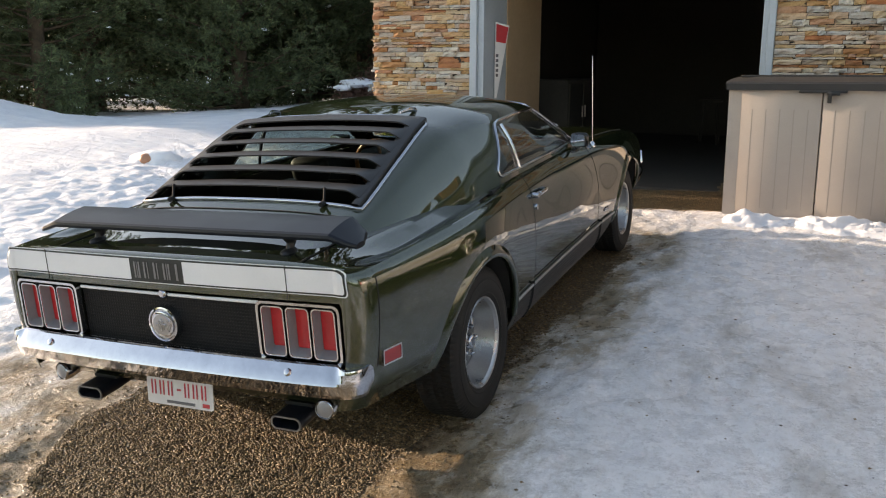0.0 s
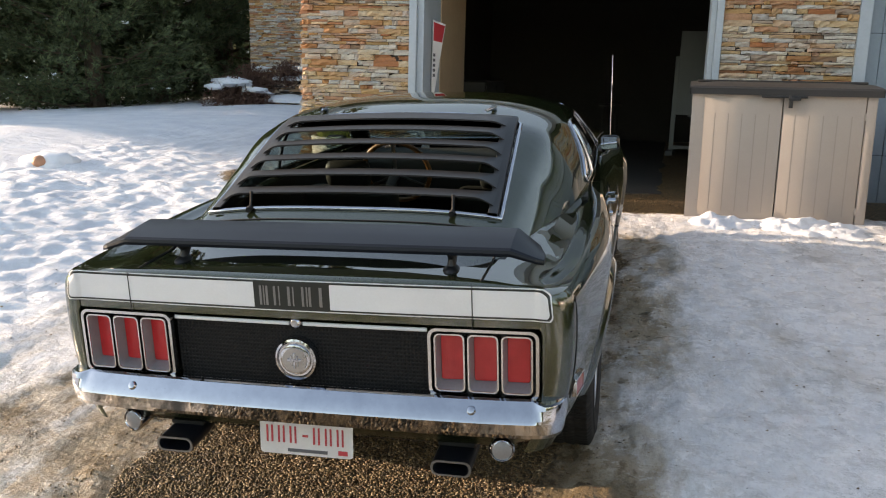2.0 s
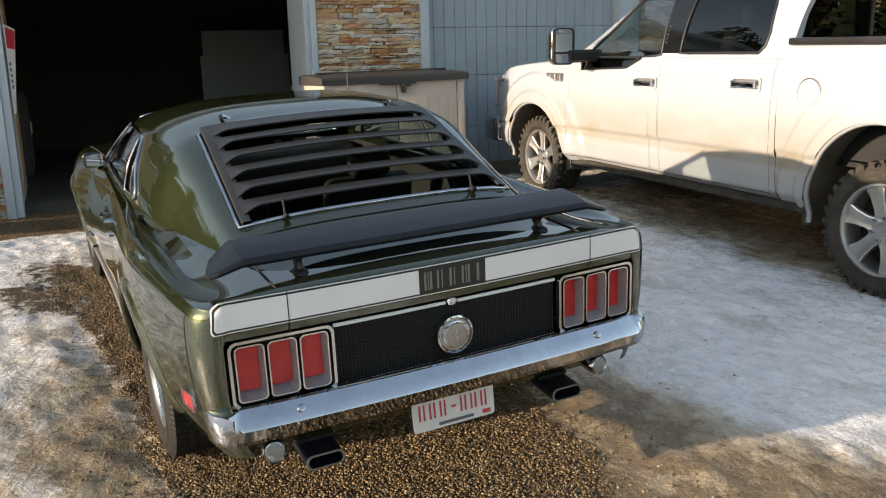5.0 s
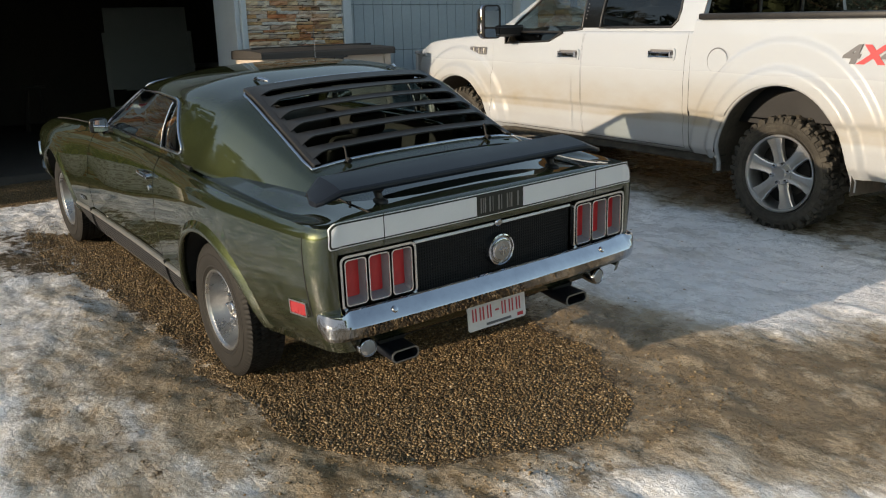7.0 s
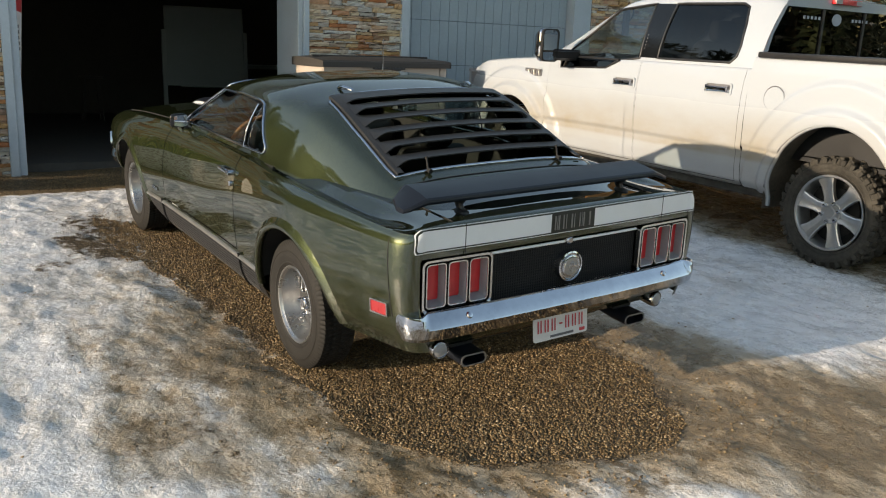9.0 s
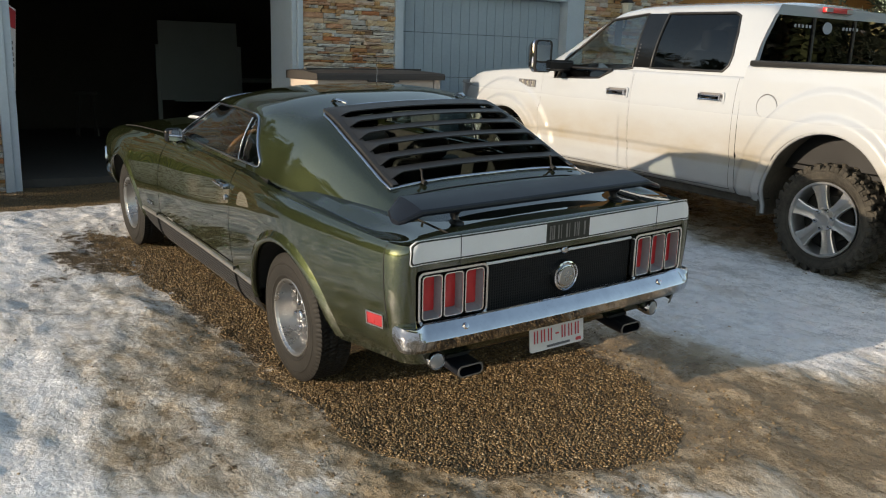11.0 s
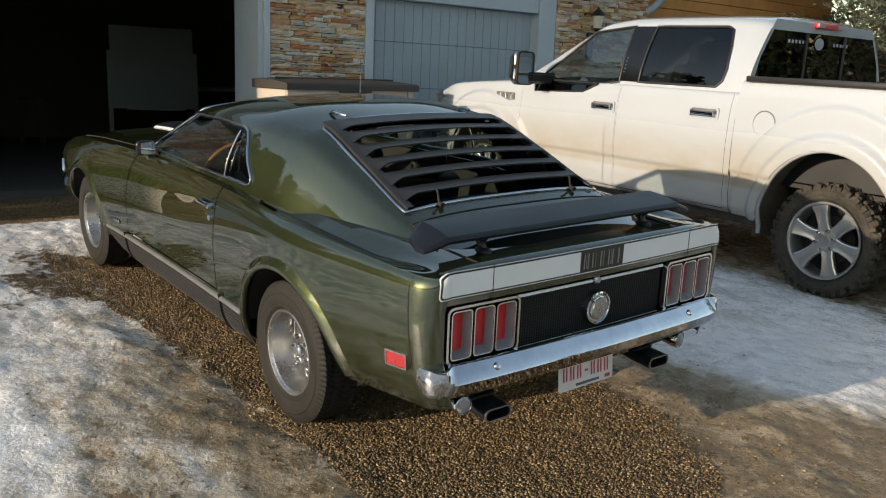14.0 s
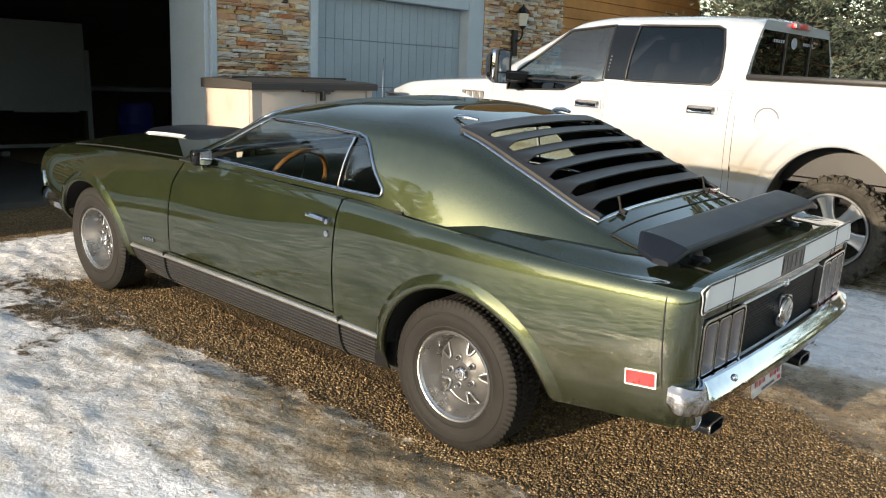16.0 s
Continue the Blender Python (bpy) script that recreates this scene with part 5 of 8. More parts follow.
def build_rear():
    # stripe panel: body-coloured face under the boot edge
    rows = []
    for x in np.linspace(-0.724, 0.724, 41):
        zt = 0.911 - 0.03 * (abs(x) / 0.77) ** 6
        y = -0.892 + bow(x)
        rows.append([(x, y + 0.05, zt + 0.004), (x, y + 0.02, zt + 0.001), (x, y + 0.006, zt - 0.007), (x, y, zt - 0.02), (x, y - 0.002, 0.83), (x, y, 0.792), (x, y + 0.012, 0.786), (x, y + 0.04, 0.784)])
    face = car_part("tail_panel", skin(rows), GREEN, None, "", True, 60)
    back = [[(x, -0.815 + bow(x), z) for z in (0.785, 0.68, 0.555)] for x in np.linspace(-0.765, 0.765, 31)]
    car_part("lamp_panel", skin(back), GREEN, None, "", True)
    for s in (-1, 1):
        # quarter end: closes the body side behind the lamps
        rows = []
        for z in np.linspace(0.575, 0.886, 24):
            xo = side_x(TAIL_Y, z)
            xi = min(0.729, xo - 0.006) if z < 0.785 else min(0.722, xo - 0.006)
            rows.append([(s * xo, TAIL_Y, z), (s * (xo - 0.003), TAIL_Y - 0.002, z), (s * (xi + 0.003), TAIL_Y - 0.0025, z), (s * (xi + 0.0005), TAIL_Y, z), (s * xi, TAIL_Y + 0.004, z), (s * xi, -0.80, z)])
        car_part("quarter_end", skin(rows), GREEN, None, "", True, 60)
    # stripe: outer silver line, dark line, silver field, and lettering blocks
    def end_y(u, z):
        """The rear face, carried on round the tail corner."""
        flat_y = -0.892 + bow(u)
        gap = (side_x(-0.83, z) + tail_turn(-0.83) - 0.006 - abs(u)) / TURN_IN
        if abs(u) < 0.70:
            return flat_y
        t = math.sqrt(max(0.0, 1 - (1 - min(max(gap, 0.0), 1.0)) ** 2))
        k = smooth01(0.705, 0.728, abs(u))
        return flat_y * (1 - k) + (-0.795 + (TAIL_Y + 0.795) * t - 0.0015) * k
    def strip(name, x0, x1, z0, z1, lift, mat, parent=None):
        rows = []
        across = sorted(set([round(float(v), 5) for v in np.linspace(x0, x1, 41)] + [round(float(q * v), 5) for q in (-1, 1) for v in np.linspace(0.69, 0.764, 30) if x0 < q * v < x1]))
        for x in across:
            row = []
            for z in np.linspace(z0, z1, 14):
                h = (z - z0) / (z1 - z0)
                lim = max(abs(x0), abs(x1))
                if lim > 0.6:
                    lim -= 0.010 * h + 0.018 * max(0.0, (h - 0.72) / 0.28) ** 2 + 0.008 * max(0.0, (0.15 - h) / 0.15) ** 2
                u = max(-lim, min(lim, x))
                row.append((u, end_y(u, z) - lift, z))
            rows.append(row)
        return car_part(name, skin(rows), mat, parent, "", True)
    st = strip("stripe_border", -0.762, 0.762, 0.816, 0.911, 0.0035, SILVER_FILM)
    strip("stripe_line", -0.7585, 0.7585, 0.8195, 0.9078, 0.0050, DARK_FILM, st)
    for x0, x1 in ((-0.7525, -0.5365), (-0.5335, -0.118), (0.118, 0.5335), (0.5365, 0.7525)):
        strip("stripe_field", x0, x1, 0.8255, 0.9020, 0.0065, SILVER_FILM, st)
    for x, w in ((-0.100, 0.007), (-0.088, 0.004), (-0.080, 0.007), (-0.056, 0.007), (-0.040, 0.004), (-0.012, 0.008), (0.004, 0.004), (0.032, 0.007), (0.046, 0.004), (0.054, 0.007), (0.086, 0.009)):
        b = plate([(x, 0.833), (x + w, 0.833), (x + w, 0.892), (x, 0.892)], 0.001, lambda u, v, d: (u, -0.8990 + bow(u) + d, v))
        car_part("lettering_bar", b, DULL_METAL, st, "", False)
    for x in (-0.535, 0.535):
        car_part("panel_joint", tube([(x, -0.8988 + bow(x), z) for z in (0.785, 0.85, 0.912)], 0.0016, 6), UNDER, None, "", True)
    # honeycomb panel and its strips, their sky sheen painted pale
    rows = [[(x, -0.872 + bow(x), z) for z in (0.574, 0.67, 0.766)] for x in np.linspace(-0.398, 0.398, 25)]
    car_part("honeycomb_panel", skin(rows), HONEYCOMB, None, "black dimpled panel between the tail lamps", True)
    # Diffuse film colour stands in for the sky these metal strips reflect.
    for x0, x1, z in ((-0.398, -0.022, 0.772), (0.022, 0.398, 0.772), (-0.398, 0.398, 0.571)):
        car_part("bright_strip", tube([(x, -0.877 + bow(x), z) for x in np.linspace(x0, x1, 12)], 0.0065, 8), SILVER_FILM, None, "", True, 80)
    ring = lathe([(0.0, -0.010), (0.011, -0.010), (0.016, -0.006), (0.019, 0.0), (0.019, 0.03)], 24, "y")
    car_part("boot_lock", moved(ring, Matrix.Translation((0, -0.882, 0.776))), CHROME)
    # filler cap
    cap = car_part("filler_cap", moved(lathe([(0.0, -0.036), (0.040, -0.035), (0.047, -0.032), (0.048, -0.026), (0.054, -0.026), (0.058, -0.032), (0.064, -0.030), (0.066, -0.018), (0.066, 0.02)], 48, "y"), Matrix.Translation((0, -0.872, 0.667))), CHROME, None, "round chrome filler cap")
    car_part("cap_disc", moved(lathe([(0.0, -0.0385), (0.038, -0.0375), (0.0395, -0.034)], 40, "y"), Matrix.Translation((0, -0.872, 0.667))), ALLOY, cap)
    em = bmesh.new()
    for x0, x1, z0, z1 in ((-0.004, 0.004, -0.024, 0.024), (-0.012, -0.007, -0.018, 0.016), (0.007, 0.012, -0.018, 0.016), (-0.022, 0.022, -0.003, 0.006)):
        box(x0, x1, -0.9135, -0.909, 0.667 + z0, 0.667 + z1, 0.001, em, 1)
    car_part("cap_emblem", em, CHROME, cap, "", False)
    # tail lamps
    for s in (-1, 1):
        x0, x1 = (0.404, 0.722) if s > 0 else (-0.722, -0.404)
        lamp_frame = band(rounded(x0, x1, 0.578, 0.786, 0.026), rounded(x0 + 0.009, x1 - 0.009, 0.587, 0.777, 0.020), 0.05, lambda u, v, d: (u, -0.900 + bow(u) + d, v))
        lamp = car_part("tail_lamp", lamp_frame, LAMP_TRIM, None, "tail lamp with three red lenses in bright frames", True, 40)
        car_part("lamp_backing", plate(rounded(x0 + 0.008, x1 - 0.008, 0.586, 0.778, 0.018), 0.01, lambda u, v, d: (u, -0.8500 + bow(u) + d, v)), DARK_FILM, lamp, "", False)
        w = (x1 - x0 - 0.028) / 3
        for k in range(3):
            a0 = x0 + 0.014 + w * k + 0.004
            a1 = a0 + w - 0.008
            fr = band(rounded(a0, a1, 0.594, 0.770, 0.016), rounded(a0 + 0.0045, a1 - 0.0045, 0.5985, 0.7655, 0.013), 0.05, lambda u, v, d: (u, -0.899 + bow(u) + d, v))
            bez = car_part("lens_frame", fr, LAMP_TRIM, lamp, "", True, 40)
            outer, inner = rounded(a0 + 0.0045, a1 - 0.0045, 0.5985, 0.7655, 0.013), rounded(a0 + 0.012, a1 - 0.012, 0.616, 0.760, 0.007)
            tub = bmesh.new()
            o = [tub.verts.new((u, -0.896 + bow(u), v)) for u, v in outer]
            i_ = [tub.verts.new((u, -0.852 + bow(u), v)) for u, v in inner]
            for q in range(len(o)):
                tub.faces.new((o[q], o[(q + 1) % len(o)], i_[(q + 1) % len(o)], i_[q]))
            car_part("lens_surround", tub, BEZEL, lamp, "", True, 40)
            car_part("lens", plate(inner, 0.012, lambda u, v, d: (u, -0.858 + bow(u) + d, v)), RED_LENS, lamp, "", True, 40)
    # bumper: wraps round the corners
    path = []
    for s in (-1, 1):
        half = [(0.0, -0.912), (0.25, -0.910), (0.50, -0.904), (0.62, -0.898), (0.692, -0.892), (0.728, -0.882), (0.754, -0.864), (0.768, -0.842), (0.772, -0.818)]
        pts = [(s * x, y, 0.0) for x, y in half]
        path = (pts[::-1] + path[0:]) if s < 0 else path + pts[1:]
    path = [tuple(p) for p in spline(path, 7)]
    prof = [(-0.012, 0.588), (0.004, 0.589), (0.012, 0.585), (0.030, 0.561), (0.047, 0.537), (0.050, 0.530), (0.047, 0.522), (0.036, 0.492), (0.024, 0.476), (0.010, 0.470), (-0.012, 0.468)]
    upright = [(-0.012, 0.577), (0.030, 0.579), (0.039, 0.576), (0.042, 0.566), (0.045, 0.540), (0.045, 0.530), (0.044, 0.520), (0.037, 0.490), (0.028, 0.476), (0.012, 0.468), (-0.012, 0.466)]
    rows = []
    for i, p in enumerate(path):
        a, c = Vector(path[max(i - 1, 0)]), Vector(path[min(i + 1, len(path) - 1)])
        d = (c - a).normalized()
        k = smooth01(0.700, 0.732, abs(p[0]))
        in_ = 1 - 0.45 * smooth01(-0.885, -0.825, p[1])
        lift = 0.030 * smooth01(-0.862, -0.818, p[1]) ** 2
        row = []
        for (o0, u0), (o1, u1) in zip(prof, upright):
            o, u = (o0 + (o1 - o0) * k) * in_, u0 + (u1 - u0) * k
            u += lift * min(max((0.545 - u) / 0.075, 0.0), 1.0)
            row.append((p[0] + d.y * o, p[1] - d.x * o, u))
        rows.append(row + row[:1])
    for end in (0, -1):
        tip = [(x * 0.985, y + 0.004, 0.528 + (z - 0.528) * 0.86) for x, y, z in rows[end]]
        rows = [tip] + rows if end == 0 else rows + [tip]
    bm_ = skin(rows)
    bumper = car_part("rear_bumper", bm_, CHROME, None, "chrome rear bumper", True, 16)
    for x in (-0.535, 0.535):
        car_part("bumper_bolt", moved(lathe([(0.0, -0.008), (0.008, -0.006), (0.011, 0.0)], 16, "y"), Matrix.Translation((x, -0.934, 0.560)) @ Matrix.Rotation(radians(-35), 4, 'X') @ Matrix.Scale(1.25, 4)), CHROME, bumper)
    # valance under the bumper
    val = [[(x, -0.82 + bow(x), 0.50), (x, -0.828 + bow(x), 0.45), (x, -0.815 + bow(x), 0.42 - 0.03 * smooth01(0.7, 0.6, abs(x))), (x, -0.78 + bow(x), 0.405 - 0.03 * smooth01(0.7, 0.6, abs(x))), (x, -0.7, 0.40)] for x in np.linspace(-0.742, 0.742, 31)]
    car_part("rear_valance", skin(val), GREEN, None, "", True, 60)
    # number plate with plain bars
    pl = car_part("number_plate", plate(rounded(-0.152, 0.152, 0.352, 0.478, 0.012), 0.004, lambda u, v, d: (u, -0.874 + d + 0.10 * (v - 0.35), v - 0.014)), PLATE_WHITE, None, "white number plate with red and grey bars", False)
    def bars(x0, x1, z0, z1, mat):
        b = plate([(x0, z0), (x1, z0), (x1, z1), (x0, z1)], 0.0015, lambda u, v, d: (u, -0.8765 + d + 0.10 * (v - 0.35), v - 0.014))
        car_part("plate_bar", b, mat, pl, "", False)
    for k in range(7):
        x0 = -0.134 + 0.0385 * k
        if k == 3:
            bars(x0 + 0.008, x0 + 0.026, 0.412, 0.419, RED_FILM)
        else:
            bars(x0 + 0.004, x0 + 0.010, 0.390, 0.444, RED_FILM)
            bars(x0 + 0.020, x0 + 0.026, 0.390, 0.444, RED_FILM)
    bars(-0.06, 0.07, 0.362, 0.372, GREY_FILM)
    bars(-0.08, -0.01, 0.456, 0.466, GREY_FILM)
    bars(0.010, 0.060, 0.456, 0.465, RED_FILM)
    bars(0.105, 0.135, 0.362, 0.376, RED_FILM)
    # exhaust tips and reversing lamps
    for s in (-1, 1):
        cx = s * 0.455
        out = rounded(cx - 0.062, cx + 0.062, 0.308, 0.358, 0.022, 6)
        inn = rounded(cx - 0.055, cx + 0.055, 0.314, 0.352, 0.017, 6)
        b = bmesh.new()
        loops = [[b.verts.new((u, y, v + dz)) for u, v in line] for line, y, dz in ((out, -0.57, 0.03), (out, -0.77, 0.004), (out, -0.865, 0.0), (inn, -0.867, 0.0), (inn, -0.73, 0.01))]
        for l0, l1 in zip(loops, loops[1:]):
            for q in range(len(out)):
                b.faces.new((l0[q], l0[(q + 1) % len(out)], l1[(q + 1) % len(out)], l1[q]))
        b.faces.new(loops[-1])
        tip = car_part("exhaust_tip", b, SATIN_BLACK, None, "", True, 40)
        car_part("tip_rim", band(out, inn, 0.006, lambda u, v, d: (u, -0.8685 + d, v)), DULL_METAL, tip, "", True, 40)
        car_part("exhaust_hanger", box(cx - 0.058, cx + 0.058, -0.78, -0.76, 0.36, 0.46, 0.004), UNDER, tip, "", False)
        m = Matrix.Translation((s * 0.607, -0.842, 0.397)) @ Euler((0, 0, s * 0.15)).to_matrix().to_4x4()
        rl = car_part("reversing_lamp", moved(lathe([(0.0, -0.012), (0.026, -0.010), (0.031, -0.006), (0.034, -0.010), (0.038, -0.004), (0.038, 0.02), (0.026, 0.08), (0.0, 0.09)], 32, "y"), m), CHROME, None, "", True, 40)
        car_part("lamp_lens", moved(lathe([(0.0, -0.016), (0.021, -0.0135), (0.029, -0.0085)], 32, "y"), m), BEZEL, rl, "", True)
        # red side marker
        ym, zm = -0.735, 0.580
        xs = side_x(ym, zm)
        tilt = Matrix.Translation((s * (xs - 0.001), ym, zm)) @ Euler((radians(-4), 0, s * radians(-7.5))).to_matrix().to_4x4()
        mk = car_part("side_marker", moved(band(rounded(-0.054, 0.054, -0.028, 0.028, 0.004, 2), rounded(-0.0485, 0.0485, -0.0225, 0.0225, 0.003, 2), 0.014, lambda u, v, d: (s * (0.014 - d), u, v)), tilt), LAMP_TRIM, None, "", True, 40)
        car_part("marker_lens", moved(plate(rounded(-0.049, 0.049, -0.023, 0.023, 0.003, 2), 0.01, lambda u, v, d: (s * (0.010 - d), u, v)), tilt), MARKER_RED, mk, "", False)


build_rear()


def build_louvers():
    """Black slatted shade over the back glass."""
    def at(s, h, x):
        # s: 0 at the top edge, 1 at the bottom edge; h: above the glass
        y = 0.325 - 0.665 * s
        z0 = roof_z(0, y) - (roof_z(0, y) - roof_z(0.5, y)) * 0.6 * (x / 0.5) ** 2
        return Vector((x, y - 0.33 * h, z0 + 0.94 * h))
    half = lambda s: 0.492 + 0.026 * s
    lou = None
    for s in (-1, 1):
        rows = []
        for k in range(25):
            t = -0.03 + 1.05 * k / 24
            w = half(t)
            rw = 0.030 + 0.030 * max(0.0, 1 - t)
            p = at(t, 0.012, s * w)
            rows.append([(s * (w + 0.002), p.y, roof_z(w, p.y) + 0.003), at(t, 0.009, s * w), at(t, 0.012, s * (w - 0.006)), at(t, 0.012, s * (w - rw)), at(t, 0.008, s * (w - rw - 0.002))])
        ob = car_part("louver_rail", skin(rows), LOUVER, lou, "black louvered shade on the back glass" if lou is None else "", True, 45)
        lou = lou or ob
    n = 6
    for k in range(n):
        s0 = 0.015 + k / n * 0.97
        rows = []
        for i in range(61):
            u = -1 + i / 30
            w = half(s0 + 0.08) - 0.012 - 0.022 * (1 - s0)
            end = min(max((abs(u) - 0.87) / 0.13, 0.0), 1.0) ** 1.6
            a = at(s0, 0.013, u * w)
            s1 = s0 + 0.086 / 0.665
            b = a + Vector((0, -0.086, -0.006))
            b.z += (at(s1, 0.013, u * w).z - b.z) * end
            m_ = a.lerp(b, 0.5)
            rows.append([a + Vector((0, 0.004, -0.004)), a, m_, b, b + Vector((0, 0.001, -0.006)), m_ + Vector((0, 0, -0.004)), a + Vector((0, 0, -0.005))])
        car_part("louver_slat", skin(rows), LOUVER, lou, "", True, 45)
    rows = [[at(-0.045, 0.002, x), at(-0.035, 0.012, x), at(0.02, 0.013, x)] for x in np.linspace(-0.47, 0.47, 17)]
    car_part("louver_head", skin(rows), LOUVER, lou, "", True, 45)
    for s in (-1, 1):
        x = s * 0.375
        zr = roof_z(x, 0.43)
        hg = tube([(x, 0.475, zr + 0.004), (x, 0.455, zr + 0.014), (x, 0.41, zr + 0.019), (x - s * 0.02, 0.36, zr + 0.012)], [0.010, 0.013, 0.012, 0.008], 8, False, None, 0.7)
        car_part("louver_hinge", hg, CHROME, lou, "", True, 60)
        p = Vector((s * 0.368, -0.352, roof_z(0.368, -0.352)))
        lt = tube([p + Vector((0, -0.03, 0.004)), p + Vector((0, -0.012, 0.008)), p + Vector((0, -0.004, 0.016)), p + Vector((0, 0.004, 0.050)), p + Vector((0, 0.010, 0.062))], [0.011, 0.010, 0.005, 0.0045, 0.007], 8)
        car_part("louver_latch", lt, UNDER, lou, "", True, 60)


build_louvers()


def build_wing():
    """Black rear wing on two pedestals, its ends swept down."""
    rows = []
    for i in range(61):
        u = -1 + i / 30
        a = abs(u)
        x = u * 0.718
        e = min(max((a - 0.868) / 0.132, 0.0), 1.0)
        tip = max(0.0, (e - 0.72) / 0.28)
        y0, z0 = -0.575 - 0.048 * e - 0.055 * tip * tip, 1.010 - 0.060 * e
        y1, z1 = -0.756 + 0.010 * e + 0.012 * tip * tip, 0.984 - 0.034 * e
        top = [(0.0, -0.010), (0.02, -0.001), (0.10, 0.004), (0.35, 0.007), (0.65, 0.006), (0.93, 0.001), (0.985, -0.003), (1.0, -0.012), (0.985, -0.022), (0.6, -0.024), (0.2, -0.023), (0.02, -0.019), (0.0, -0.010)]
        rows.append([(x, y0 + (y1 - y0) * k, z0 + (z1 - z0) * k + h * (1 - 0.35 * e)) for k, h in top])
    b = skin(rows)
    for row in (rows[0], rows[-1]):
        f = [v for v in b.verts if any((v.co - Vector(p)).length < 1e-6 for p in row)]
        bmesh.ops.contextual_create(b, geom=f)
    wing_ = car_part("rear_wing", b, SATIN_BLACK, None, "satin black rear wing", True, 14)
    for s in (-1, 1):
        x = s * 0.440
        zb = deck_z(x, -0.71)
        rows = []
        for h, half_l, half_w, back in ((-0.004, 0.040, 0.026, -0.722), (0.006, 0.037, 0.023, -0.720), (0.014, 0.020, 0.013, -0.712), (0.035, 0.024, 0.013, -0.700), (0.055, 0.045, 0.016, -0.690), (0.068, 0.062, 0.020, -0.682), (0.080, 0.066, 0.021, -0.680)):
            zz = zb + h * (0.980 - zb) / 0.080
            rows.append([(x + half_w * math.cos(q), back + half_l * math.sin(q), zz - 0.2 * half_l * math.sin(-q) * (h > 0.05)) for q in np.linspace(0, 2 * math.pi, 17)])
        p = skin(rows)
        car_part("pedestal", p, BLACK, wing_, "", True, 50)


build_wing()


def tyre_mesh(r, rim, w, tread, blocks, deep):
    """A tyre about the x axis with a bulged side and cut tread."""
    hw = w / 2
    k = r - rim
    prof = [(rim - 0.004, -hw * 0.72), (rim + 0.008, -hw * 0.84), (rim + 0.012, -hw * 0.87), (rim + 0.15 * k, -hw * 0.915), (rim + 0.17 * k, -hw * 0.945), (rim + 0.20 * k, -hw * 0.945), (rim + 0.22 * k, -hw * 0.935),
            (rim + 0.36 * k, -hw * 0.985), (rim + 0.47 * k, -hw), (rim + 0.58 * k, -hw * 0.990), (rim + 0.60 * k, -hw * 1.008), (rim + 0.63 * k, -hw * 1.004), (rim + 0.65 * k, -hw * 0.975), (r - 0.034, -hw * 0.93), (r - 0.030, -hw * 0.925), (r - 0.010, -hw * 0.84), (r, -hw * 0.76)]
    flat = [(r, v) for v in np.linspace(-hw * 0.76, hw * 0.76, tread)][1:-1]
    k0 = len(prof)
    prof = prof + flat + [(q, -h) for q, h in prof[::-1]]
    b = bmesh.new()
    rings = []
    n = blocks * 3
    for k in range(n):
        a = 2 * math.pi * k / n
        ring = []
        for i, (q, h) in enumerate(prof):
            qq = q
            inner = k0 - 1 < i < len(prof) - k0
            if q >= r - 0.011:
                turn = (k + (1 if h > 0 else 0) + ((i - k0) // 3 if inner else 0)) % 3
                qq = q - (deep if turn == 0 else 0) - (deep * 0.7 if inner and (i - k0) % 4 == 1 else 0)
            elif q >= r - 0.031:
                qq = q - (deep * 0.35 if (k + (1 if h > 0 else 0)) % 3 == 0 else 0)
            ring.append(b.verts.new((h, qq * math.cos(a), qq * math.sin(a))))
        rings.append(ring)
    for k in range(n):
        p, q = rings[k], rings[(k + 1) % n]
        for i in range(len(prof) - 1):
            b.faces.new((p[i], p[i + 1], q[i + 1], q[i]))
    return b


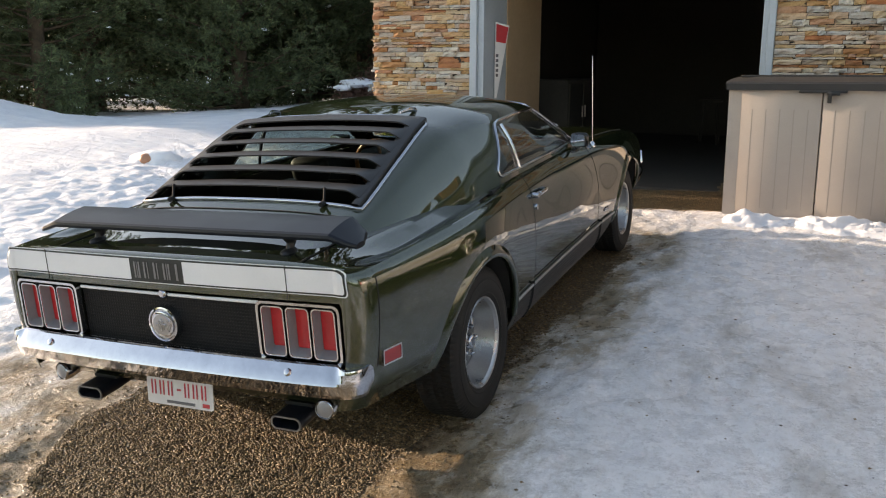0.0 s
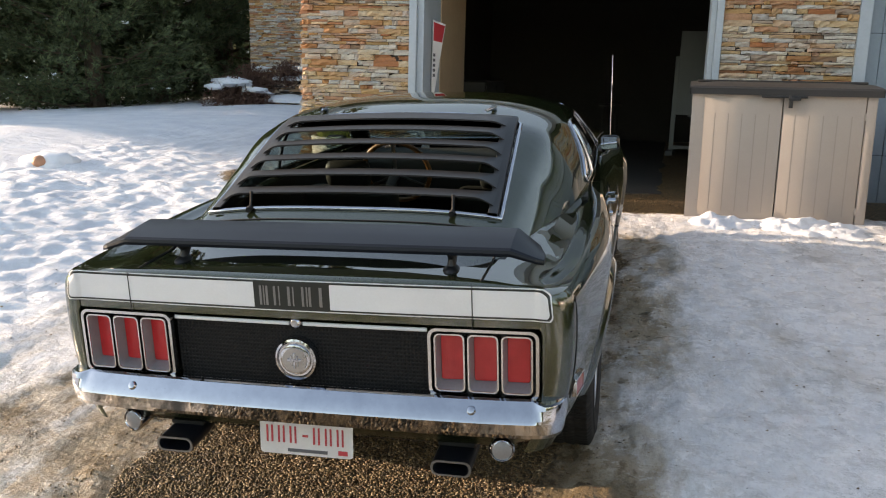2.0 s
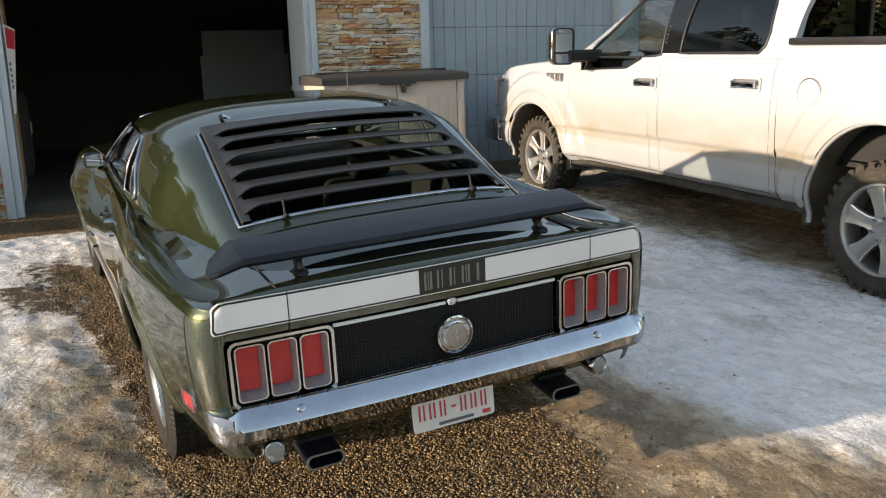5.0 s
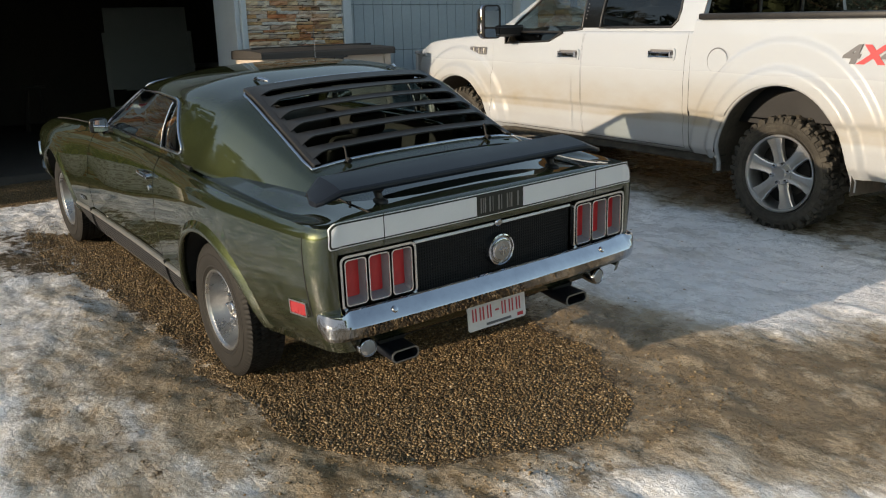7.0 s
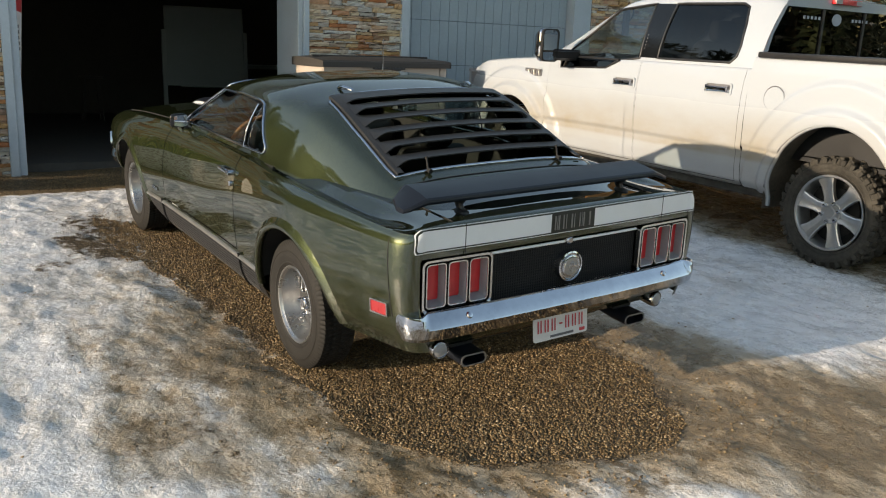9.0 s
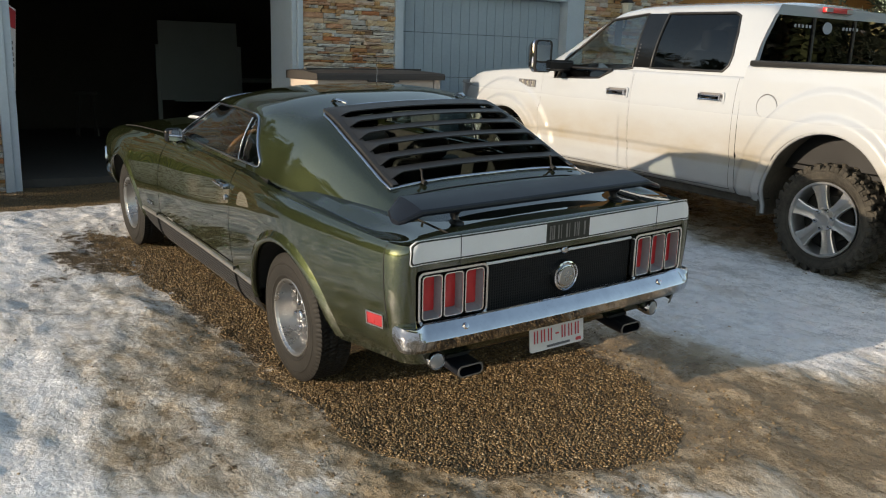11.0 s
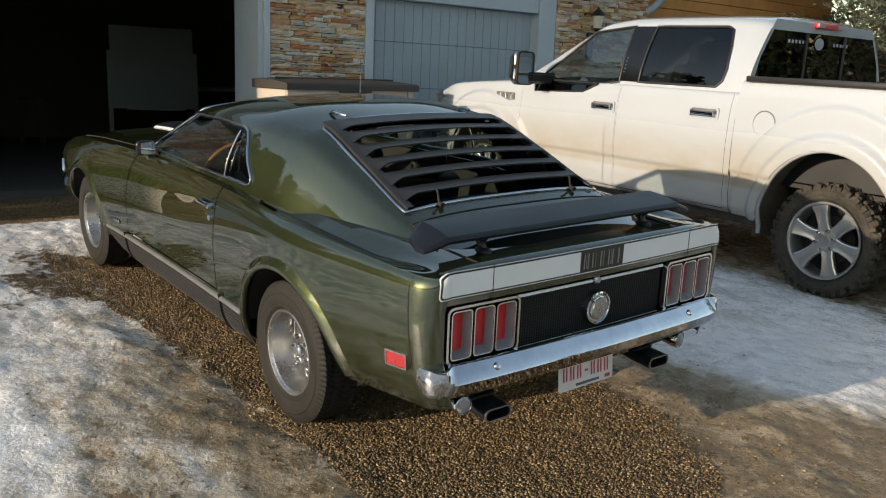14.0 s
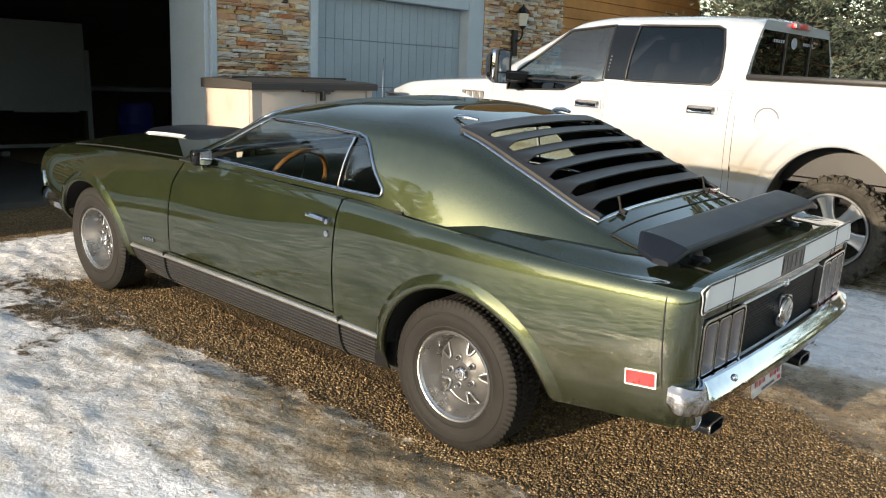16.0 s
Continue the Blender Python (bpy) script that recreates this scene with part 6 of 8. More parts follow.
def old_wheel():
    """Bright five-slot wheel with a deep dish; its outer side faces +x."""
    w = bpy.data.objects.new("wheel", None)
    scene.collection.objects.link(w)
    part("tyre", tyre_mesh(WR, 0.198, 0.215, 15, 82, 0.0065), RUBBER, w, "black tyre", True, 24)
    rim = lathe([(0.190, -0.10), (0.198, 0.060), (0.204, 0.082), (0.2065, 0.091), (0.203, 0.0955), (0.196, 0.093), (0.191, 0.084), (0.187, 0.080), (0.182, 0.060), (0.172, 0.020), (0.163, -0.006), (0.158, -0.020), (0.150, -0.024)], 72)
    part("rim", rim, ALLOY, w, "cast silver rim with a deep dish", True, 30)
    disc = lathe([(0.154, -0.024), (0.151, -0.014), (0.146, -0.008), (0.120, 0.002), (0.092, 0.010), (0.080, 0.014), (0.050, 0.018), (0.044, 0.022), (0.0, 0.022)], 72)
    part("spoke_disc", disc, WHEEL_GREY, w, "grey painted wheel centre", True, 30)
    for k in range(5):
        a = 2 * math.pi * k / 5 + 0.3
        rot_ = Matrix.Rotation(a, 4, "X")
        # A near-black plate paints the shade of an opening; the disc is uncut.
        slot = plate([(-0.0045, 0.102), (0.0045, 0.102), (0.009, 0.120), (0.017, 0.141), (-0.017, 0.141), (-0.009, 0.120)], 0.004, lambda u, v, d: (0.0115 - d - 0.38 * (v - 0.102), u, v))
        part("slot", moved(slot, rot_), UNDER, w)
        loop = [(-0.006, -0.030, 0.147), (0.003, -0.021, 0.126), (0.010, -0.014, 0.106), (0.014, -0.008, 0.095), (0.015, 0.0, 0.091), (0.014, 0.008, 0.095), (0.010, 0.014, 0.106), (0.003, 0.021, 0.126), (-0.006, 0.030, 0.147)]
        part("slot_rib", moved(tube(spline(loop, 3), 0.0065, 8), rot_), ALLOY, w, "", True, 80)
        seat_ = lathe([(0.016, 0.016), (0.015, 0.022), (0.012, 0.024), (0.010, 0.020)], 16)
        part("nut_seat", moved(seat_, Matrix.Rotation(a + 0.63, 4, "X") @ Matrix.Translation((0, 0, 0.066))), ALLOY, w, "", True, 40)
        nut = lathe([(0.0, 0.046), (0.007, 0.044), (0.0105, 0.037), (0.011, 0.014)], 12)
        part("lug_nut", moved(nut, Matrix.Rotation(a + 0.63, 4, "X") @ Matrix.Translation((0, 0, 0.066))), CHROME, w, "", True, 40)
    part("hub_cap", lathe([(0.0, 0.050), (0.022, 0.049), (0.029, 0.045), (0.032, 0.038), (0.034, 0.015)], 32), CHROME, w, "", True, 40)
    part("cap_badge", lathe([(0.0, 0.0525), (0.018, 0.0515), (0.019, 0.048)], 24), GREY_FILM, w, "", True, 40)
    badge = bmesh.new()
    for q in range(4):
        add(badge, moved(box(0.0520, 0.0540, -0.0028, 0.0028, 0.004, 0.014, 0.0006, None, 1), Matrix.Rotation(math.pi / 4 + q * math.pi / 2, 4, "X")))
    part("badge_mark", badge, CHROME, w)
    part("brake_drum", lathe([(0.0, -0.06), (0.13, -0.06), (0.14, -0.040), (0.0, -0.039)], 32), UNDER, w, "", True, 40)
    return w


first_wheel = old_wheel()
first_wheel.parent = car
first_wheel.matrix_basis = pose(0.740, RAX, AXLE_Z) @ Matrix.Scale(WHEEL_SIZE, 4)
for x, y, turn, spin in ((-0.740, RAX, 180, 40), (0.732, FAX, 0, 75), (-0.732, FAX, 180, 20)):
    copy_thing(first_wheel, pose(x, y, AXLE_Z, 0, 0, turn) @ Matrix.Rotation(radians(spin), 4, "X") @ Matrix.Scale(WHEEL_SIZE, 4))


def build_front_and_trim():
    # nose
    rows = []
    for k in range(9):
        t = k / 8
        y = 3.48 + 0.13 * math.sin(t * math.pi / 2)
        sec = section(3.48)
        rows.append([(x * (1 - 0.06 * t), y - 0.10 * (x / 0.75) ** 2 * t, 0.62 + (z - 0.62) * (1 - 0.18 * t)) for x, z in sec])
    nose = mirrored(skin(rows))
    car_part("nose", nose, GREEN, None, "", True, 50)
    car_part("grille", box(-0.66, 0.66, 3.44, 3.53, 0.50, 0.77, 0.01), UNDER, None, "", False)
    path = [(s_ * x, y, 0.0) for s_, x, y in ((-1, 0.80, 3.15), (-1, 0.79, 3.35), (-1, 0.74, 3.50), (-1, 0.60, 3.60), (-1, 0.3, 3.66), (1, 0.0, 3.68), (1, 0.3, 3.66), (1, 0.60, 3.60), (1, 0.74, 3.50), (1, 0.79, 3.35), (1, 0.80, 3.15))]
    path = [tuple(p) for p in spline(path, 4)][::-1]
    car_part("front_bumper", sweep(path, [(-0.01, 0.55), (0.025, 0.55), (0.045, 0.52), (0.05, 0.49), (0.035, 0.45), (-0.01, 0.445)]), CHROME, None, "chrome front bumper", True, 25)
    for s in (-1, 1):
        x0 = side_x(3.36, 0.66)
        lamp = plate(rounded(-0.010, 0.010, -0.050, 0.050, 0.008, 3), 0.012, lambda u, v, d: (s * (0.004 - d), u, v))
        car_part("headlamp_trim", moved(lamp, Matrix.Translation((s * x0, 3.405, 0.605)) @ Euler((radians(-16), 0, s * radians(20))).to_matrix().to_4x4()), CHROME, None, "", True, 40)
        hl = lathe([(0.0, 0.05), (0.06, 0.045), (0.09, 0.02), (0.098, 0.0), (0.098, -0.04)], 32, "y")
        car_part("headlamp", moved(hl, Matrix.Translation((s * 0.56, 3.55, 0.65))), CHROME, None, "", True, 40)
        # door mirror
        mz = 0.962
        body = box(-0.030, 0.030, -0.045, 0.050, -0.042, 0.042, 0.018, None, 3)
        for v in body.verts:
            if v.co.y > 0.0:
                v.co.x *= 0.75
                v.co.z *= 0.75
        body = moved(body, Matrix.Translation((s * 0.800, 1.745, mz)) @ Matrix.Scale(1.75, 4, (1, 0, 0)) @ Euler((0, 0, s * 0.12)).to_matrix().to_4x4())
        mir = car_part("door_mirror", body, GLOSS_BLACK, None, "", True, 40)
        gl = plate(rounded(s * 0.800 - 0.044, s * 0.800 + 0.044, mz - 0.034, mz + 0.034, 0.012, 4), 0.003, lambda u, v, d: (u, 1.690 - s * 0.38 * (u - s * 0.800) + d, v))
        car_part("mirror_glass", gl, MIRROR, mir, "", False)
        car_part("mirror_stalk", tube([(s * 0.800, 1.75, mz - 0.035), (s * 0.785, 1.76, mz - 0.06), (s * 0.765, 1.77, 0.905)], [0.014, 0.012, 0.022], 8), CHROME, mir, "", True, 60)
    # raised scoop on the bonnet, bright along its flanks
    def scoop_at(y, u):
        t = (y - 2.50) / 0.72
        w = 0.270 - 0.030 * t
        h = 0.038 * smooth01(0.0, 0.40, t) + 0.004
        return (u * w, y, curve(BS, TOP, y) - 0.008 + h * (1 - abs(u) ** 5))
    sc = [[scoop_at(y, u) for u in np.linspace(-1, 1, 25)] for y in np.linspace(2.50, 3.22, 19)]
    sc.append([(u * 0.235, 3.225, curve(BS, TOP, 3.22) - 0.012) for u in np.linspace(-1, 1, 25)])
    scoop = car_part("bonnet_scoop", skin(sc), SATIN_BLACK, None, "black bonnet scoop", True, 40)
    for s in (-1, 1):
        band_ = [[Vector(scoop_at(y, s * u)) + Vector((s * 0.002, 0, 0.003)) for u in np.linspace(0.915, 0.99, 7)] for y in np.linspace(2.72, 3.18, 14)]
        car_part("scoop_stripe", skin(band_), SILVER_FILM, scoop, "silver stripe on the scoop's flank", True, 60)
    # aerial
    ax, ay = 0.790, 2.06
    az = 0.885
    aer = car_part("aerial", tube([(ax, ay, az), (ax + 0.003, ay + 0.003, az + 0.27), (ax + 0.008, ay + 0.006, az + 0.534)], [0.0035, 0.003, 0.0022], 6), CHROME, None, "", True)
    car_part("aerial_base", moved(lathe([(0.020, -0.01), (0.019, 0.008), (0.008, 0.022), (0.0, 0.024)], 16, "z"), Matrix.Translation((ax, ay, az))), CHROME, aer)
    # wipers
    for x in (-0.30, 0.15):
        car_part("wiper", tube([(x, 2.02, 0.945), (x + 0.25, 1.97, 0.972), (x + 0.45, 1.97, 0.975)], 0.006, 6), BLACK, None, "", True)


build_front_and_trim()


def build_cabin():
    """Black vinyl cabin with a wooden steering wheel."""
    car_part("carpet", box(-0.72, 0.72, 0.0, 2.0, 0.242, 0.27), CLOTH, None, "", False)
    for s in (-1, 1):
        seat = car_part("front_seat", box(s * 0.37 - 0.24, s * 0.37 + 0.24, 0.82, 1.34, 0.30, 0.52, 0.05, None, 3), CLOTH, None, "", True, 40)
        back = moved(box(-0.23, 0.23, -0.06, 0.06, 0.0, 0.44, 0.05, None, 3), Matrix.Translation((s * 0.37, 0.82, 0.46)) @ Euler((radians(14), 0, 0)).to_matrix().to_4x4())
        car_part("backrest", back, CLOTH, seat, "", True, 40)
        head = moved(box(-0.11, 0.11, -0.04, 0.04, 0.0, 0.13, 0.038, None, 3), Matrix.Translation((s * 0.37, 0.71, 0.885)) @ Euler((radians(12), 0, 0)).to_matrix().to_4x4())
        car_part("headrest", head, CLOTH, seat, "", True, 40)
    rs = car_part("rear_seat", box(-0.60, 0.60, 0.10, 0.48, 0.32, 0.52, 0.05, None, 3), CLOTH, None, "", True, 40)
    car_part("backrest", moved(box(-0.60, 0.60, -0.05, 0.05, 0.0, 0.36, 0.04, None, 3), Matrix.Translation((0, 0.10, 0.46)) @ Euler((radians(12), 0, 0)).to_matrix().to_4x4()), CLOTH, rs, "", True, 40)
    car_part("dashboard", box(-0.70, 0.70, 1.68, 1.98, 0.62, 0.90, 0.06, None, 3), CLOTH, None, "", True, 40)
    car_part("console", box(-0.10, 0.10, 0.85, 1.75, 0.27, 0.47, 0.03), CLOTH, None, "", True, 40)
    m = Matrix.Translation((-0.37, 1.52, 0.82)) @ Euler((radians(-68), 0, 0)).to_matrix().to_4x4()
    ring = moved(tube([(0.19 * math.cos(a), 0.19 * math.sin(a), 0) for a in np.linspace(0, 2 * math.pi, 41)[:-1]], 0.014, 10, True), m)
    sw = car_part("steering_wheel", ring, WOOD_RIM, None, "varnished wood rim steering wheel", True, 80)
    for k in range(3):
        a = math.pi / 2 + 2 * math.pi * k / 3 + math.pi
        car_part("spoke", moved(tube([(0, 0, -0.03), (0.18 * math.cos(a), 0.18 * math.sin(a), 0)], 0.012, 6, False, None, 0.4), m), SATIN, sw, "", True)
    car_part("column", moved(tube([(0, 0, -0.02), (0, 0, -0.30)], 0.03, 12), m), CLOTH, sw, "", True)
    im = car_part("inside_mirror", moved(box(-0.11, 0.11, -0.012, 0.012, -0.032, 0.032, 0.011, None, 3), Matrix.Translation((0.0, 1.42, 1.165))), BLACK, None, "", True, 40)
    car_part("mirror_stem", tube([(0, 1.43, 1.19), (0, 1.46, 1.225)], 0.008, 6), SATIN, im)
    car_part("headliner", skin([[(x * curve(GS, RAIL_X, y) * 0.93, y, curve(GS, CEN_Z, y) - 0.045 - 0.05 * abs(x) ** 2.4) for x in np.linspace(-1, 1, 9)] for y in np.linspace(0.36, 1.42, 10)]), CLOTH, None, "", True)


build_cabin()


# ---- the white pickup ----
TRUCK = pose(1.79, 3.03, 0.142, 1.5, 0, 0)
truck = thing("pickup_truck", "white crew-cab pickup with road grime parked on the ice", "truck", TRUCK)


def truck_part(name, b, mat, parent=None, label="", smooth=True, sharp=35):
    return part(name, b, mat, parent or truck, label, smooth, sharp)


TZ = [0.46, 0.52, 0.62, 0.735, 0.75, 0.95, 1.12, 1.22, 1.30]
TX = [0.900, 0.955, 0.972, 0.972, 0.990, 1.000, 0.995, 0.982, 0.960]


def truck_x(z):
    return float(np.interp(z, TZ, TX))


ARCH_SQUASH = 0.87


def hood_top(y):
    return curve([0.8, 2.0, 2.9, 3.3, 4.2, 4.62], [1.33, 1.33, 1.31, 1.29, 1.22, 1.12], y)


def bulge(y, z, cy):
    """Raised wheel flare round an axle."""
    d = math.hypot(y - cy, (z - 0.43) * (ARCH_SQUASH if cy < 1 else 1.0))
    return (0.038 * smooth01(0.625, 0.572, d) + 0.026 * smooth01(0.780, 0.735, d)) if z > 0.3 else 0.0


def truck_side(y0, y1, top, n, pinch=None):
    rows = []
    for y in np.linspace(y0, y1, n):
        zt = top(y)
        row = []
        for v in np.linspace(0, 1, 60):
            z = 0.46 + (zt - 0.46) * v
            zz = 0.46 + 0.84 * v
            x = truck_x(zz) + bulge(y, z, 0.02) + bulge(y, z, 3.68)
            if pinch:
                x -= pinch(y)
            row.append((x, y, z))
        x = row[-1][0]
        row += [(x - 0.012, y, zt + 0.012), (x - 0.035, y, zt + 0.018)]
        rows.append(row)
    return rows


T_REAR, T_FRONT = arch(0.02, 0.43, 0.515 / ARCH_SQUASH, 0.2, sq=ARCH_SQUASH), arch(3.68, 0.43, 0.50, 0.2)
T_GS = [0.79, 0.86, 1.2, 2.0, 2.35, 2.75, 3.05, 3.40]
T_BX = [0.930, 0.940, 0.945, 0.945, 0.945, 0.940, 0.930, 0.900]
T_BZ = [1.330, 1.330, 1.330, 1.330, 1.325, 1.310, 1.300, 1.265]
T_RX = [0.700, 0.715, 0.730, 0.730, 0.725, 0.760, 0.810, 0.880]
T_RZ = [1.830, 1.860, 1.875, 1.870, 1.835, 1.640, 1.460, 1.270]
T_CZ = [1.880, 1.915, 1.930, 1.925, 1.890, 1.690, 1.500, 1.290]


def cab_section(y):
    bx, bz, rx, rz, cz = (curve(T_GS, c, y) for c in (T_BX, T_BZ, T_RX, T_RZ, T_CZ))
    side = [(bx + (rx - bx) * t + 0.03 * math.sin(math.pi * t) * (rz - bz) / 0.5, bz + (rz - bz) * t) for t in np.linspace(0, 0.9, 10)]
    roof = [(rx * u, cz - (cz - rz) * u**3) for u in np.linspace(0.90, 0.0, 10)]
    a, c, mid = Vector(side[-1]), Vector(roof[0]), Vector((rx + 0.004, rz + 0.004))
    arc = [(a * (1 - t) ** 2 + mid * 2 * t * (1 - t) + c * t * t) for t in (0.25, 0.5, 0.75)]
    return side + [(p.x, p.y) for p in arc] + roof


def cab_x(y, z):
    pts = cab_section(y)[:13]
    for (x0, z0), (x1, z1) in zip(pts, pts[1:]):
        if z0 <= z <= z1:
            return x0 + (x1 - x0) * (z - z0) / max(z1 - z0, 1e-6)
    return pts[0][0] if z < pts[0][1] else pts[-1][0]


def cab_shell():
    return skin([[(x, y, z) for x, z in cab_section(y)] for y in list(np.linspace(0.79, 2.3, 30)) + list(np.linspace(2.34, 3.40, 26))])


FRONT_WIN = [(2.96, 1.335), (2.93, 1.40), (2.48, 1.765), (2.02, 1.815), (1.99, 1.36), (2.20, 1.335)]
FRONT_DROP = [(2.98, 1.225), (2.98, 1.34), (2.20, 1.34), (2.36, 1.258)]
REAR_WIN = [(1.79, 1.37), (1.79, 1.815), (1.11, 1.815), (1.055, 1.79), (1.01, 1.66), (0.985, 1.50), (0.995, 1.42), (1.04, 1.375)]
BACK_WIN = [(-0.865, 1.375), (0.865, 1.375), (0.80, 1.60), (0.68, 1.805), (-0.68, 1.805), (-0.80, 1.60)]
T_SHIELD = [(-0.66, 2.42), (0.66, 2.42), (0.80, 3.28), (-0.80, 3.28)]


def build_truck():
    # bed
    bed_top = lambda y: 1.415 + 0.01 * (0.8 - y)
    rows = truck_side(-1.22, 0.7965, bed_top, 150)
    b = skin(rows)
    cut(b, T_REAR, (1, 2), lambda c: True)
    me = bpy.data.meshes.new("tmp")
    b.to_mesh(me)
    b2 = bmesh.new()
    b2.from_mesh(me)
    for v in b2.verts:
        v.co.x = -v.co.x
    truck_part("bed_side", b, WHITE_PAINT, None, "white bed side with dirty flares", True, 50)
    truck_part("bed_side", b2, WHITE_PAINT, None, "white bed side with dirty flares", True, 50)
    for s in (-1, 1):
        truck_part("bed_rail", box(s * 0.985, s * 0.80, -1.22, 0.76, 1.425, 1.468, 0.012), BLACK, None, "", True, 40)
        truck_part("bed_inner", box(s * 0.80, s * 0.76, -1.20, 0.74, 0.75, 1.425), BLACK, None, "", False)
    truck_part("bed_floor", box(-0.80, 0.80, -1.20, 0.74, 0.72, 0.76), BLACK, None, "", False)
    truck_part("bed_cover", box(-0.79, 0.79, -1.20, 0.74, 1.39, 1.42, 0.01), BLACK, None, "", False)
    truck_part("bed_front", box(-0.93, 0.93, 0.75, 0.785, 0.5, 1.42), WHITE_PAINT, None, "", False)
    truck_part("tailgate", box(-0.93, 0.93, -1.25, -1.20, 0.62, 1.43, 0.015), WHITE_PAINT, None, "", True, 40)
    truck_part("rear_bumper", box(-0.95, 0.95, -1.42, -1.26, 0.50, 0.68, 0.03), CHROME, None, "", True, 40)
    for s in (-1, 1):
        truck_part("tail_lamp", box(s * 0.86, s * 1.0, -1.26, -1.12, 0.95, 1.38, 0.02), RED_LENS, None, "", True, 40)
    # cab lower body, nose and bonnet
    rows = truck_side(0.80, 4.55, hood_top, 150, lambda y: 0.10 * smooth01(4.0, 4.62, y) ** 2)
    b = skin(rows)
    cut(b, T_FRONT, (1, 2), lambda c: True)
    cut(b, FRONT_DROP, (1, 2), lambda c: True)
    for y0, y1 in ((0.849, 1.935), (1.945, 3.141)):
        cut(b, [(y0, 0.50), (y1, 0.50), (y1, 1.5), (y0, 1.5)], (1, 2), lambda c: y0 < c.y < y1 or c.z > 0.49)
    truck_part("cab_body", mirrored(b), WHITE_PAINT, None, "white cab and fenders", True, 50)
    for y0, y1 in ((0.852, 1.933), (1.947, 3.139)):
        for s in (-1, 1):
            d = skin(truck_side(0.80, 4.55, hood_top, 150))
            cut(d, [(y0, 0.505), (y1, 0.505), (y1, 1.5), (y0, 1.5)], (1, 2), lambda c: True, True)
            if y1 > 3:
                cut(d, FRONT_DROP, (1, 2), lambda c: True)
            for v in d.verts:
                v.co.x *= s
            door = truck_part("door", d, WHITE_PAINT, None, "", True, 50)
            hy = 2.09 if y1 > 3 else 1.07
            hz = 1.155 if y1 > 3 else 1.18
            hx = truck_x(hz - 0.02)
            cup = band(rounded(hy - 0.13, hy + 0.13, hz - 0.045, hz + 0.045, 0.02, 4), rounded(hy - 0.115, hy + 0.115, hz - 0.034, hz + 0.034, 0.016, 4), 0.012, lambda u, v, dd: (s * (hx + 0.010 - dd), u, v))
            truck_part("handle_cup", cup, WHITE_PAINT, door, "", True, 40)
            truck_part("handle_well", plate(rounded(hy - 0.115, hy + 0.115, hz - 0.034, hz + 0.034, 0.016, 4), 0.004, lambda u, v, dd: (s * (hx + 0.001 - dd), u, v)), GREY_FILM, door, "", False)
            truck_part("door_handle", box(s * (hx + 0.004), s * (hx + 0.034), hy - 0.10, hy + 0.10, hz - 0.018, hz + 0.016, 0.008), CHROME, door, "", True, 40)
    rows = []
    for y in np.linspace(3.15, 4.55, 16):
        w = truck_x(1.30) - 0.035 - 0.10 * smooth01(4.0, 4.62, y) ** 2
        z = hood_top(y) + 0.018
        rows.append([(x * w, y, z + 0.035 * (1 - abs(x) ** 4) + 0.02 * smooth01(0.55, 0.45, abs(x))) for x in np.linspace(-1, 1, 21)])
    rows.append([(x * 0.8, 4.62, 1.02) for x in np.linspace(-1, 1, 21)])
    truck_part("bonnet", skin(rows), WHITE_PAINT, None, "", True, 40)
    truck_part("front_grille", box(-0.62, 0.62, 4.50, 4.66, 0.74, 1.10, 0.02), CHROME, None, "", True, 40)
    for s in (-1, 1):
        truck_part("headlamp", box(s * 0.62, s * 0.90, 4.36, 4.60, 0.86, 1.10, 0.03), BEZEL, None, "", True, 40)
    truck_part("front_bumper", box(-0.96, 0.96, 4.50, 4.80, 0.48, 0.73, 0.05), CHROME, None, "", True, 40)
    # greenhouse
    up = cab_shell()
    cut(up, FRONT_WIN, (1, 2), lambda c: c.x > 0.6)
    cut(up, REAR_WIN, (1, 2), lambda c: c.x > 0.6)
    cut(up, [(2.98, 1.24), (2.97, 1.345), (2.18, 1.345), (2.22, 1.24)], (1, 2), lambda c: c.x > 0.6)
    up = mirrored(up)
    cut(up, T_SHIELD, (0, 1), lambda c: c.y > 2.4)
    truck_part("cab_roof", up, WHITE_PAINT, None, "white cab roof and pillars", True, 50)
    back = skin([[(u * (curve([1.33, 1.6, 1.88], [0.93, 0.83, 0.66], z)), 0.79, z) for u in np.linspace(-1, 1, 25)] for z in np.linspace(1.25, 1.88, 20)])
    hole = bmesh.new()
    me = bpy.data.meshes.new("tmp")
    back.to_mesh(me)
    hole.from_mesh(me)
    cut(back, BACK_WIN, (0, 2), lambda c: True)
    bw = truck_part("cab_back", back, WHITE_PAINT, None, "", True, 50)
    pane = truck_part("back_window", cut(hole, BACK_WIN, (0, 2), lambda c: True, True), TINT, bw, "dark sliding back window", True)
    pane.visible_shadow = False
    for x in (-0.26, 0.26):
        truck_part("window_bar", box(x - 0.012, x + 0.012, 0.775, 0.79, 1.40, 1.80, 0.003), BLACK, bw, "", False)
    truck_part("window_seal", box(-0.87, 0.87, 0.772, 0.79, 1.365, 1.385, 0.003), BLACK, bw, "", False)
    # window decals: plain bars and a disc
    for x in (-0.50, -0.455, -0.41, -0.365, -0.32, -0.275, 0.10, 0.145, 0.19, 0.235, 0.28):
        truck_part("decal_bar", box(x + 0.004, x + 0.026, 0.782, 0.786, 1.722, 1.745), DECAL, bw, "", False)
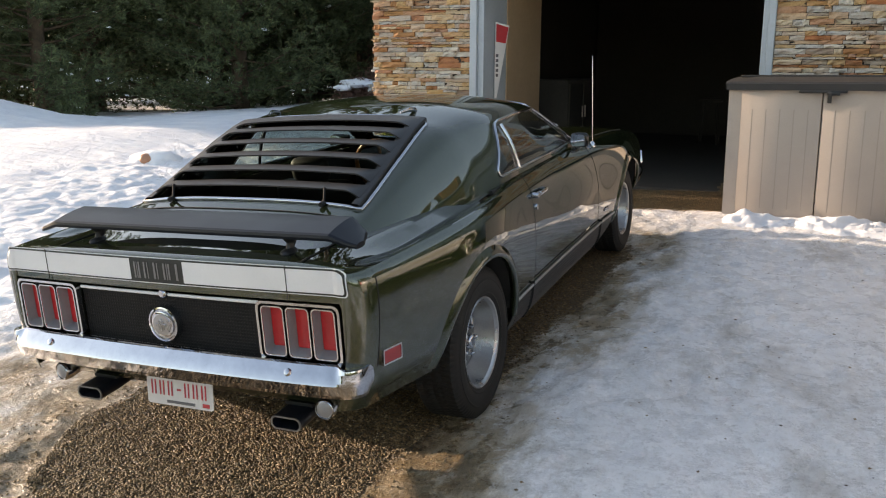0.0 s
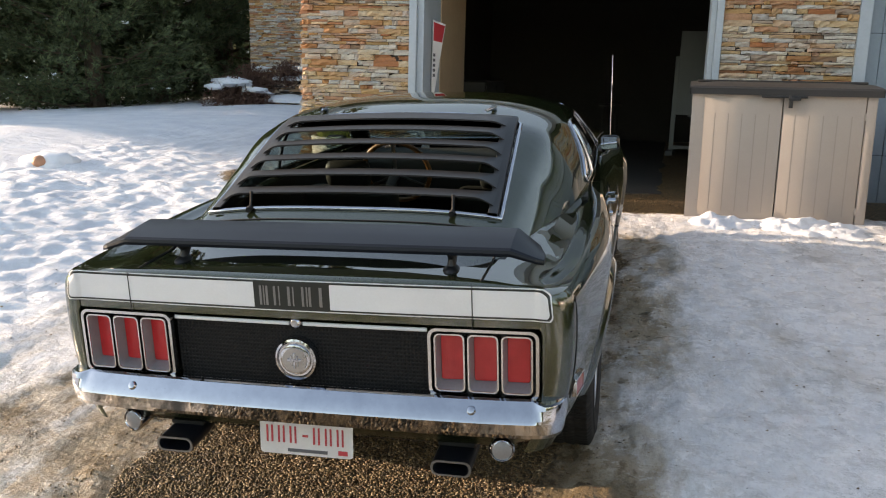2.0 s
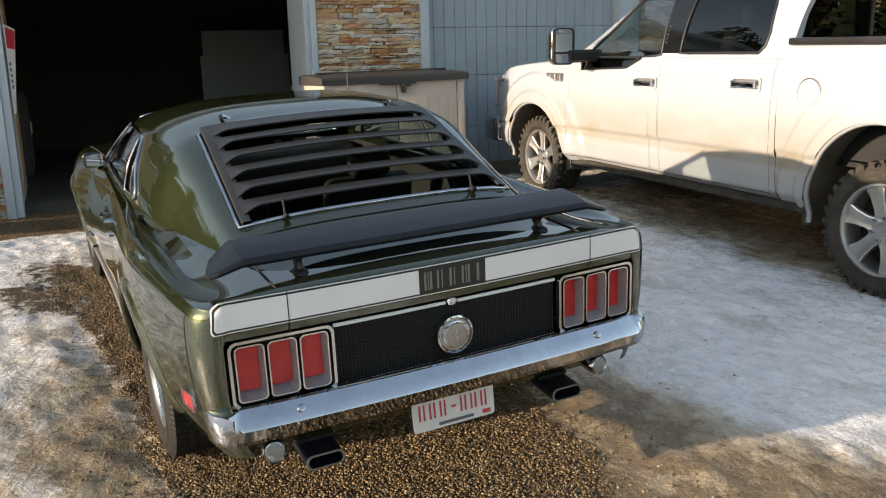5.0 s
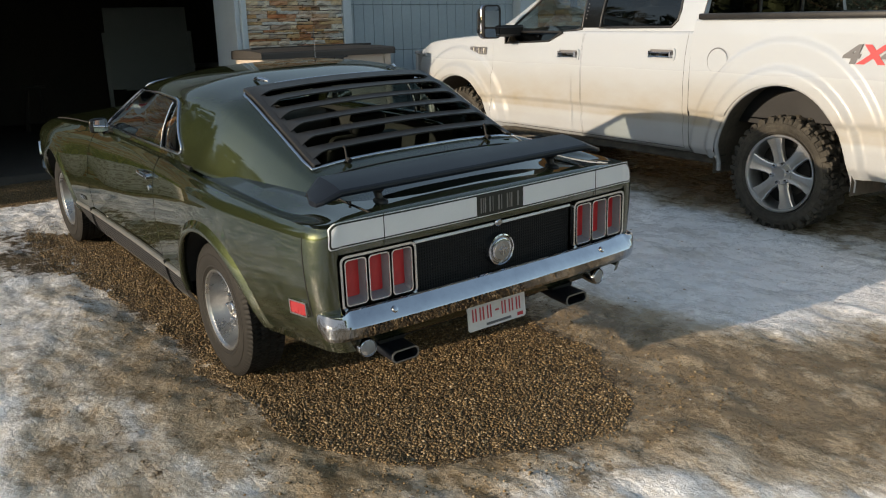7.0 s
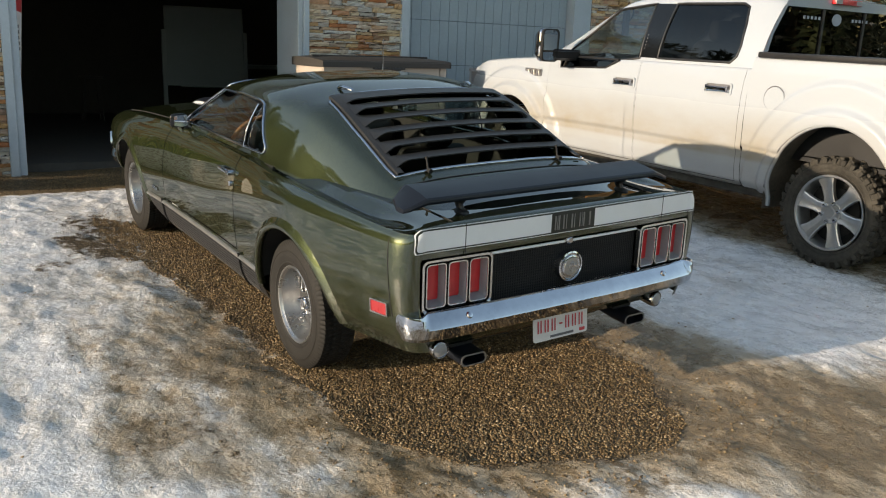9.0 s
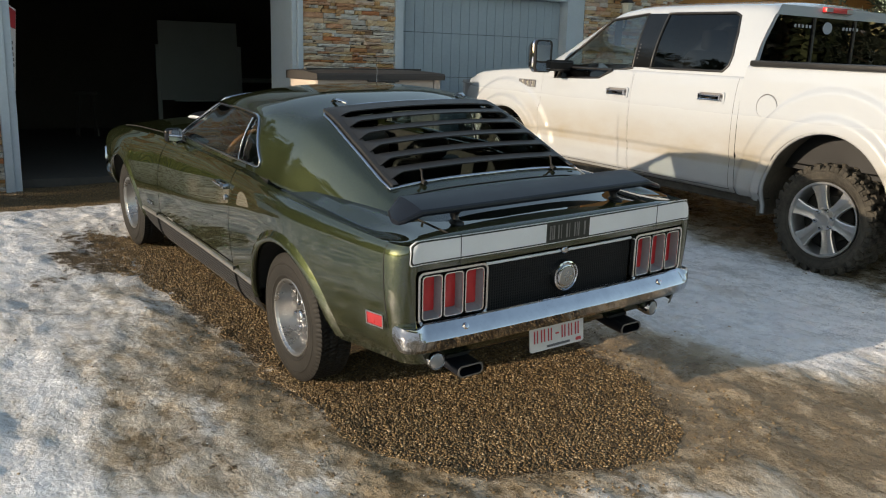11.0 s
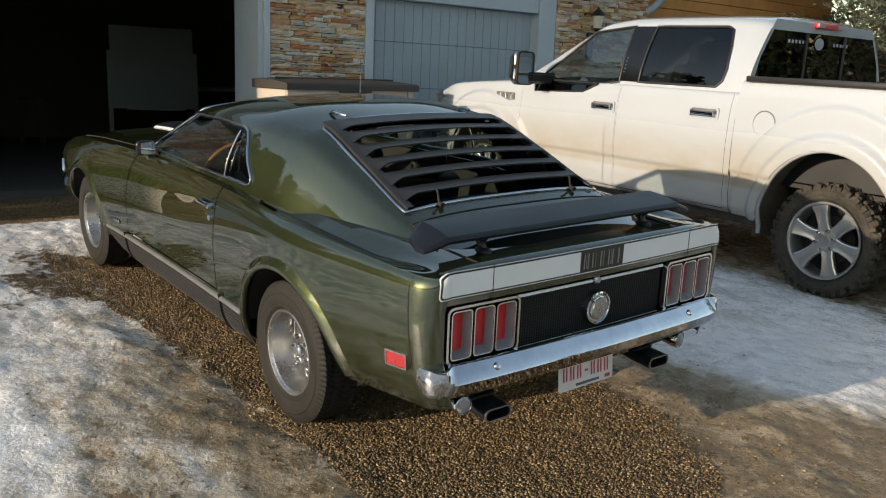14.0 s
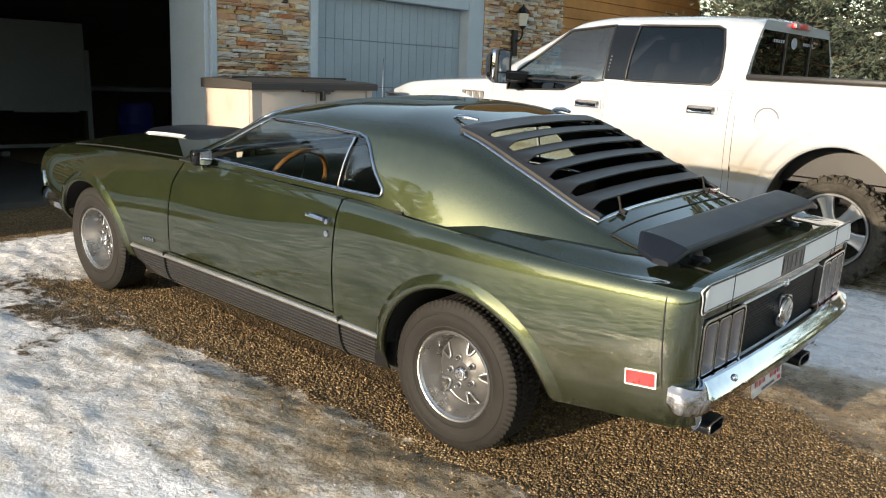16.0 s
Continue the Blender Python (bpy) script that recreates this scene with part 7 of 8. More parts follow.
    truck_part("decal_disc", moved(lathe([(0.0, -0.002), (0.045, -0.002), (0.045, 0.001)], 24, "y"), Matrix.Translation((-0.09, 0.784, 1.73)) @ Matrix.Scale(1.3, 4, (1, 0, 0))), DECAL, bw, "", False)
    cl = truck_part("high_brake_lamp", box(-0.17, 0.17, 0.755, 0.80, 1.845, 1.885, 0.008), RED_LENS, None, "", True, 40)
    for s in (-1, 1):
        truck_part("cargo_lens", box(s * 0.09, s * 0.168, 0.753, 0.757, 1.85, 1.88), BEZEL, cl, "", False)
    for s in (-1, 1):
        for poly, mat in ((FRONT_WIN, GLASS), (REAR_WIN, TINT)):
            g = cut(cab_shell(), poly, (1, 2), lambda c: c.x > 0.6, True)
            for v in g.verts:
                v.co.x = (v.co.x - 0.006) * s
            pane = truck_part("side_window", g, mat, None, "", True, 80)
            pane.visible_shadow = False
            line = []
            for i in range(len(poly)):
                (y0, z0), (y1, z1) = poly[i], poly[(i + 1) % len(poly)]
                n = max(2, int(math.hypot(y1 - y0, z1 - z0) / 0.08))
                line += [(s * (cab_x(y0 + (y1 - y0) * k / n, z0 + (z1 - z0) * k / n) - 0.001), y0 + (y1 - y0) * k / n, z0 + (z1 - z0) * k / n) for k in range(n)]
            truck_part("window_seal", tube(line, 0.011, 6, True), BLACK, None, "", True, 80)
        g = cut(skin(truck_side(0.80, 4.55, hood_top, 150)), FRONT_DROP, (1, 2), lambda c: True, True)
        for v in g.verts:
            v.co.x = (v.co.x - 0.012) * s
        truck_part("drop_window", g, TINT, None, "", True, 80).visible_shadow = False
        line = [(s * (truck_x(1.24) - 0.004), y, z) for y, z in ((2.98, 1.335), (2.98, 1.228), (2.66, 1.243), (2.36, 1.260), (2.20, 1.335))]
        truck_part("window_seal", tube(line, 0.011, 6), BLACK, None, "", True, 80)
        pil = [[(s * (cab_x(y, z) + 0.003), y, z) for y in (1.785, 1.90, 2.01)] for z in np.linspace(1.37, 1.815, 8)]
        truck_part("door_pillar", skin(pil), GLOSS_BLACK, None, "", True)
        for k in range(5):
            zz = 1.44 + 0.028 * k
            truck_part("keypad_dot", box(s * (cab_x(1.93, zz) + 0.002), s * (cab_x(1.93, zz) + 0.006), 1.957, 1.967, zz, zz + 0.010), GREY_FILM, None, "", False)
        # towing mirror
        mx, mz = s * 1.265, 1.425
        arm = truck_part("mirror_arm", box(s * 0.93, s * 1.20, 2.80, 2.90, 1.315, 1.375, 0.02), BLACK, None, "", True, 40)
        shell = box(-0.098, 0.098, -0.02, 0.14, -0.148, 0.148, 0.05, None, 4)
        for v in shell.verts:
            k = 1 - 0.35 * smooth01(0.02, 0.15, v.co.y)
            v.co.x, v.co.z = v.co.x * k, v.co.z * k
        truck_part("mirror_shell", moved(shell, Matrix.Translation((mx, 2.83, mz))), CHROME, arm, "", True, 40)
        fr = band(rounded(mx - 0.094, mx + 0.094, mz - 0.144, mz + 0.144, 0.042, 6), rounded(mx - 0.082, mx + 0.082, mz - 0.132, mz + 0.132, 0.033, 6), 0.03, lambda u, v, d: (u, 2.792 + d, v))
        truck_part("mirror_frame", fr, BLACK, arm, "", True, 40)
        truck_part("mirror_glass", plate(rounded(mx - 0.084, mx + 0.084, mz - 0.044, mz + 0.134, 0.033, 6), 0.003, lambda u, v, d: (u, 2.800 + d, v)), MIRROR, arm, "", False)
        truck_part("mirror_glass", plate(rounded(mx - 0.084, mx + 0.084, mz - 0.134, mz - 0.057, 0.03, 6), 0.003, lambda u, v, d: (u, 2.800 + d + 0.12 * (v - mz + 0.105), v)), MIRROR, arm, "", False)
        truck_part("mirror_divider", box(mx - 0.088, mx + 0.088, 2.797, 2.812, mz - 0.058, mz - 0.043), BLACK, arm, "", False)
        # fender vent badge, drawn as plain blocks
        for k in range(6):
            y = 3.47 - 0.040 * k
            x = truck_x(1.16) + 0.001
            truck_part("badge_block", box(s * x, s * (x + 0.007), y - 0.016, y + 0.016, 1.135, 1.185, 0.002), SATIN if k % 2 else GREY_FILM, None, "", False)
        x = truck_x(1.16)
        truck_part("badge_frame", band(rounded(3.235, 3.50, 1.125, 1.196, 0.012, 3), rounded(3.245, 3.49, 1.133, 1.188, 0.009, 3), 0.006, lambda u, v, d: (s * (x + 0.008 - d), u, v)), GREY_FILM, None, "", True, 40)
        # sill and step
        truck_part("sill", box(s * 0.86, s * 0.93, 0.56, 3.16, 0.42, 0.475, 0.015), MUDDY, None, "", True, 40)
        for cy, r, up_ in ((0.02, 0.515, 1 / ARCH_SQUASH), (3.68, 0.50, 1.0)):
            inner = []
            for k in range(25):
                a = math.pi * (1.04 - 1.08 * k / 24)
                inner.append([(s * 0.985, cy + (r + 0.012) * math.cos(a), 0.43 + (r + 0.012) * up_ * math.sin(a)), (s * 0.62, cy + (r + 0.03) * math.cos(a), 0.43 + (r + 0.03) * up_ * math.sin(a))])
            truck_part("wheel_well", skin(inner), LINER, None, "", True, 80)
            lip = []
            for k in range(33):
                a = math.pi * (1.03 - 1.06 * k / 32)
                y, z = cy + r * math.cos(a), 0.43 + r * up_ * math.sin(a)
                lip.append((s * (truck_x(0.46 + (z - 0.46) * 0.84 / 0.95) + 0.038), y, z))
            truck_part("flare_lip", tube(lip, 0.018, 8), WHITE_PAINT, None, "", True, 80)
    # filler door on the near side
    fx = truck_x(1.02)
    ring = moved(lathe([(0.082, 0.0), (0.086, 0.004), (0.090, 0.0)], 40), Matrix.Translation((-(fx + 0.001), 0.555, 1.148)))
    fd = truck_part("filler_door", ring, GREY_FILM, None, "", True)
    truck_part("filler_disc", moved(lathe([(0.0, -0.006), (0.080, -0.005), (0.083, 0.0)], 40), Matrix.Translation((-(fx + 0.0005), 0.555, 1.148))), WHITE_PAINT, fd, "", True)
    # bed lettering that can be read
    for text, y, mat in (("4", -0.37, GREY_FILM), ("X", -0.485, RED_FILM), ("4", -0.61, GREY_FILM)):
        cu = bpy.data.curves.new("letter", "FONT")
        cu.body, cu.size, cu.extrude, cu.shear, cu.offset = text, 0.150, 0.002, 0.25, 0.007
        tmp = new("letter", cu)
        me = bpy.data.meshes.new_from_object(tmp.evaluated_get(bpy.context.evaluated_depsgraph_get()))
        bpy.data.objects.remove(tmp)
        me.materials.append(mat)
        ob = new("letter", me)
        ob.parent = truck
        ob.matrix_basis = Matrix.Translation((-(truck_x(1.10) + 0.004), y, 1.165)) @ Euler((radians(90), 0, radians(-90))).to_matrix().to_4x4() @ Matrix.Scale(1.35, 4, (1, 0, 0))
    # underbody
    truck_part("chassis", box(-0.60, 0.60, -1.15, 4.3, 0.38, 0.60), UNDER, None, "", False)
    truck_part("exhaust_pipe", tube([(-0.55, 1.2, 0.40), (-0.66, 0.7, 0.42), (-0.70, 0.3, 0.44)], 0.04, 10), MUDDY, None, "", True)
    truck_part("rear_axle", tube([(-0.8, 0.0, 0.40), (0.8, 0.0, 0.40)], 0.06, 10), UNDER, None, "", True)
    truck_part("cab_floor", box(-0.90, 0.90, 0.85, 3.3, 0.60, 0.66), UNDER, None, "", False)
    for s in (-1, 1):
        truck_part("door_card", box(s * 0.86, s * 0.93, 0.80, 3.18, 0.5, 1.30), UNDER, None, "", False)
        seat = truck_part("front_seat", box(s * 0.42 - 0.26, s * 0.42 + 0.26, 1.75, 2.30, 0.70, 1.0, 0.06, None, 3), TAN_CLOTH, None, "", True, 40)
        truck_part("backrest", moved(box(-0.25, 0.25, -0.07, 0.07, 0, 0.62, 0.06, None, 3), Matrix.Translation((s * 0.42, 1.75, 0.92)) @ Euler((radians(12), 0, 0)).to_matrix().to_4x4()), TAN_CLOTH, seat, "", True, 40)
        truck_part("headrest", box(s * 0.42 - 0.13, s * 0.42 + 0.13, 1.54, 1.64, 1.53, 1.70, 0.04, None, 3), TAN_CLOTH, seat, "", True, 40)
    rs = truck_part("rear_seat", box(-0.75, 0.75, 0.95, 1.4, 0.70, 1.0, 0.06, None, 3), TAN_CLOTH, None, "", True, 40)
    truck_part("backrest", box(-0.75, 0.75, 0.86, 0.98, 0.95, 1.48, 0.05, None, 3), TAN_CLOTH, rs, "", True, 40)
    truck_part("dashboard", box(-0.86, 0.86, 2.75, 3.25, 0.9, 1.28, 0.07, None, 3), BLACK, None, "", True, 40)
    m = Matrix.Translation((-0.42, 2.55, 1.20)) @ Euler((radians(-65), 0, 0)).to_matrix().to_4x4()
    sw = truck_part("steering_wheel", moved(tube([(0.19 * math.cos(a), 0.19 * math.sin(a), 0) for a in np.linspace(0, 2 * math.pi, 33)[:-1]], 0.017, 8, True), m), BLACK, None, "", True)
    truck_part("wheel_boss", moved(box(-0.17, 0.17, -0.05, 0.05, -0.03, 0.0, 0.02), m), BLACK, sw, "", True, 40)
    g = cut(mirrored(cab_shell()), T_SHIELD, (0, 1), lambda c: c.y > 2.4, True)
    truck_part("windscreen", g, GLASS, None, "", True, 80).visible_shadow = False


build_truck()


def pickup_wheel():
    """Six twin-spoke alloy wheel with a chunky mud tyre; outer side +x."""
    w = bpy.data.objects.new("wheel", None)
    scene.collection.objects.link(w)
    r = 0.394
    part("tyre", tyre_mesh(r, 0.272, 0.30, 13, 24, 0.030), MUDDY, w, "muddy chunky tyre", False, 28)
    lugs = bmesh.new()
    for k in range(32):
        m = Matrix.Rotation(2 * math.pi * k / 32, 4, "X")
        add(lugs, moved(box(0.120, 0.150, -0.016, 0.016, 0.348 - 0.012 * (k % 2), 0.388, 0.004, None, 1), m))
        add(lugs, moved(box(0.060, 0.118, -0.018, 0.012, 0.380, 0.402, 0.004, None, 1), m @ Matrix.Rotation(0.09, 4, "X")))
    part("tread", lugs, MUDDY, w)
    # raised lettering stays plain: short bars round the side
    for a0 in (0.6, 3.7):
        for k in range(8):
            m = Matrix.Rotation(a0 + 0.11 * k, 4, "X")
            part("tyre_bar", moved(box(0.147, 0.1505, -0.010, 0.010, 0.318, 0.346, 0.001, None, 1), m), MUDDY, w)
    wide = Matrix.Diagonal((1.0, 1.06, 1.06, 1.0))
    part("rim", moved(lathe([(0.24, -0.12), (0.246, 0.11), (0.256, 0.124), (0.254, 0.132), (0.242, 0.130), (0.234, 0.118), (0.226, 0.05), (0.222, 0.0)], 64), wide), SATIN, w, "", True, 30)
    for k in range(6):
        m = Matrix.Rotation(2 * math.pi * k / 6 + 0.08, 4, "X")
        b = bmesh.new()
        prof = [(0.060, 0.036, 0.098), (0.110, 0.030, 0.102), (0.180, 0.036, 0.108), (0.238, 0.050, 0.116)]
        rows = [[(x - 0.030, -hw - 0.002, q), (x - 0.004, -hw, q), (x, -hw + 0.008, q), (x - 0.010, -0.006, q), (x - 0.010, 0.006, q), (x, hw - 0.008, q), (x - 0.004, hw, q), (x - 0.030, hw + 0.002, q)] for q, hw, x in [(q, hw * 1.22, x) for q, hw, x in prof]]
        part("spoke", moved(skin(rows), m @ wide), SATIN, w, "", True, 30)
        nut = lathe([(0.0, 0.124), (0.011, 0.122), (0.015, 0.112), (0.015, 0.085)], 8)
        part("lug_nut", moved(nut, Matrix.Rotation(2 * math.pi * k / 6 - 0.44, 4, "X") @ Matrix.Translation((0, 0, 0.068))), CHROME, w, "", True, 40)
    part("hub", lathe([(0.0, 0.112), (0.036, 0.110), (0.042, 0.102), (0.075, 0.098), (0.082, 0.085), (0.086, 0.06)], 40), SATIN, w, "", True, 30)
    part("brake_disc", lathe([(0.0, 0.02), (0.17, 0.02), (0.17, 0.0), (0.0, -0.01)], 32), UNDER, w, "", True, 40)
    part("rim_back", lathe([(0.0, -0.02), (0.247, -0.02), (0.252, -0.03)], 32), UNDER, w, "", True, 40)
    return w


tw = pickup_wheel()
tw.parent = truck
tw.matrix_basis = pose(-0.835, 0.025, 0.421, 0, 0, 180) @ Matrix.Rotation(0.2, 4, "X") @ Matrix.Scale(0.97, 4)
for x, y, turn, spin in ((0.835, 0.025, 0, 0), (-0.835, 3.68, 180, 50), (0.835, 3.68, 0, 90)):
    copy_thing(tw, pose(x, y, 0.421, 0, 0, turn) @ Matrix.Rotation(radians(spin), 4, "X") @ Matrix.Scale(0.97, 4))


# ---- things round the driveway ----
def storage_box():
    base_z = 0.335
    st = thing("storage_box", "taupe resin outdoor storage box with dark brown lid and latch", "storage box", Matrix.Translation((-0.312, 7.66, base_z)) @ Euler((0, radians(-0.6), radians(-1.0))).to_matrix().to_4x4())
    w, d, h = 0.680, 0.38, 1.07
    part("side_panel", box(-w, -w + 0.03, -d + 0.02, d, 0.03, h, 0.008), RESIN, st, "", True, 40)
    part("side_panel", box(w - 0.03, w, -d + 0.02, d, 0.03, h, 0.008), RESIN, st, "", True, 40)
    part("back_panel", box(-w + 0.03, w - 0.03, d - 0.03, d, 0.03, h), RESIN, st)
    part("floor_panel", box(-w + 0.02, w - 0.02, -d + 0.03, d - 0.03, 0.03, 0.07), RESIN_LID, st)
    part("plinth", box(-w + 0.01, w - 0.01, -d + 0.03, d, 0.0, 0.035, 0.005), RESIN_LID, st)
    for s in (-1, 1):
        part("corner_post", box(s * (w - 0.075), s * w, -d - 0.005, -d + 0.05, 0.03, h, 0.012), RESIN, st, "", True, 40)
        x0, x1 = (0.004, w - 0.080) if s > 0 else (-w + 0.080, -0.004)
        door = part("door", box(x0, x1, -d, -d + 0.03, 0.04, h - 0.01, 0.006), RESIN, st, "", True, 40)
        for k in range(5):
            x = x0 + (x1 - x0) * (k + 0.9) / 5.8
            # Flat strips in a darker copy of the resin paint the grooves' shade.
            part("groove", box(x - 0.004, x + 0.004, -d - 0.0006, -d + 0.002, 0.10, h - 0.18), GROOVE_SHADE, door)
        for z in (0.12, 0.86):
            part("hinge_pin", box(s * (w - 0.085), s * (w - 0.070), -d - 0.008, -d + 0.0, z, z + 0.06, 0.002), RESIN, door)
    rows = []
    for x in np.linspace(-w - 0.035, w + 0.035, 25):
        e = smooth01(w - 0.22, w + 0.035, abs(x))
        rows.append([(x, -d - 0.040, h - 0.030), (x, -d - 0.040, h + 0.020), (x, -d - 0.025, h + 0.034), (x, -d + 0.10, h + 0.050 - 0.006 * e), (x, -d + 0.34, h + 0.066 - 0.012 * e), (x, d - 0.1, h + 0.075 - 0.015 * e), (x, d + 0.02, h + 0.05), (x, d + 0.02, h - 0.03)])
    lid = part("lid", skin(rows), RESIN_LID, st, "dark brown lid", True, 30)
    for s in (-1, 1):
        part("lid_end", plate([(-d - 0.040, h - 0.03), (d + 0.02, h - 0.03), (d + 0.02, h + 0.05), (d - 0.1, h + 0.058), (-d + 0.3, h + 0.052), (-d - 0.02, h + 0.032), (-d - 0.040, h + 0.02)], 0.01, lambda u, v, dd: (s * (w + 0.034 - dd), u, v)), RESIN_LID, lid)
    part("lid_rib", box(-w + 0.02, w - 0.02, -0.02, 0.02, h + 0.060, h + 0.080, 0.006), RESIN_LID, lid)
    la = part("latch", box(-0.17, 0.17, -d - 0.055, -d - 0.004, h - 0.048, h - 0.030, 0.006), BLACK, st, "", True, 40)
    part("latch_tongue", box(0.035, 0.065, -d - 0.060, -d - 0.01, h - 0.125, h - 0.03, 0.006), BLACK, la, "", True, 40)
    part("latch_hook", box(0.03, 0.12, -d - 0.062, -d - 0.02, h - 0.066, h - 0.040, 0.006), BLACK, la, "", True, 40)


# The door resin darkened, as a groove looks in its own shade.
GROOVE_SHADE = plain("taupe_resin_groove_shade", (0.36, 0.31, 0.265), 0.7, 0.0, 110, 0.06, 2.0, 0.1, 0.0008)
storage_box()


def planter():
    z = slope_z(-4.27, 7.78) + 0.008
    p = thing("planter", "round pebble-concrete planter with yellow-green ornamental grass", "planter", Matrix.Translation((-4.27, 7.80, z)))
    part("pot", lathe([(0.0, 0.0), (0.225, 0.0), (0.235, 0.02), (0.275, 0.50), (0.280, 0.535), (0.270, 0.55), (0.245, 0.548), (0.235, 0.50), (0.0, 0.48)], 48, "z"), AGGREGATE, p, "", True, 40)
    rnd = random.Random(5)
    verts, faces = [], []
    for k in range(1500):
        a, r0 = rnd.uniform(0, 6.28), 0.21 * math.sqrt(rnd.random())
        lean, ln = rnd.uniform(0.1, 0.75), rnd.uniform(0.16, 0.40)
        b = len(verts)
        c, s = math.cos(a), math.sin(a)
        wd = rnd.uniform(0.003, 0.006)
        for t in (0, 0.5, 1.0):
            rr = r0 + ln * lean * t * t * (0.4 + r0 * 3.2)
            zz = 0.49 + ln * t * (1 - 0.25 * lean * t)
            w = wd * (1 - 0.85 * t)
            verts.append((c * rr - s * w, s * rr + c * w, zz))
            verts.append((c * rr + s * w, s * rr - c * w, zz))
        faces += [(b, b + 1, b + 3, b + 2), (b + 2, b + 3, b + 5, b + 4)]
    me = bpy.data.meshes.new("grass")
    me.from_pydata(verts, [], faces)
    me.materials.append(GRASS_BLADES)
    g = new("grass", me)
    g.parent = p
    for k in range(7):
        a = rnd.uniform(0, 6.28)
        dx, dy = 0.16 * math.cos(a), 0.16 * math.sin(a)
        h = rnd.uniform(0.5, 0.85)
        part("stalk", tube([(dx * 0.4, dy * 0.4, 0.49), (dx * 0.9 + 0.02 * math.sin(7 * k), dy * 0.8, 0.49 + h * 0.5), (dx * 1.3 - 0.02, dy * 1.2, 0.49 + h * 0.8), (dx * 2.2, dy * 1.6, 0.49 + h)], [0.0022, 0.0018, 0.0014, 0.0010], 5), DRY_STALK, p, "", True)


GRASS_BLADES = needles("grass_blades", (0.05, 0.10, 0.02), (0.34, 0.34, 0.07))
planter()


def sign():
    st = thing("warning_sign", "white tapering plastic marker with a red panel hung in the doorway", "sign", Matrix.Translation((-3.552, 8.45, 1.20)) @ Matrix.Rotation(radians(-24), 4, "Z"))
    at = lambda u, v, d: (0.012 - d, u, v)
    part("panel", plate([(0.0, 0.0), (0.03, 0.0), (0.20, 0.74), (0.0, 0.775)], 0.006, at), WHITE_FILM, st)
    part("red_field", plate([(0.012, 0.575), (0.146, 0.560), (0.185, 0.722), (0.012, 0.755)], 0.002, lambda u, v, d: (0.0145 - d, u, v)), RED_FILM, st)
    for k in range(5):
        part("print_bar", plate([(0.012, 0.42 - 0.05 * k), (0.045, 0.42 - 0.05 * k), (0.045, 0.45 - 0.05 * k), (0.012, 0.45 - 0.05 * k)], 0.002, lambda u, v, d: (0.0145 - d, u, v)), GREY_FILM, st)
    part("hook", box(-0.008, 0.010, 0.05, 0.07, 0.70, 0.72), SATIN, st)


sign()


def easel_board():
    e = thing("board_stand", "grey whiteboard on a wooden stand inside the dark garage", "whiteboard", pose(-0.58, 12.5, 0.386, 0, 0, -4))
    part("board", moved(box(-0.58, 0.58, -0.012, 0.012, 0.55, 1.70, 0.004), Matrix.Rotation(radians(-6), 4, "X")), WHITEBOARD, e)
    for s in (-1, 1):
        part("leg", moved(box(s * 0.60 - 0.03, s * 0.60 + 0.03, 0.015, 0.05, 0.0, 1.35, 0.004), Matrix.Rotation(radians(-4), 4, "X")), WHITEBOARD, e)
        part("foot", box(s * 0.60 - 0.05, s * 0.60 + 0.05, -0.28, 0.30, 0.0, 0.06, 0.006), WHITEBOARD, e)
    part("crossbar", box(-0.57, 0.57, 0.02, 0.05, 0.07, 0.12, 0.004), WHITEBOARD, e)
    part("pen_tray", box(-0.4, 0.4, -0.09, -0.02, 0.53, 0.55, 0.004), WHITEBOARD, e)


easel_board()


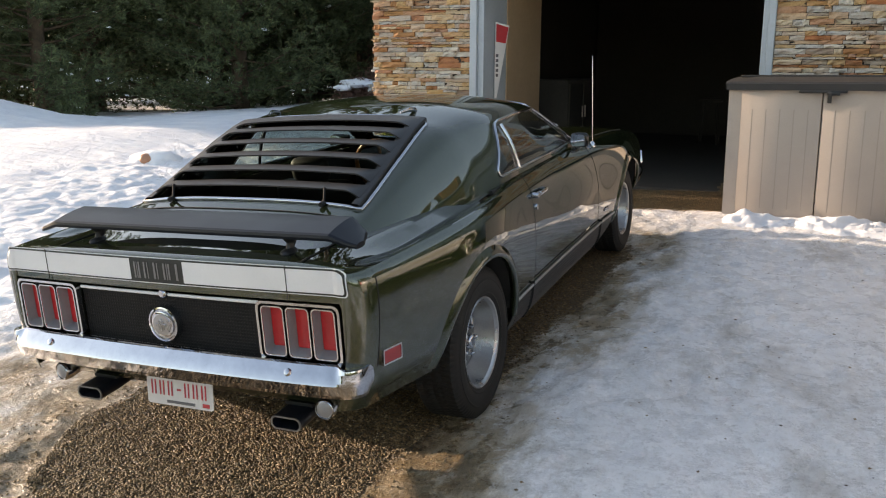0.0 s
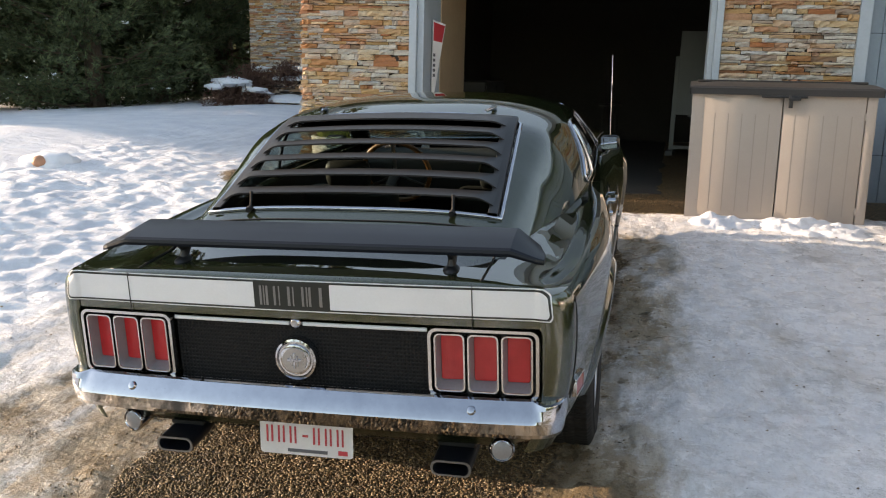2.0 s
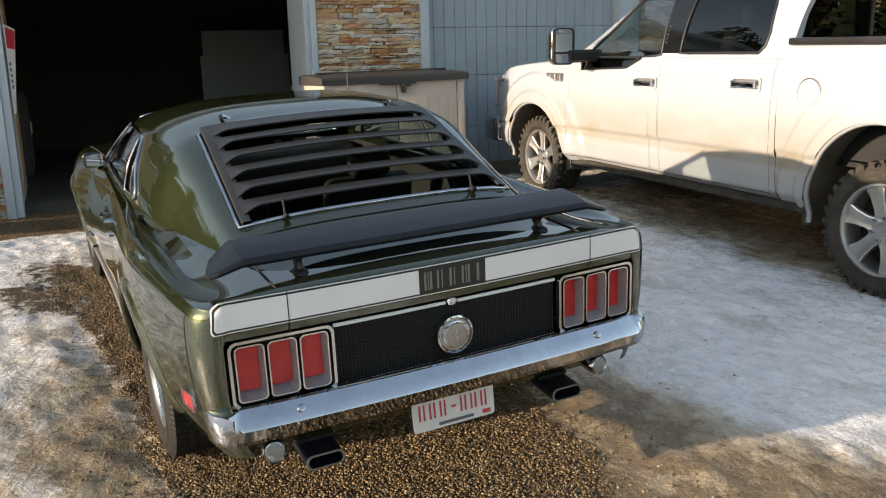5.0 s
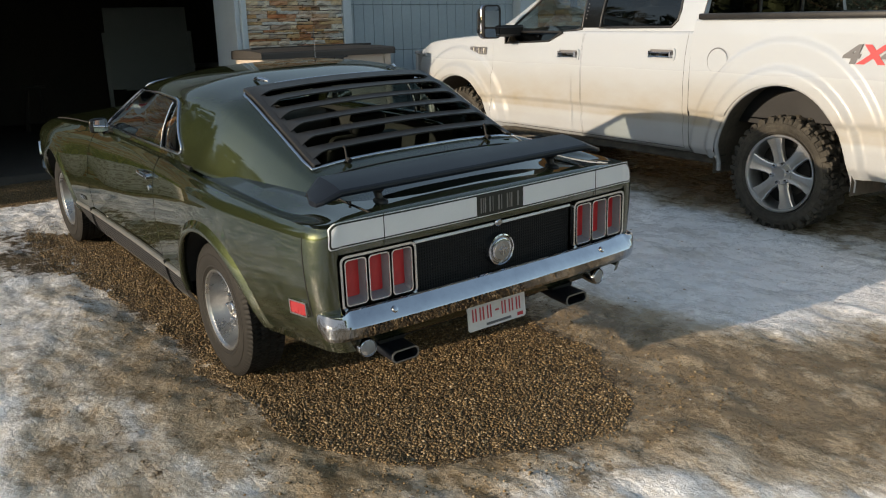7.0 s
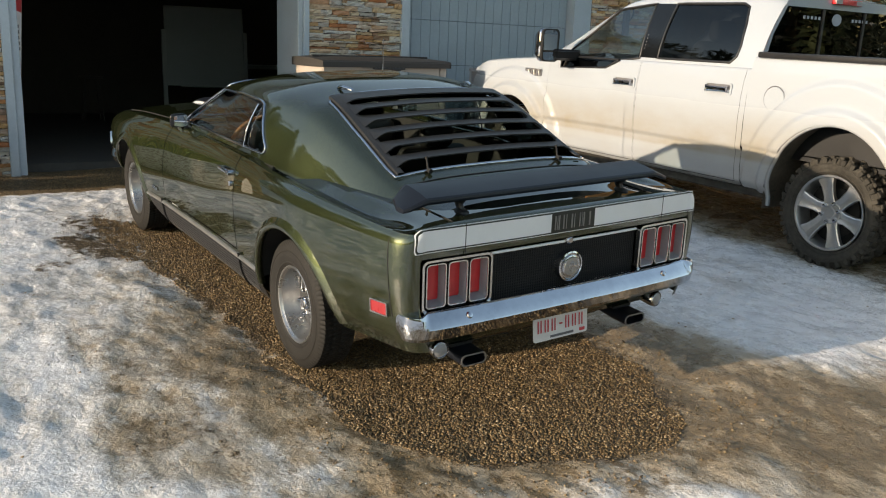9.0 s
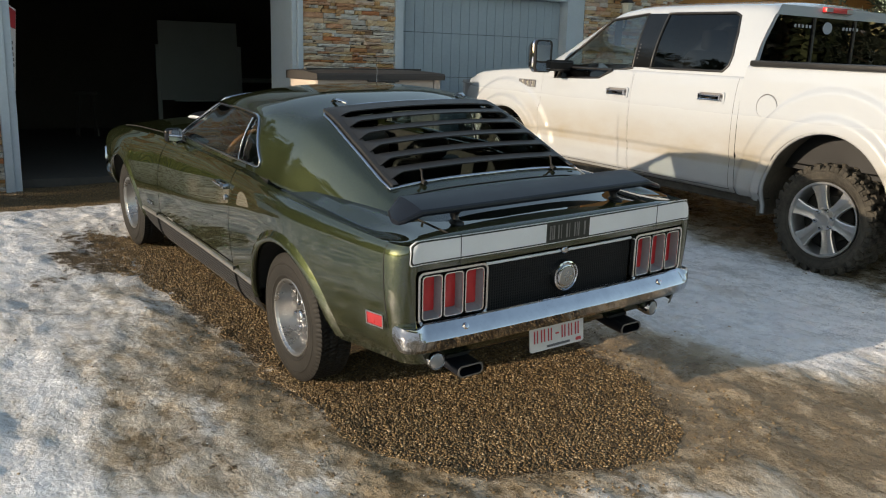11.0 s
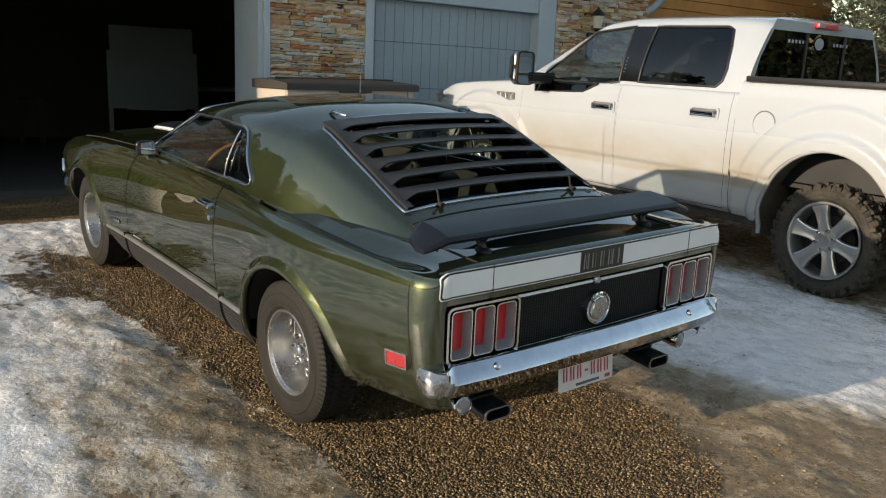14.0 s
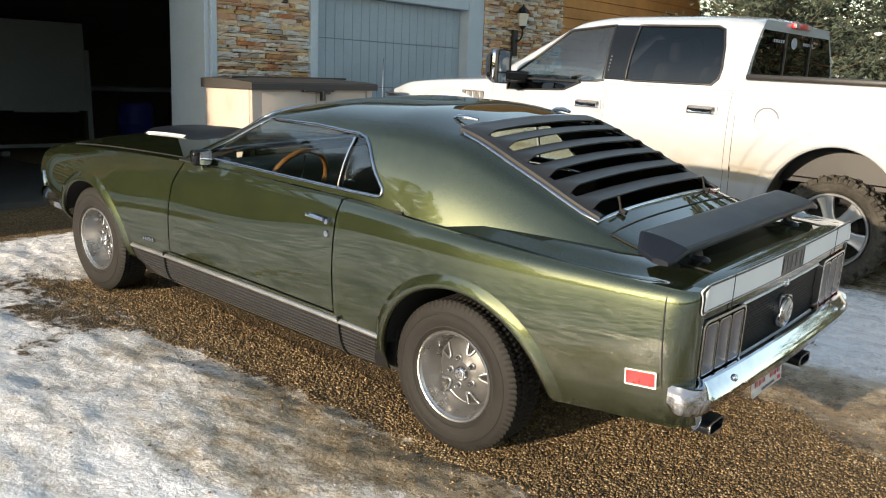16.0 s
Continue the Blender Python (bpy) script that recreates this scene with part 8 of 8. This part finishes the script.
def garage_things():
    c = thing("blue_barrel", "blue plastic barrel standing on the garage floor", "barrel", Matrix.Translation((1.25, 13.6, 0.386)))
    part("shell", lathe([(0.0, 0.0), (0.24, 0.0), (0.26, 0.05), (0.26, 0.28), (0.27, 0.30), (0.26, 0.32), (0.26, 0.55), (0.23, 0.62), (0.0, 0.63)], 32, "z"), BLUE_PLASTIC, c, "", True, 40)
    b = thing("workbench", "low pale bench along the back of the garage", "workbench", Matrix.Translation((2.4, 14.1, 0.386)))
    part("top", box(-1.9, 1.6, -0.3, 0.35, 0.78, 0.84, 0.006), WHITEBOARD, b)
    for x in (-1.8, -0.1, 1.5):
        part("leg", box(x - 0.04, x + 0.04, -0.26, 0.3, 0.0, 0.78), SHADED_WALL, b)
    s = thing("steel_cabinet", "grey steel cabinet against the garage side wall", "cabinet", Matrix.Translation((-3.75, 11.4, 0.386)))
    part("body", box(-0.45, 0.25, -0.6, 0.6, 0.0, 0.95, 0.01), SHADED_CONCRETE, s)
    for k in (-1, 1):
        d = part("door", box(0.252, 0.27, k * 0.30 - 0.28, k * 0.30 + 0.28, 0.05, 0.90, 0.006), SHADED_CONCRETE, s)
        part("handle", box(0.27, 0.29, k * 0.06 - 0.01, k * 0.06 + 0.01, 0.45, 0.6, 0.004), SATIN, d)
    m = thing("push_mower", "dark push mower with a folded handle in the garage", "mower", Matrix.Translation((2.35, 13.3, 0.386)))
    part("deck", box(-0.3, 0.3, -0.25, 0.25, 0.10, 0.28, 0.05), BLUE_PLASTIC, m, "", True, 40)
    part("engine", box(-0.12, 0.12, -0.12, 0.12, 0.28, 0.46, 0.03), BLACK, m, "", True, 40)
    part("handle", tube([(-0.2, 0.2, 0.25), (-0.2, 0.5, 0.8), (0.2, 0.5, 0.8), (0.2, 0.2, 0.25)], 0.015, 8), BLACK, m, "", True, 60)
    for x in (-0.33, 0.33):
        for y in (-0.2, 0.2):
            part("wheel", moved(lathe([(0.0, -0.02), (0.09, -0.02), (0.10, 0.0), (0.09, 0.02), (0.0, 0.02)], 20), Matrix.Translation((x, y, 0.10))), BLACK, m, "", True, 40)
    st = thing("wooden_stool", "dark stool in the unlit garage", "stool", Matrix.Translation((-2.1, 13.2, 0.386)))
    part("seat", lathe([(0.0, 0.60), (0.16, 0.60), (0.17, 0.62), (0.16, 0.64), (0.0, 0.64)], 24, "z"), SHADED_WALL, st, "", True, 40)
    for k in range(4):
        a = math.pi / 4 + k * math.pi / 2
        part("leg", tube([(0.12 * math.cos(a), 0.12 * math.sin(a), 0.60), (0.19 * math.cos(a), 0.19 * math.sin(a), 0.0)], 0.014, 8), SHADED_WALL, st, "", True)


garage_things()


def sconce():
    s = thing("wall_lantern", "black wall lantern with pale glass on the stone pier", "lantern", Matrix.Translation((3.62, 8.13, 2.10)))
    part("bracket", tube(spline([(0, 0.03, 0.02), (0, -0.05, -0.06), (0, -0.12, 0.0), (0, -0.12, 0.12)], 5), 0.010, 8), BLACK, s, "", True, 60)
    part("backplate", box(-0.04, 0.04, -0.03, 0.03, -0.25, 0.08, 0.01), BLACK, s)
    part("glass", moved(lathe([(0.045, 0.0), (0.075, 0.15), (0.078, 0.152), (0.0, 0.153)], 6, "z"), Matrix.Translation((0, -0.12, 0.13))), LANTERN, s)
    part("cap", moved(lathe([(0.095, 0.0), (0.05, 0.06), (0.015, 0.09), (0.0, 0.12)], 6, "z"), Matrix.Translation((0, -0.12, 0.285))), BLACK, s)
    part("foot", moved(lathe([(0.0, -0.05), (0.02, -0.04), (0.05, 0.0)], 6, "z"), Matrix.Translation((0, -0.12, 0.13))), BLACK, s)


LANTERN = plain("frosted_lantern_glass", (0.62, 0.58, 0.46), 0.35, 0.0, 60, 0.08, 5.0, 0.1, 0.001)
sconce()


# ---- plants ----
def conifer(name, label, height, radius, seed, mat, dense, needle, snow_bits=0, low=0.06, category="tree"):
    """Trunk, limbs that bend up at the tips, and sprays of needles along them."""
    rnd = random.Random(seed)
    t = thing(name, label, category)
    pts = [(0.05 * math.sin(k * 1.1 + seed), 0.05 * math.cos(k * 0.9), height * k / 8) for k in range(9)]
    part("trunk", tube(pts, [0.035 * radius + 0.10 * (1 - k / 8) ** 1.2 for k in range(9)], 9), BARK, t, "", True, 80)
    verts, faces, bits = [], [], []
    limbs = bmesh.new()
    z = height * low
    while z < height * 0.97:
        f = z / height
        for _ in range(5 if f < 0.8 else 4):
            a = rnd.uniform(0, 2 * math.pi)
            ln = radius * (1 - f) ** 0.75 * rnd.uniform(0.65, 1.12) + 0.12
            rise = rnd.uniform(-0.15, 0.25) + 0.5 * f
            c, s = math.cos(a), math.sin(a)
            way = [Vector((c * ln * q, s * ln * q, z + ln * (rise * q + 0.28 * q * q - 0.18 * q))) for q in (0, 0.33, 0.66, 1.0)]
            tube(way, [0.030 * (1 - f) + 0.006, 0.02 * (1 - f) + 0.005, 0.010, 0.004], 5, False, limbs)
            n = int(ln * dense) + 4
            for k in range(n):
                q = rnd.uniform(0.18, 1.0) ** 0.8
                i = min(int(q * 3), 2)
                p = way[i].lerp(way[i + 1], q * 3 - i)
                sp = (1 - 0.5 * q) * 0.30 * ln + 0.05
                p = p + Vector((rnd.gauss(0, 0.36) * sp, rnd.gauss(0, 0.36) * sp, rnd.gauss(0, 0.22) * sp))
                d0 = (Vector((c, s, 0.35)) + Vector((rnd.gauss(0, 0.6), rnd.gauss(0, 0.6), rnd.gauss(0, 0.45)))).normalized()
                o = d0.orthogonal().normalized()
                o2 = d0.cross(o)
                L = needle * rnd.uniform(0.7, 1.3)
                for j in range(6):
                    an = j * 1.047 + rnd.uniform(-0.4, 0.4)
                    side = o * math.cos(an) + o2 * math.sin(an)
                    tip = p + d0 * L * rnd.uniform(0.5, 1.0) + side * L * rnd.uniform(0.35, 0.75)
                    wd = d0.cross(side).normalized() * L * 0.085
                    b = len(verts)
                    verts.extend((tuple(p - wd), tuple(p + wd), tuple(tip)))
                    faces.append((b, b + 1, b + 2))
                if snow_bits and rnd.random() < snow_bits:
                    bits.append((p, L))
        z += height * rnd.uniform(0.025, 0.045)
    part("branchwork", limbs, BARK, t, "", True, 80)
    me = bpy.data.meshes.new("crown")
    me.from_pydata(verts, [], faces)
    me.materials.append(mat)
    cr = new("crown", me)
    cr.parent = t
    if bits:
        sb = bmesh.new()
        for p, L in bits[:160]:
            tmp = bmesh.new()
            bmesh.ops.create_icosphere(tmp, subdivisions=1, radius=L * 0.45)
            for v in tmp.verts:
                v.co = Vector((v.co.x * rnd.uniform(0.8, 1.5), v.co.y * rnd.uniform(0.8, 1.5), v.co.z * 0.45)) + p + Vector((0, 0, 0.03))
            add(sb, tmp)
        part("snow_clumps", sb, SNOW, t, "", True, 80)
    return t


pine_a = conifer("pine_tree", "dark green pine with bushy low limbs behind the snowy lawn", 7.5, 2.5, 3, PINE, 49, 0.135, 0.004)
pine_b = conifer("pine_tree", "dark green pine with bushy low limbs behind the snowy lawn", 8.5, 2.7, 8, PINE, 45, 0.14, 0.002, 0.03)
tagged(pine_a, group="pines behind the lawn")
tagged(pine_b, group="pines behind the lawn")
PINES = [(-16.6, 13.6, 1.05, 10), (-14.0, 17.2, 1.1, 80), (-14.4, 20.4, 1.2, 200), (-15.6, 18.4, 1.25, 140), (-18.6, 16.8, 1.3, 310), (-20.6, 13.6, 1.15, 33), (-21.5, 17.5, 1.35, 260),
         (-15.6, 22.8, 1.4, 190), (-17.5, 21.5, 1.5, 15), (-14.5, 24.0, 1.6, 70), (-23.5, 20.5, 1.5, 120), (-19.0, 10.6, 1.0, 300), (-22.0, 11.5, 1.2, 45), (-13.2, 26.5, 1.4, 95)]
for k, (x, y, sc, an) in enumerate(PINES):
    src_ = pine_a if k % 2 == 0 else pine_b
    m = Matrix.Translation((x, y, slope_z(x, y) - 0.15)) @ Matrix.Rotation(radians(an), 4, "Z")
    if k < 2:
        src_.matrix_basis = m
        src_.scale = (sc, sc, sc)
    else:
        ob = copy_thing(src_, m)
        ob.scale = (sc, sc, sc * (1.0 + 0.05 * (k % 3)))

for k, (x, y, sc, an) in enumerate(((-16.0, -34.0, 1.2, 40), (-8.5, -38.0, 1.3, 130), (-3.5, -33.0, 1.1, 220), (2.5, -37.0, 1.3, 20), (9.5, -34.0, 1.2, 310), (17.0, -30.0, 1.3, 75), (24.0, -24.0, 1.3, 190))):
    ob = copy_thing(pine_a if k % 2 else pine_b, Matrix.Translation((x, y, slope_z(x, y) - 0.15)) @ Matrix.Rotation(radians(an), 4, "Z"))
    ob.scale = (sc, sc, sc * 1.1)

spruce = conifer("blue_spruce", "blue-grey spruce with drooping boughs beside the cedar wall", 6.5, 2.3, 21, SPRUCE, 60, 0.11, 0.01)
spruce.matrix_basis = Matrix.Translation((10.4, 7.6, 0.4))
# Copies to the south stand out of view, added to darken the car's reflections.
for x, y, sc, an in ((13.2, 8.6, 1.25, 70), (13.4, 4.6, 1.35, 160), (16.5, 6.8, 1.6, 250), (14.6, 1.0, 1.5, 20), (17.5, -2.6, 1.7, 110), (18.5, 2.8, 1.7, 300)):
    ob = copy_thing(spruce, Matrix.Translation((x, y, slope_z(x, y) - 0.15)) @ Matrix.Rotation(radians(an), 4, "Z"))
    ob.scale = (sc, sc, sc * 1.1)


def far_woods():
    """A belt of far conifers round the whole place, one mesh, too many to count."""
    rnd = random.Random(17)
    verts, faces = [], []
    for k in range(420):
        a = 2 * math.pi * k / 420 + rnd.uniform(-0.01, 0.01)
        R = rnd.uniform(62, 80)
        x, y = -2 + R * math.cos(a), 4 + R * math.sin(a)
        h = rnd.uniform(5.5, 9.5)
        z0 = ground_z(x, y) - 0.3
        base = len(verts)
        for q in range(7):
            verts.append((x + 1.1 * math.cos(q * 0.898), y + 1.1 * math.sin(q * 0.898), z0))
        verts.append((x, y, z0 + h * 0.92))
        for q in range(7):
            faces.append((base + q, base + (q + 1) % 7, base + 7))
        for q in range(130):
            f = rnd.random() ** 0.8
            rr = (1 - f) * 1.9 * rnd.uniform(0.4, 1.0) + 0.1
            an = rnd.uniform(0, 6.28)
            p = Vector((x + rr * math.cos(an), y + rr * math.sin(an), z0 + h * f))
            d = Vector((math.cos(an), math.sin(an), rnd.uniform(-0.6, 0.3))) * rnd.uniform(0.5, 1.1)
            w = Vector((-math.sin(an), math.cos(an), 0.3)) * 0.5
            b = len(verts)
            verts.extend((tuple(p - w), tuple(p + w), tuple(p + d)))
            faces.append((b, b + 1, b + 2))
    me = bpy.data.meshes.new("far_woods")
    me.from_pydata(verts, [], faces)
    me.materials.append(PINE)
    tagged(new("far_woods", me), "belt of distant dark conifers round the property", "woods", kind="stuff")


far_woods()


def twig_bush(x, y, z, r, seed, clumps):
    """A leafless brown bush with snow lying in it."""
    rnd = random.Random(seed)
    t = thing("bush", "leafless brown bush with clumps of snow on its twigs", "bush", Matrix.Translation((x, y, z)), "bushes by the retaining wall")
    tw_ = bmesh.new()
    for k in range(260):
        a, e = rnd.uniform(0, 6.28), rnd.uniform(0.2, 1.4)
        ln = r * rnd.uniform(0.6, 1.1)
        p = Vector((math.cos(a) * math.cos(e), math.sin(a) * math.cos(e), math.sin(e)))
        j = Vector((rnd.gauss(0, 0.12), rnd.gauss(0, 0.12), rnd.gauss(0, 0.08)))
        tube([Vector((0, 0, 0)), p * ln * 0.5 + j * 0.6, p * ln + j], [0.007, 0.005, 0.002], 4, False, tw_)
    part("brushwood", tw_, TWIG, t)
    lf, fc = [], []
    for k in range(1500):
        a, e = rnd.uniform(0, 6.28), rnd.uniform(0.0, 1.5)
        q = Vector((math.cos(a) * math.cos(e), math.sin(a) * math.cos(e), math.sin(e))) * r * rnd.uniform(0.5, 1.08)
        b = len(lf)
        u, v = Vector((rnd.gauss(0, 1), rnd.gauss(0, 1), rnd.gauss(0, 1))).normalized() * 0.03, Vector((rnd.gauss(0, 1), rnd.gauss(0, 1), rnd.gauss(0, 1))).normalized() * 0.018
        lf.extend((tuple(q - u), tuple(q + v), tuple(q + u), tuple(q - v)))
        fc.append((b, b + 1, b + 2, b + 3))
    me = bpy.data.meshes.new("dead_leaves")
    me.from_pydata(lf, [], fc)
    me.materials.append(TWIG)
    new("dead_leaves", me).parent = t
    sn = bmesh.new()
    for k in range(clumps):
        a, e = rnd.uniform(0, 6.28), rnd.uniform(0.75, 1.5)
        q = Vector((math.cos(a) * math.cos(e), math.sin(a) * math.cos(e), math.sin(e))) * r * 0.92
        tmp = bmesh.new()
        bmesh.ops.create_icosphere(tmp, subdivisions=2, radius=rnd.uniform(0.06, 0.14))
        for v in tmp.verts:
            v.co = Vector((v.co.x * 1.6, v.co.y * 1.4, v.co.z * 0.55)) * (1 + 0.7 * noise.noise(v.co * 16 + q * 3)) + q
        add(sn, tmp)
    part("snow_clumps", sn, SNOW, t, "", True, 80)


for k, (x, y, r, lift, clumps) in enumerate(((-10.25, 16.65, 0.62, 0.02, 34), (-9.75, 16.72, 0.40, 0.02, 12), (-10.3, 17.7, 0.60, 0.30, 1), (-9.45, 17.75, 0.55, 0.40, 1))):
    twig_bush(x, y, slope_z(x, y) + lift, r, 60 + k, clumps)


def snow_marker():
    x, y = -7.2, 7.34
    t = thing("snow_heap", "small heap of snow with an orange ball on the lawn", "snow heap", Matrix.Translation((x, y, ground_z(x, y) - 0.02)))
    tmp = bmesh.new()
    bmesh.ops.create_icosphere(tmp, subdivisions=3, radius=0.22)
    for v in tmp.verts:
        v.co = Vector((v.co.x * 1.4, v.co.y, v.co.z * 0.55)) * (1 + 0.35 * noise.noise(v.co * 7))
    part("snow_mound", tmp, SNOW, t, "", True, 80)
    tmp = bmesh.new()
    bmesh.ops.create_icosphere(tmp, subdivisions=3, radius=0.07)
    for v in tmp.verts:
        v.co = Vector((v.co.x - 0.02, v.co.y - 0.17, v.co.z * 0.9 + 0.04))
    part("orange_ball", tmp, FADED, t, "faded orange ball", True, 80)


snow_marker()


# ---- stone facing, piece by piece ----
stone_face(pillar_a, -4.83, -3.70, FY, 0.22, 2.75, 11)
stone_face(pillar_b, -0.80, 0.30, FY, 0.30, 2.75, 12)
stone_face(pillar_c, 3.08, 4.75, FY, 0.9, WALL_TOP, 13)
stone_face(wing, -10.66, -9.18, WY, 0.4, 4.2, 14, None, 170)
stone_face(wing, -9.18, -7.98, WY, 1.0, 1.54, 16, None, 40)
stone_face(wing, -9.75, -4.85, WY - 0.66, 0.6, 1.10, 17, None, 60)
stone_face(wing, -9.9, -4.85, WY - 1.41, 0.2, 0.66, 18, None, 60)
# the left pillar's outer side
stone_face(pillar_a, -0.58, 0.0, 0.0, 0.22, 2.75, 19, Matrix.Translation((-4.85, 8.175, 0)) @ Matrix.Rotation(radians(-90), 4, "Z"), 150)
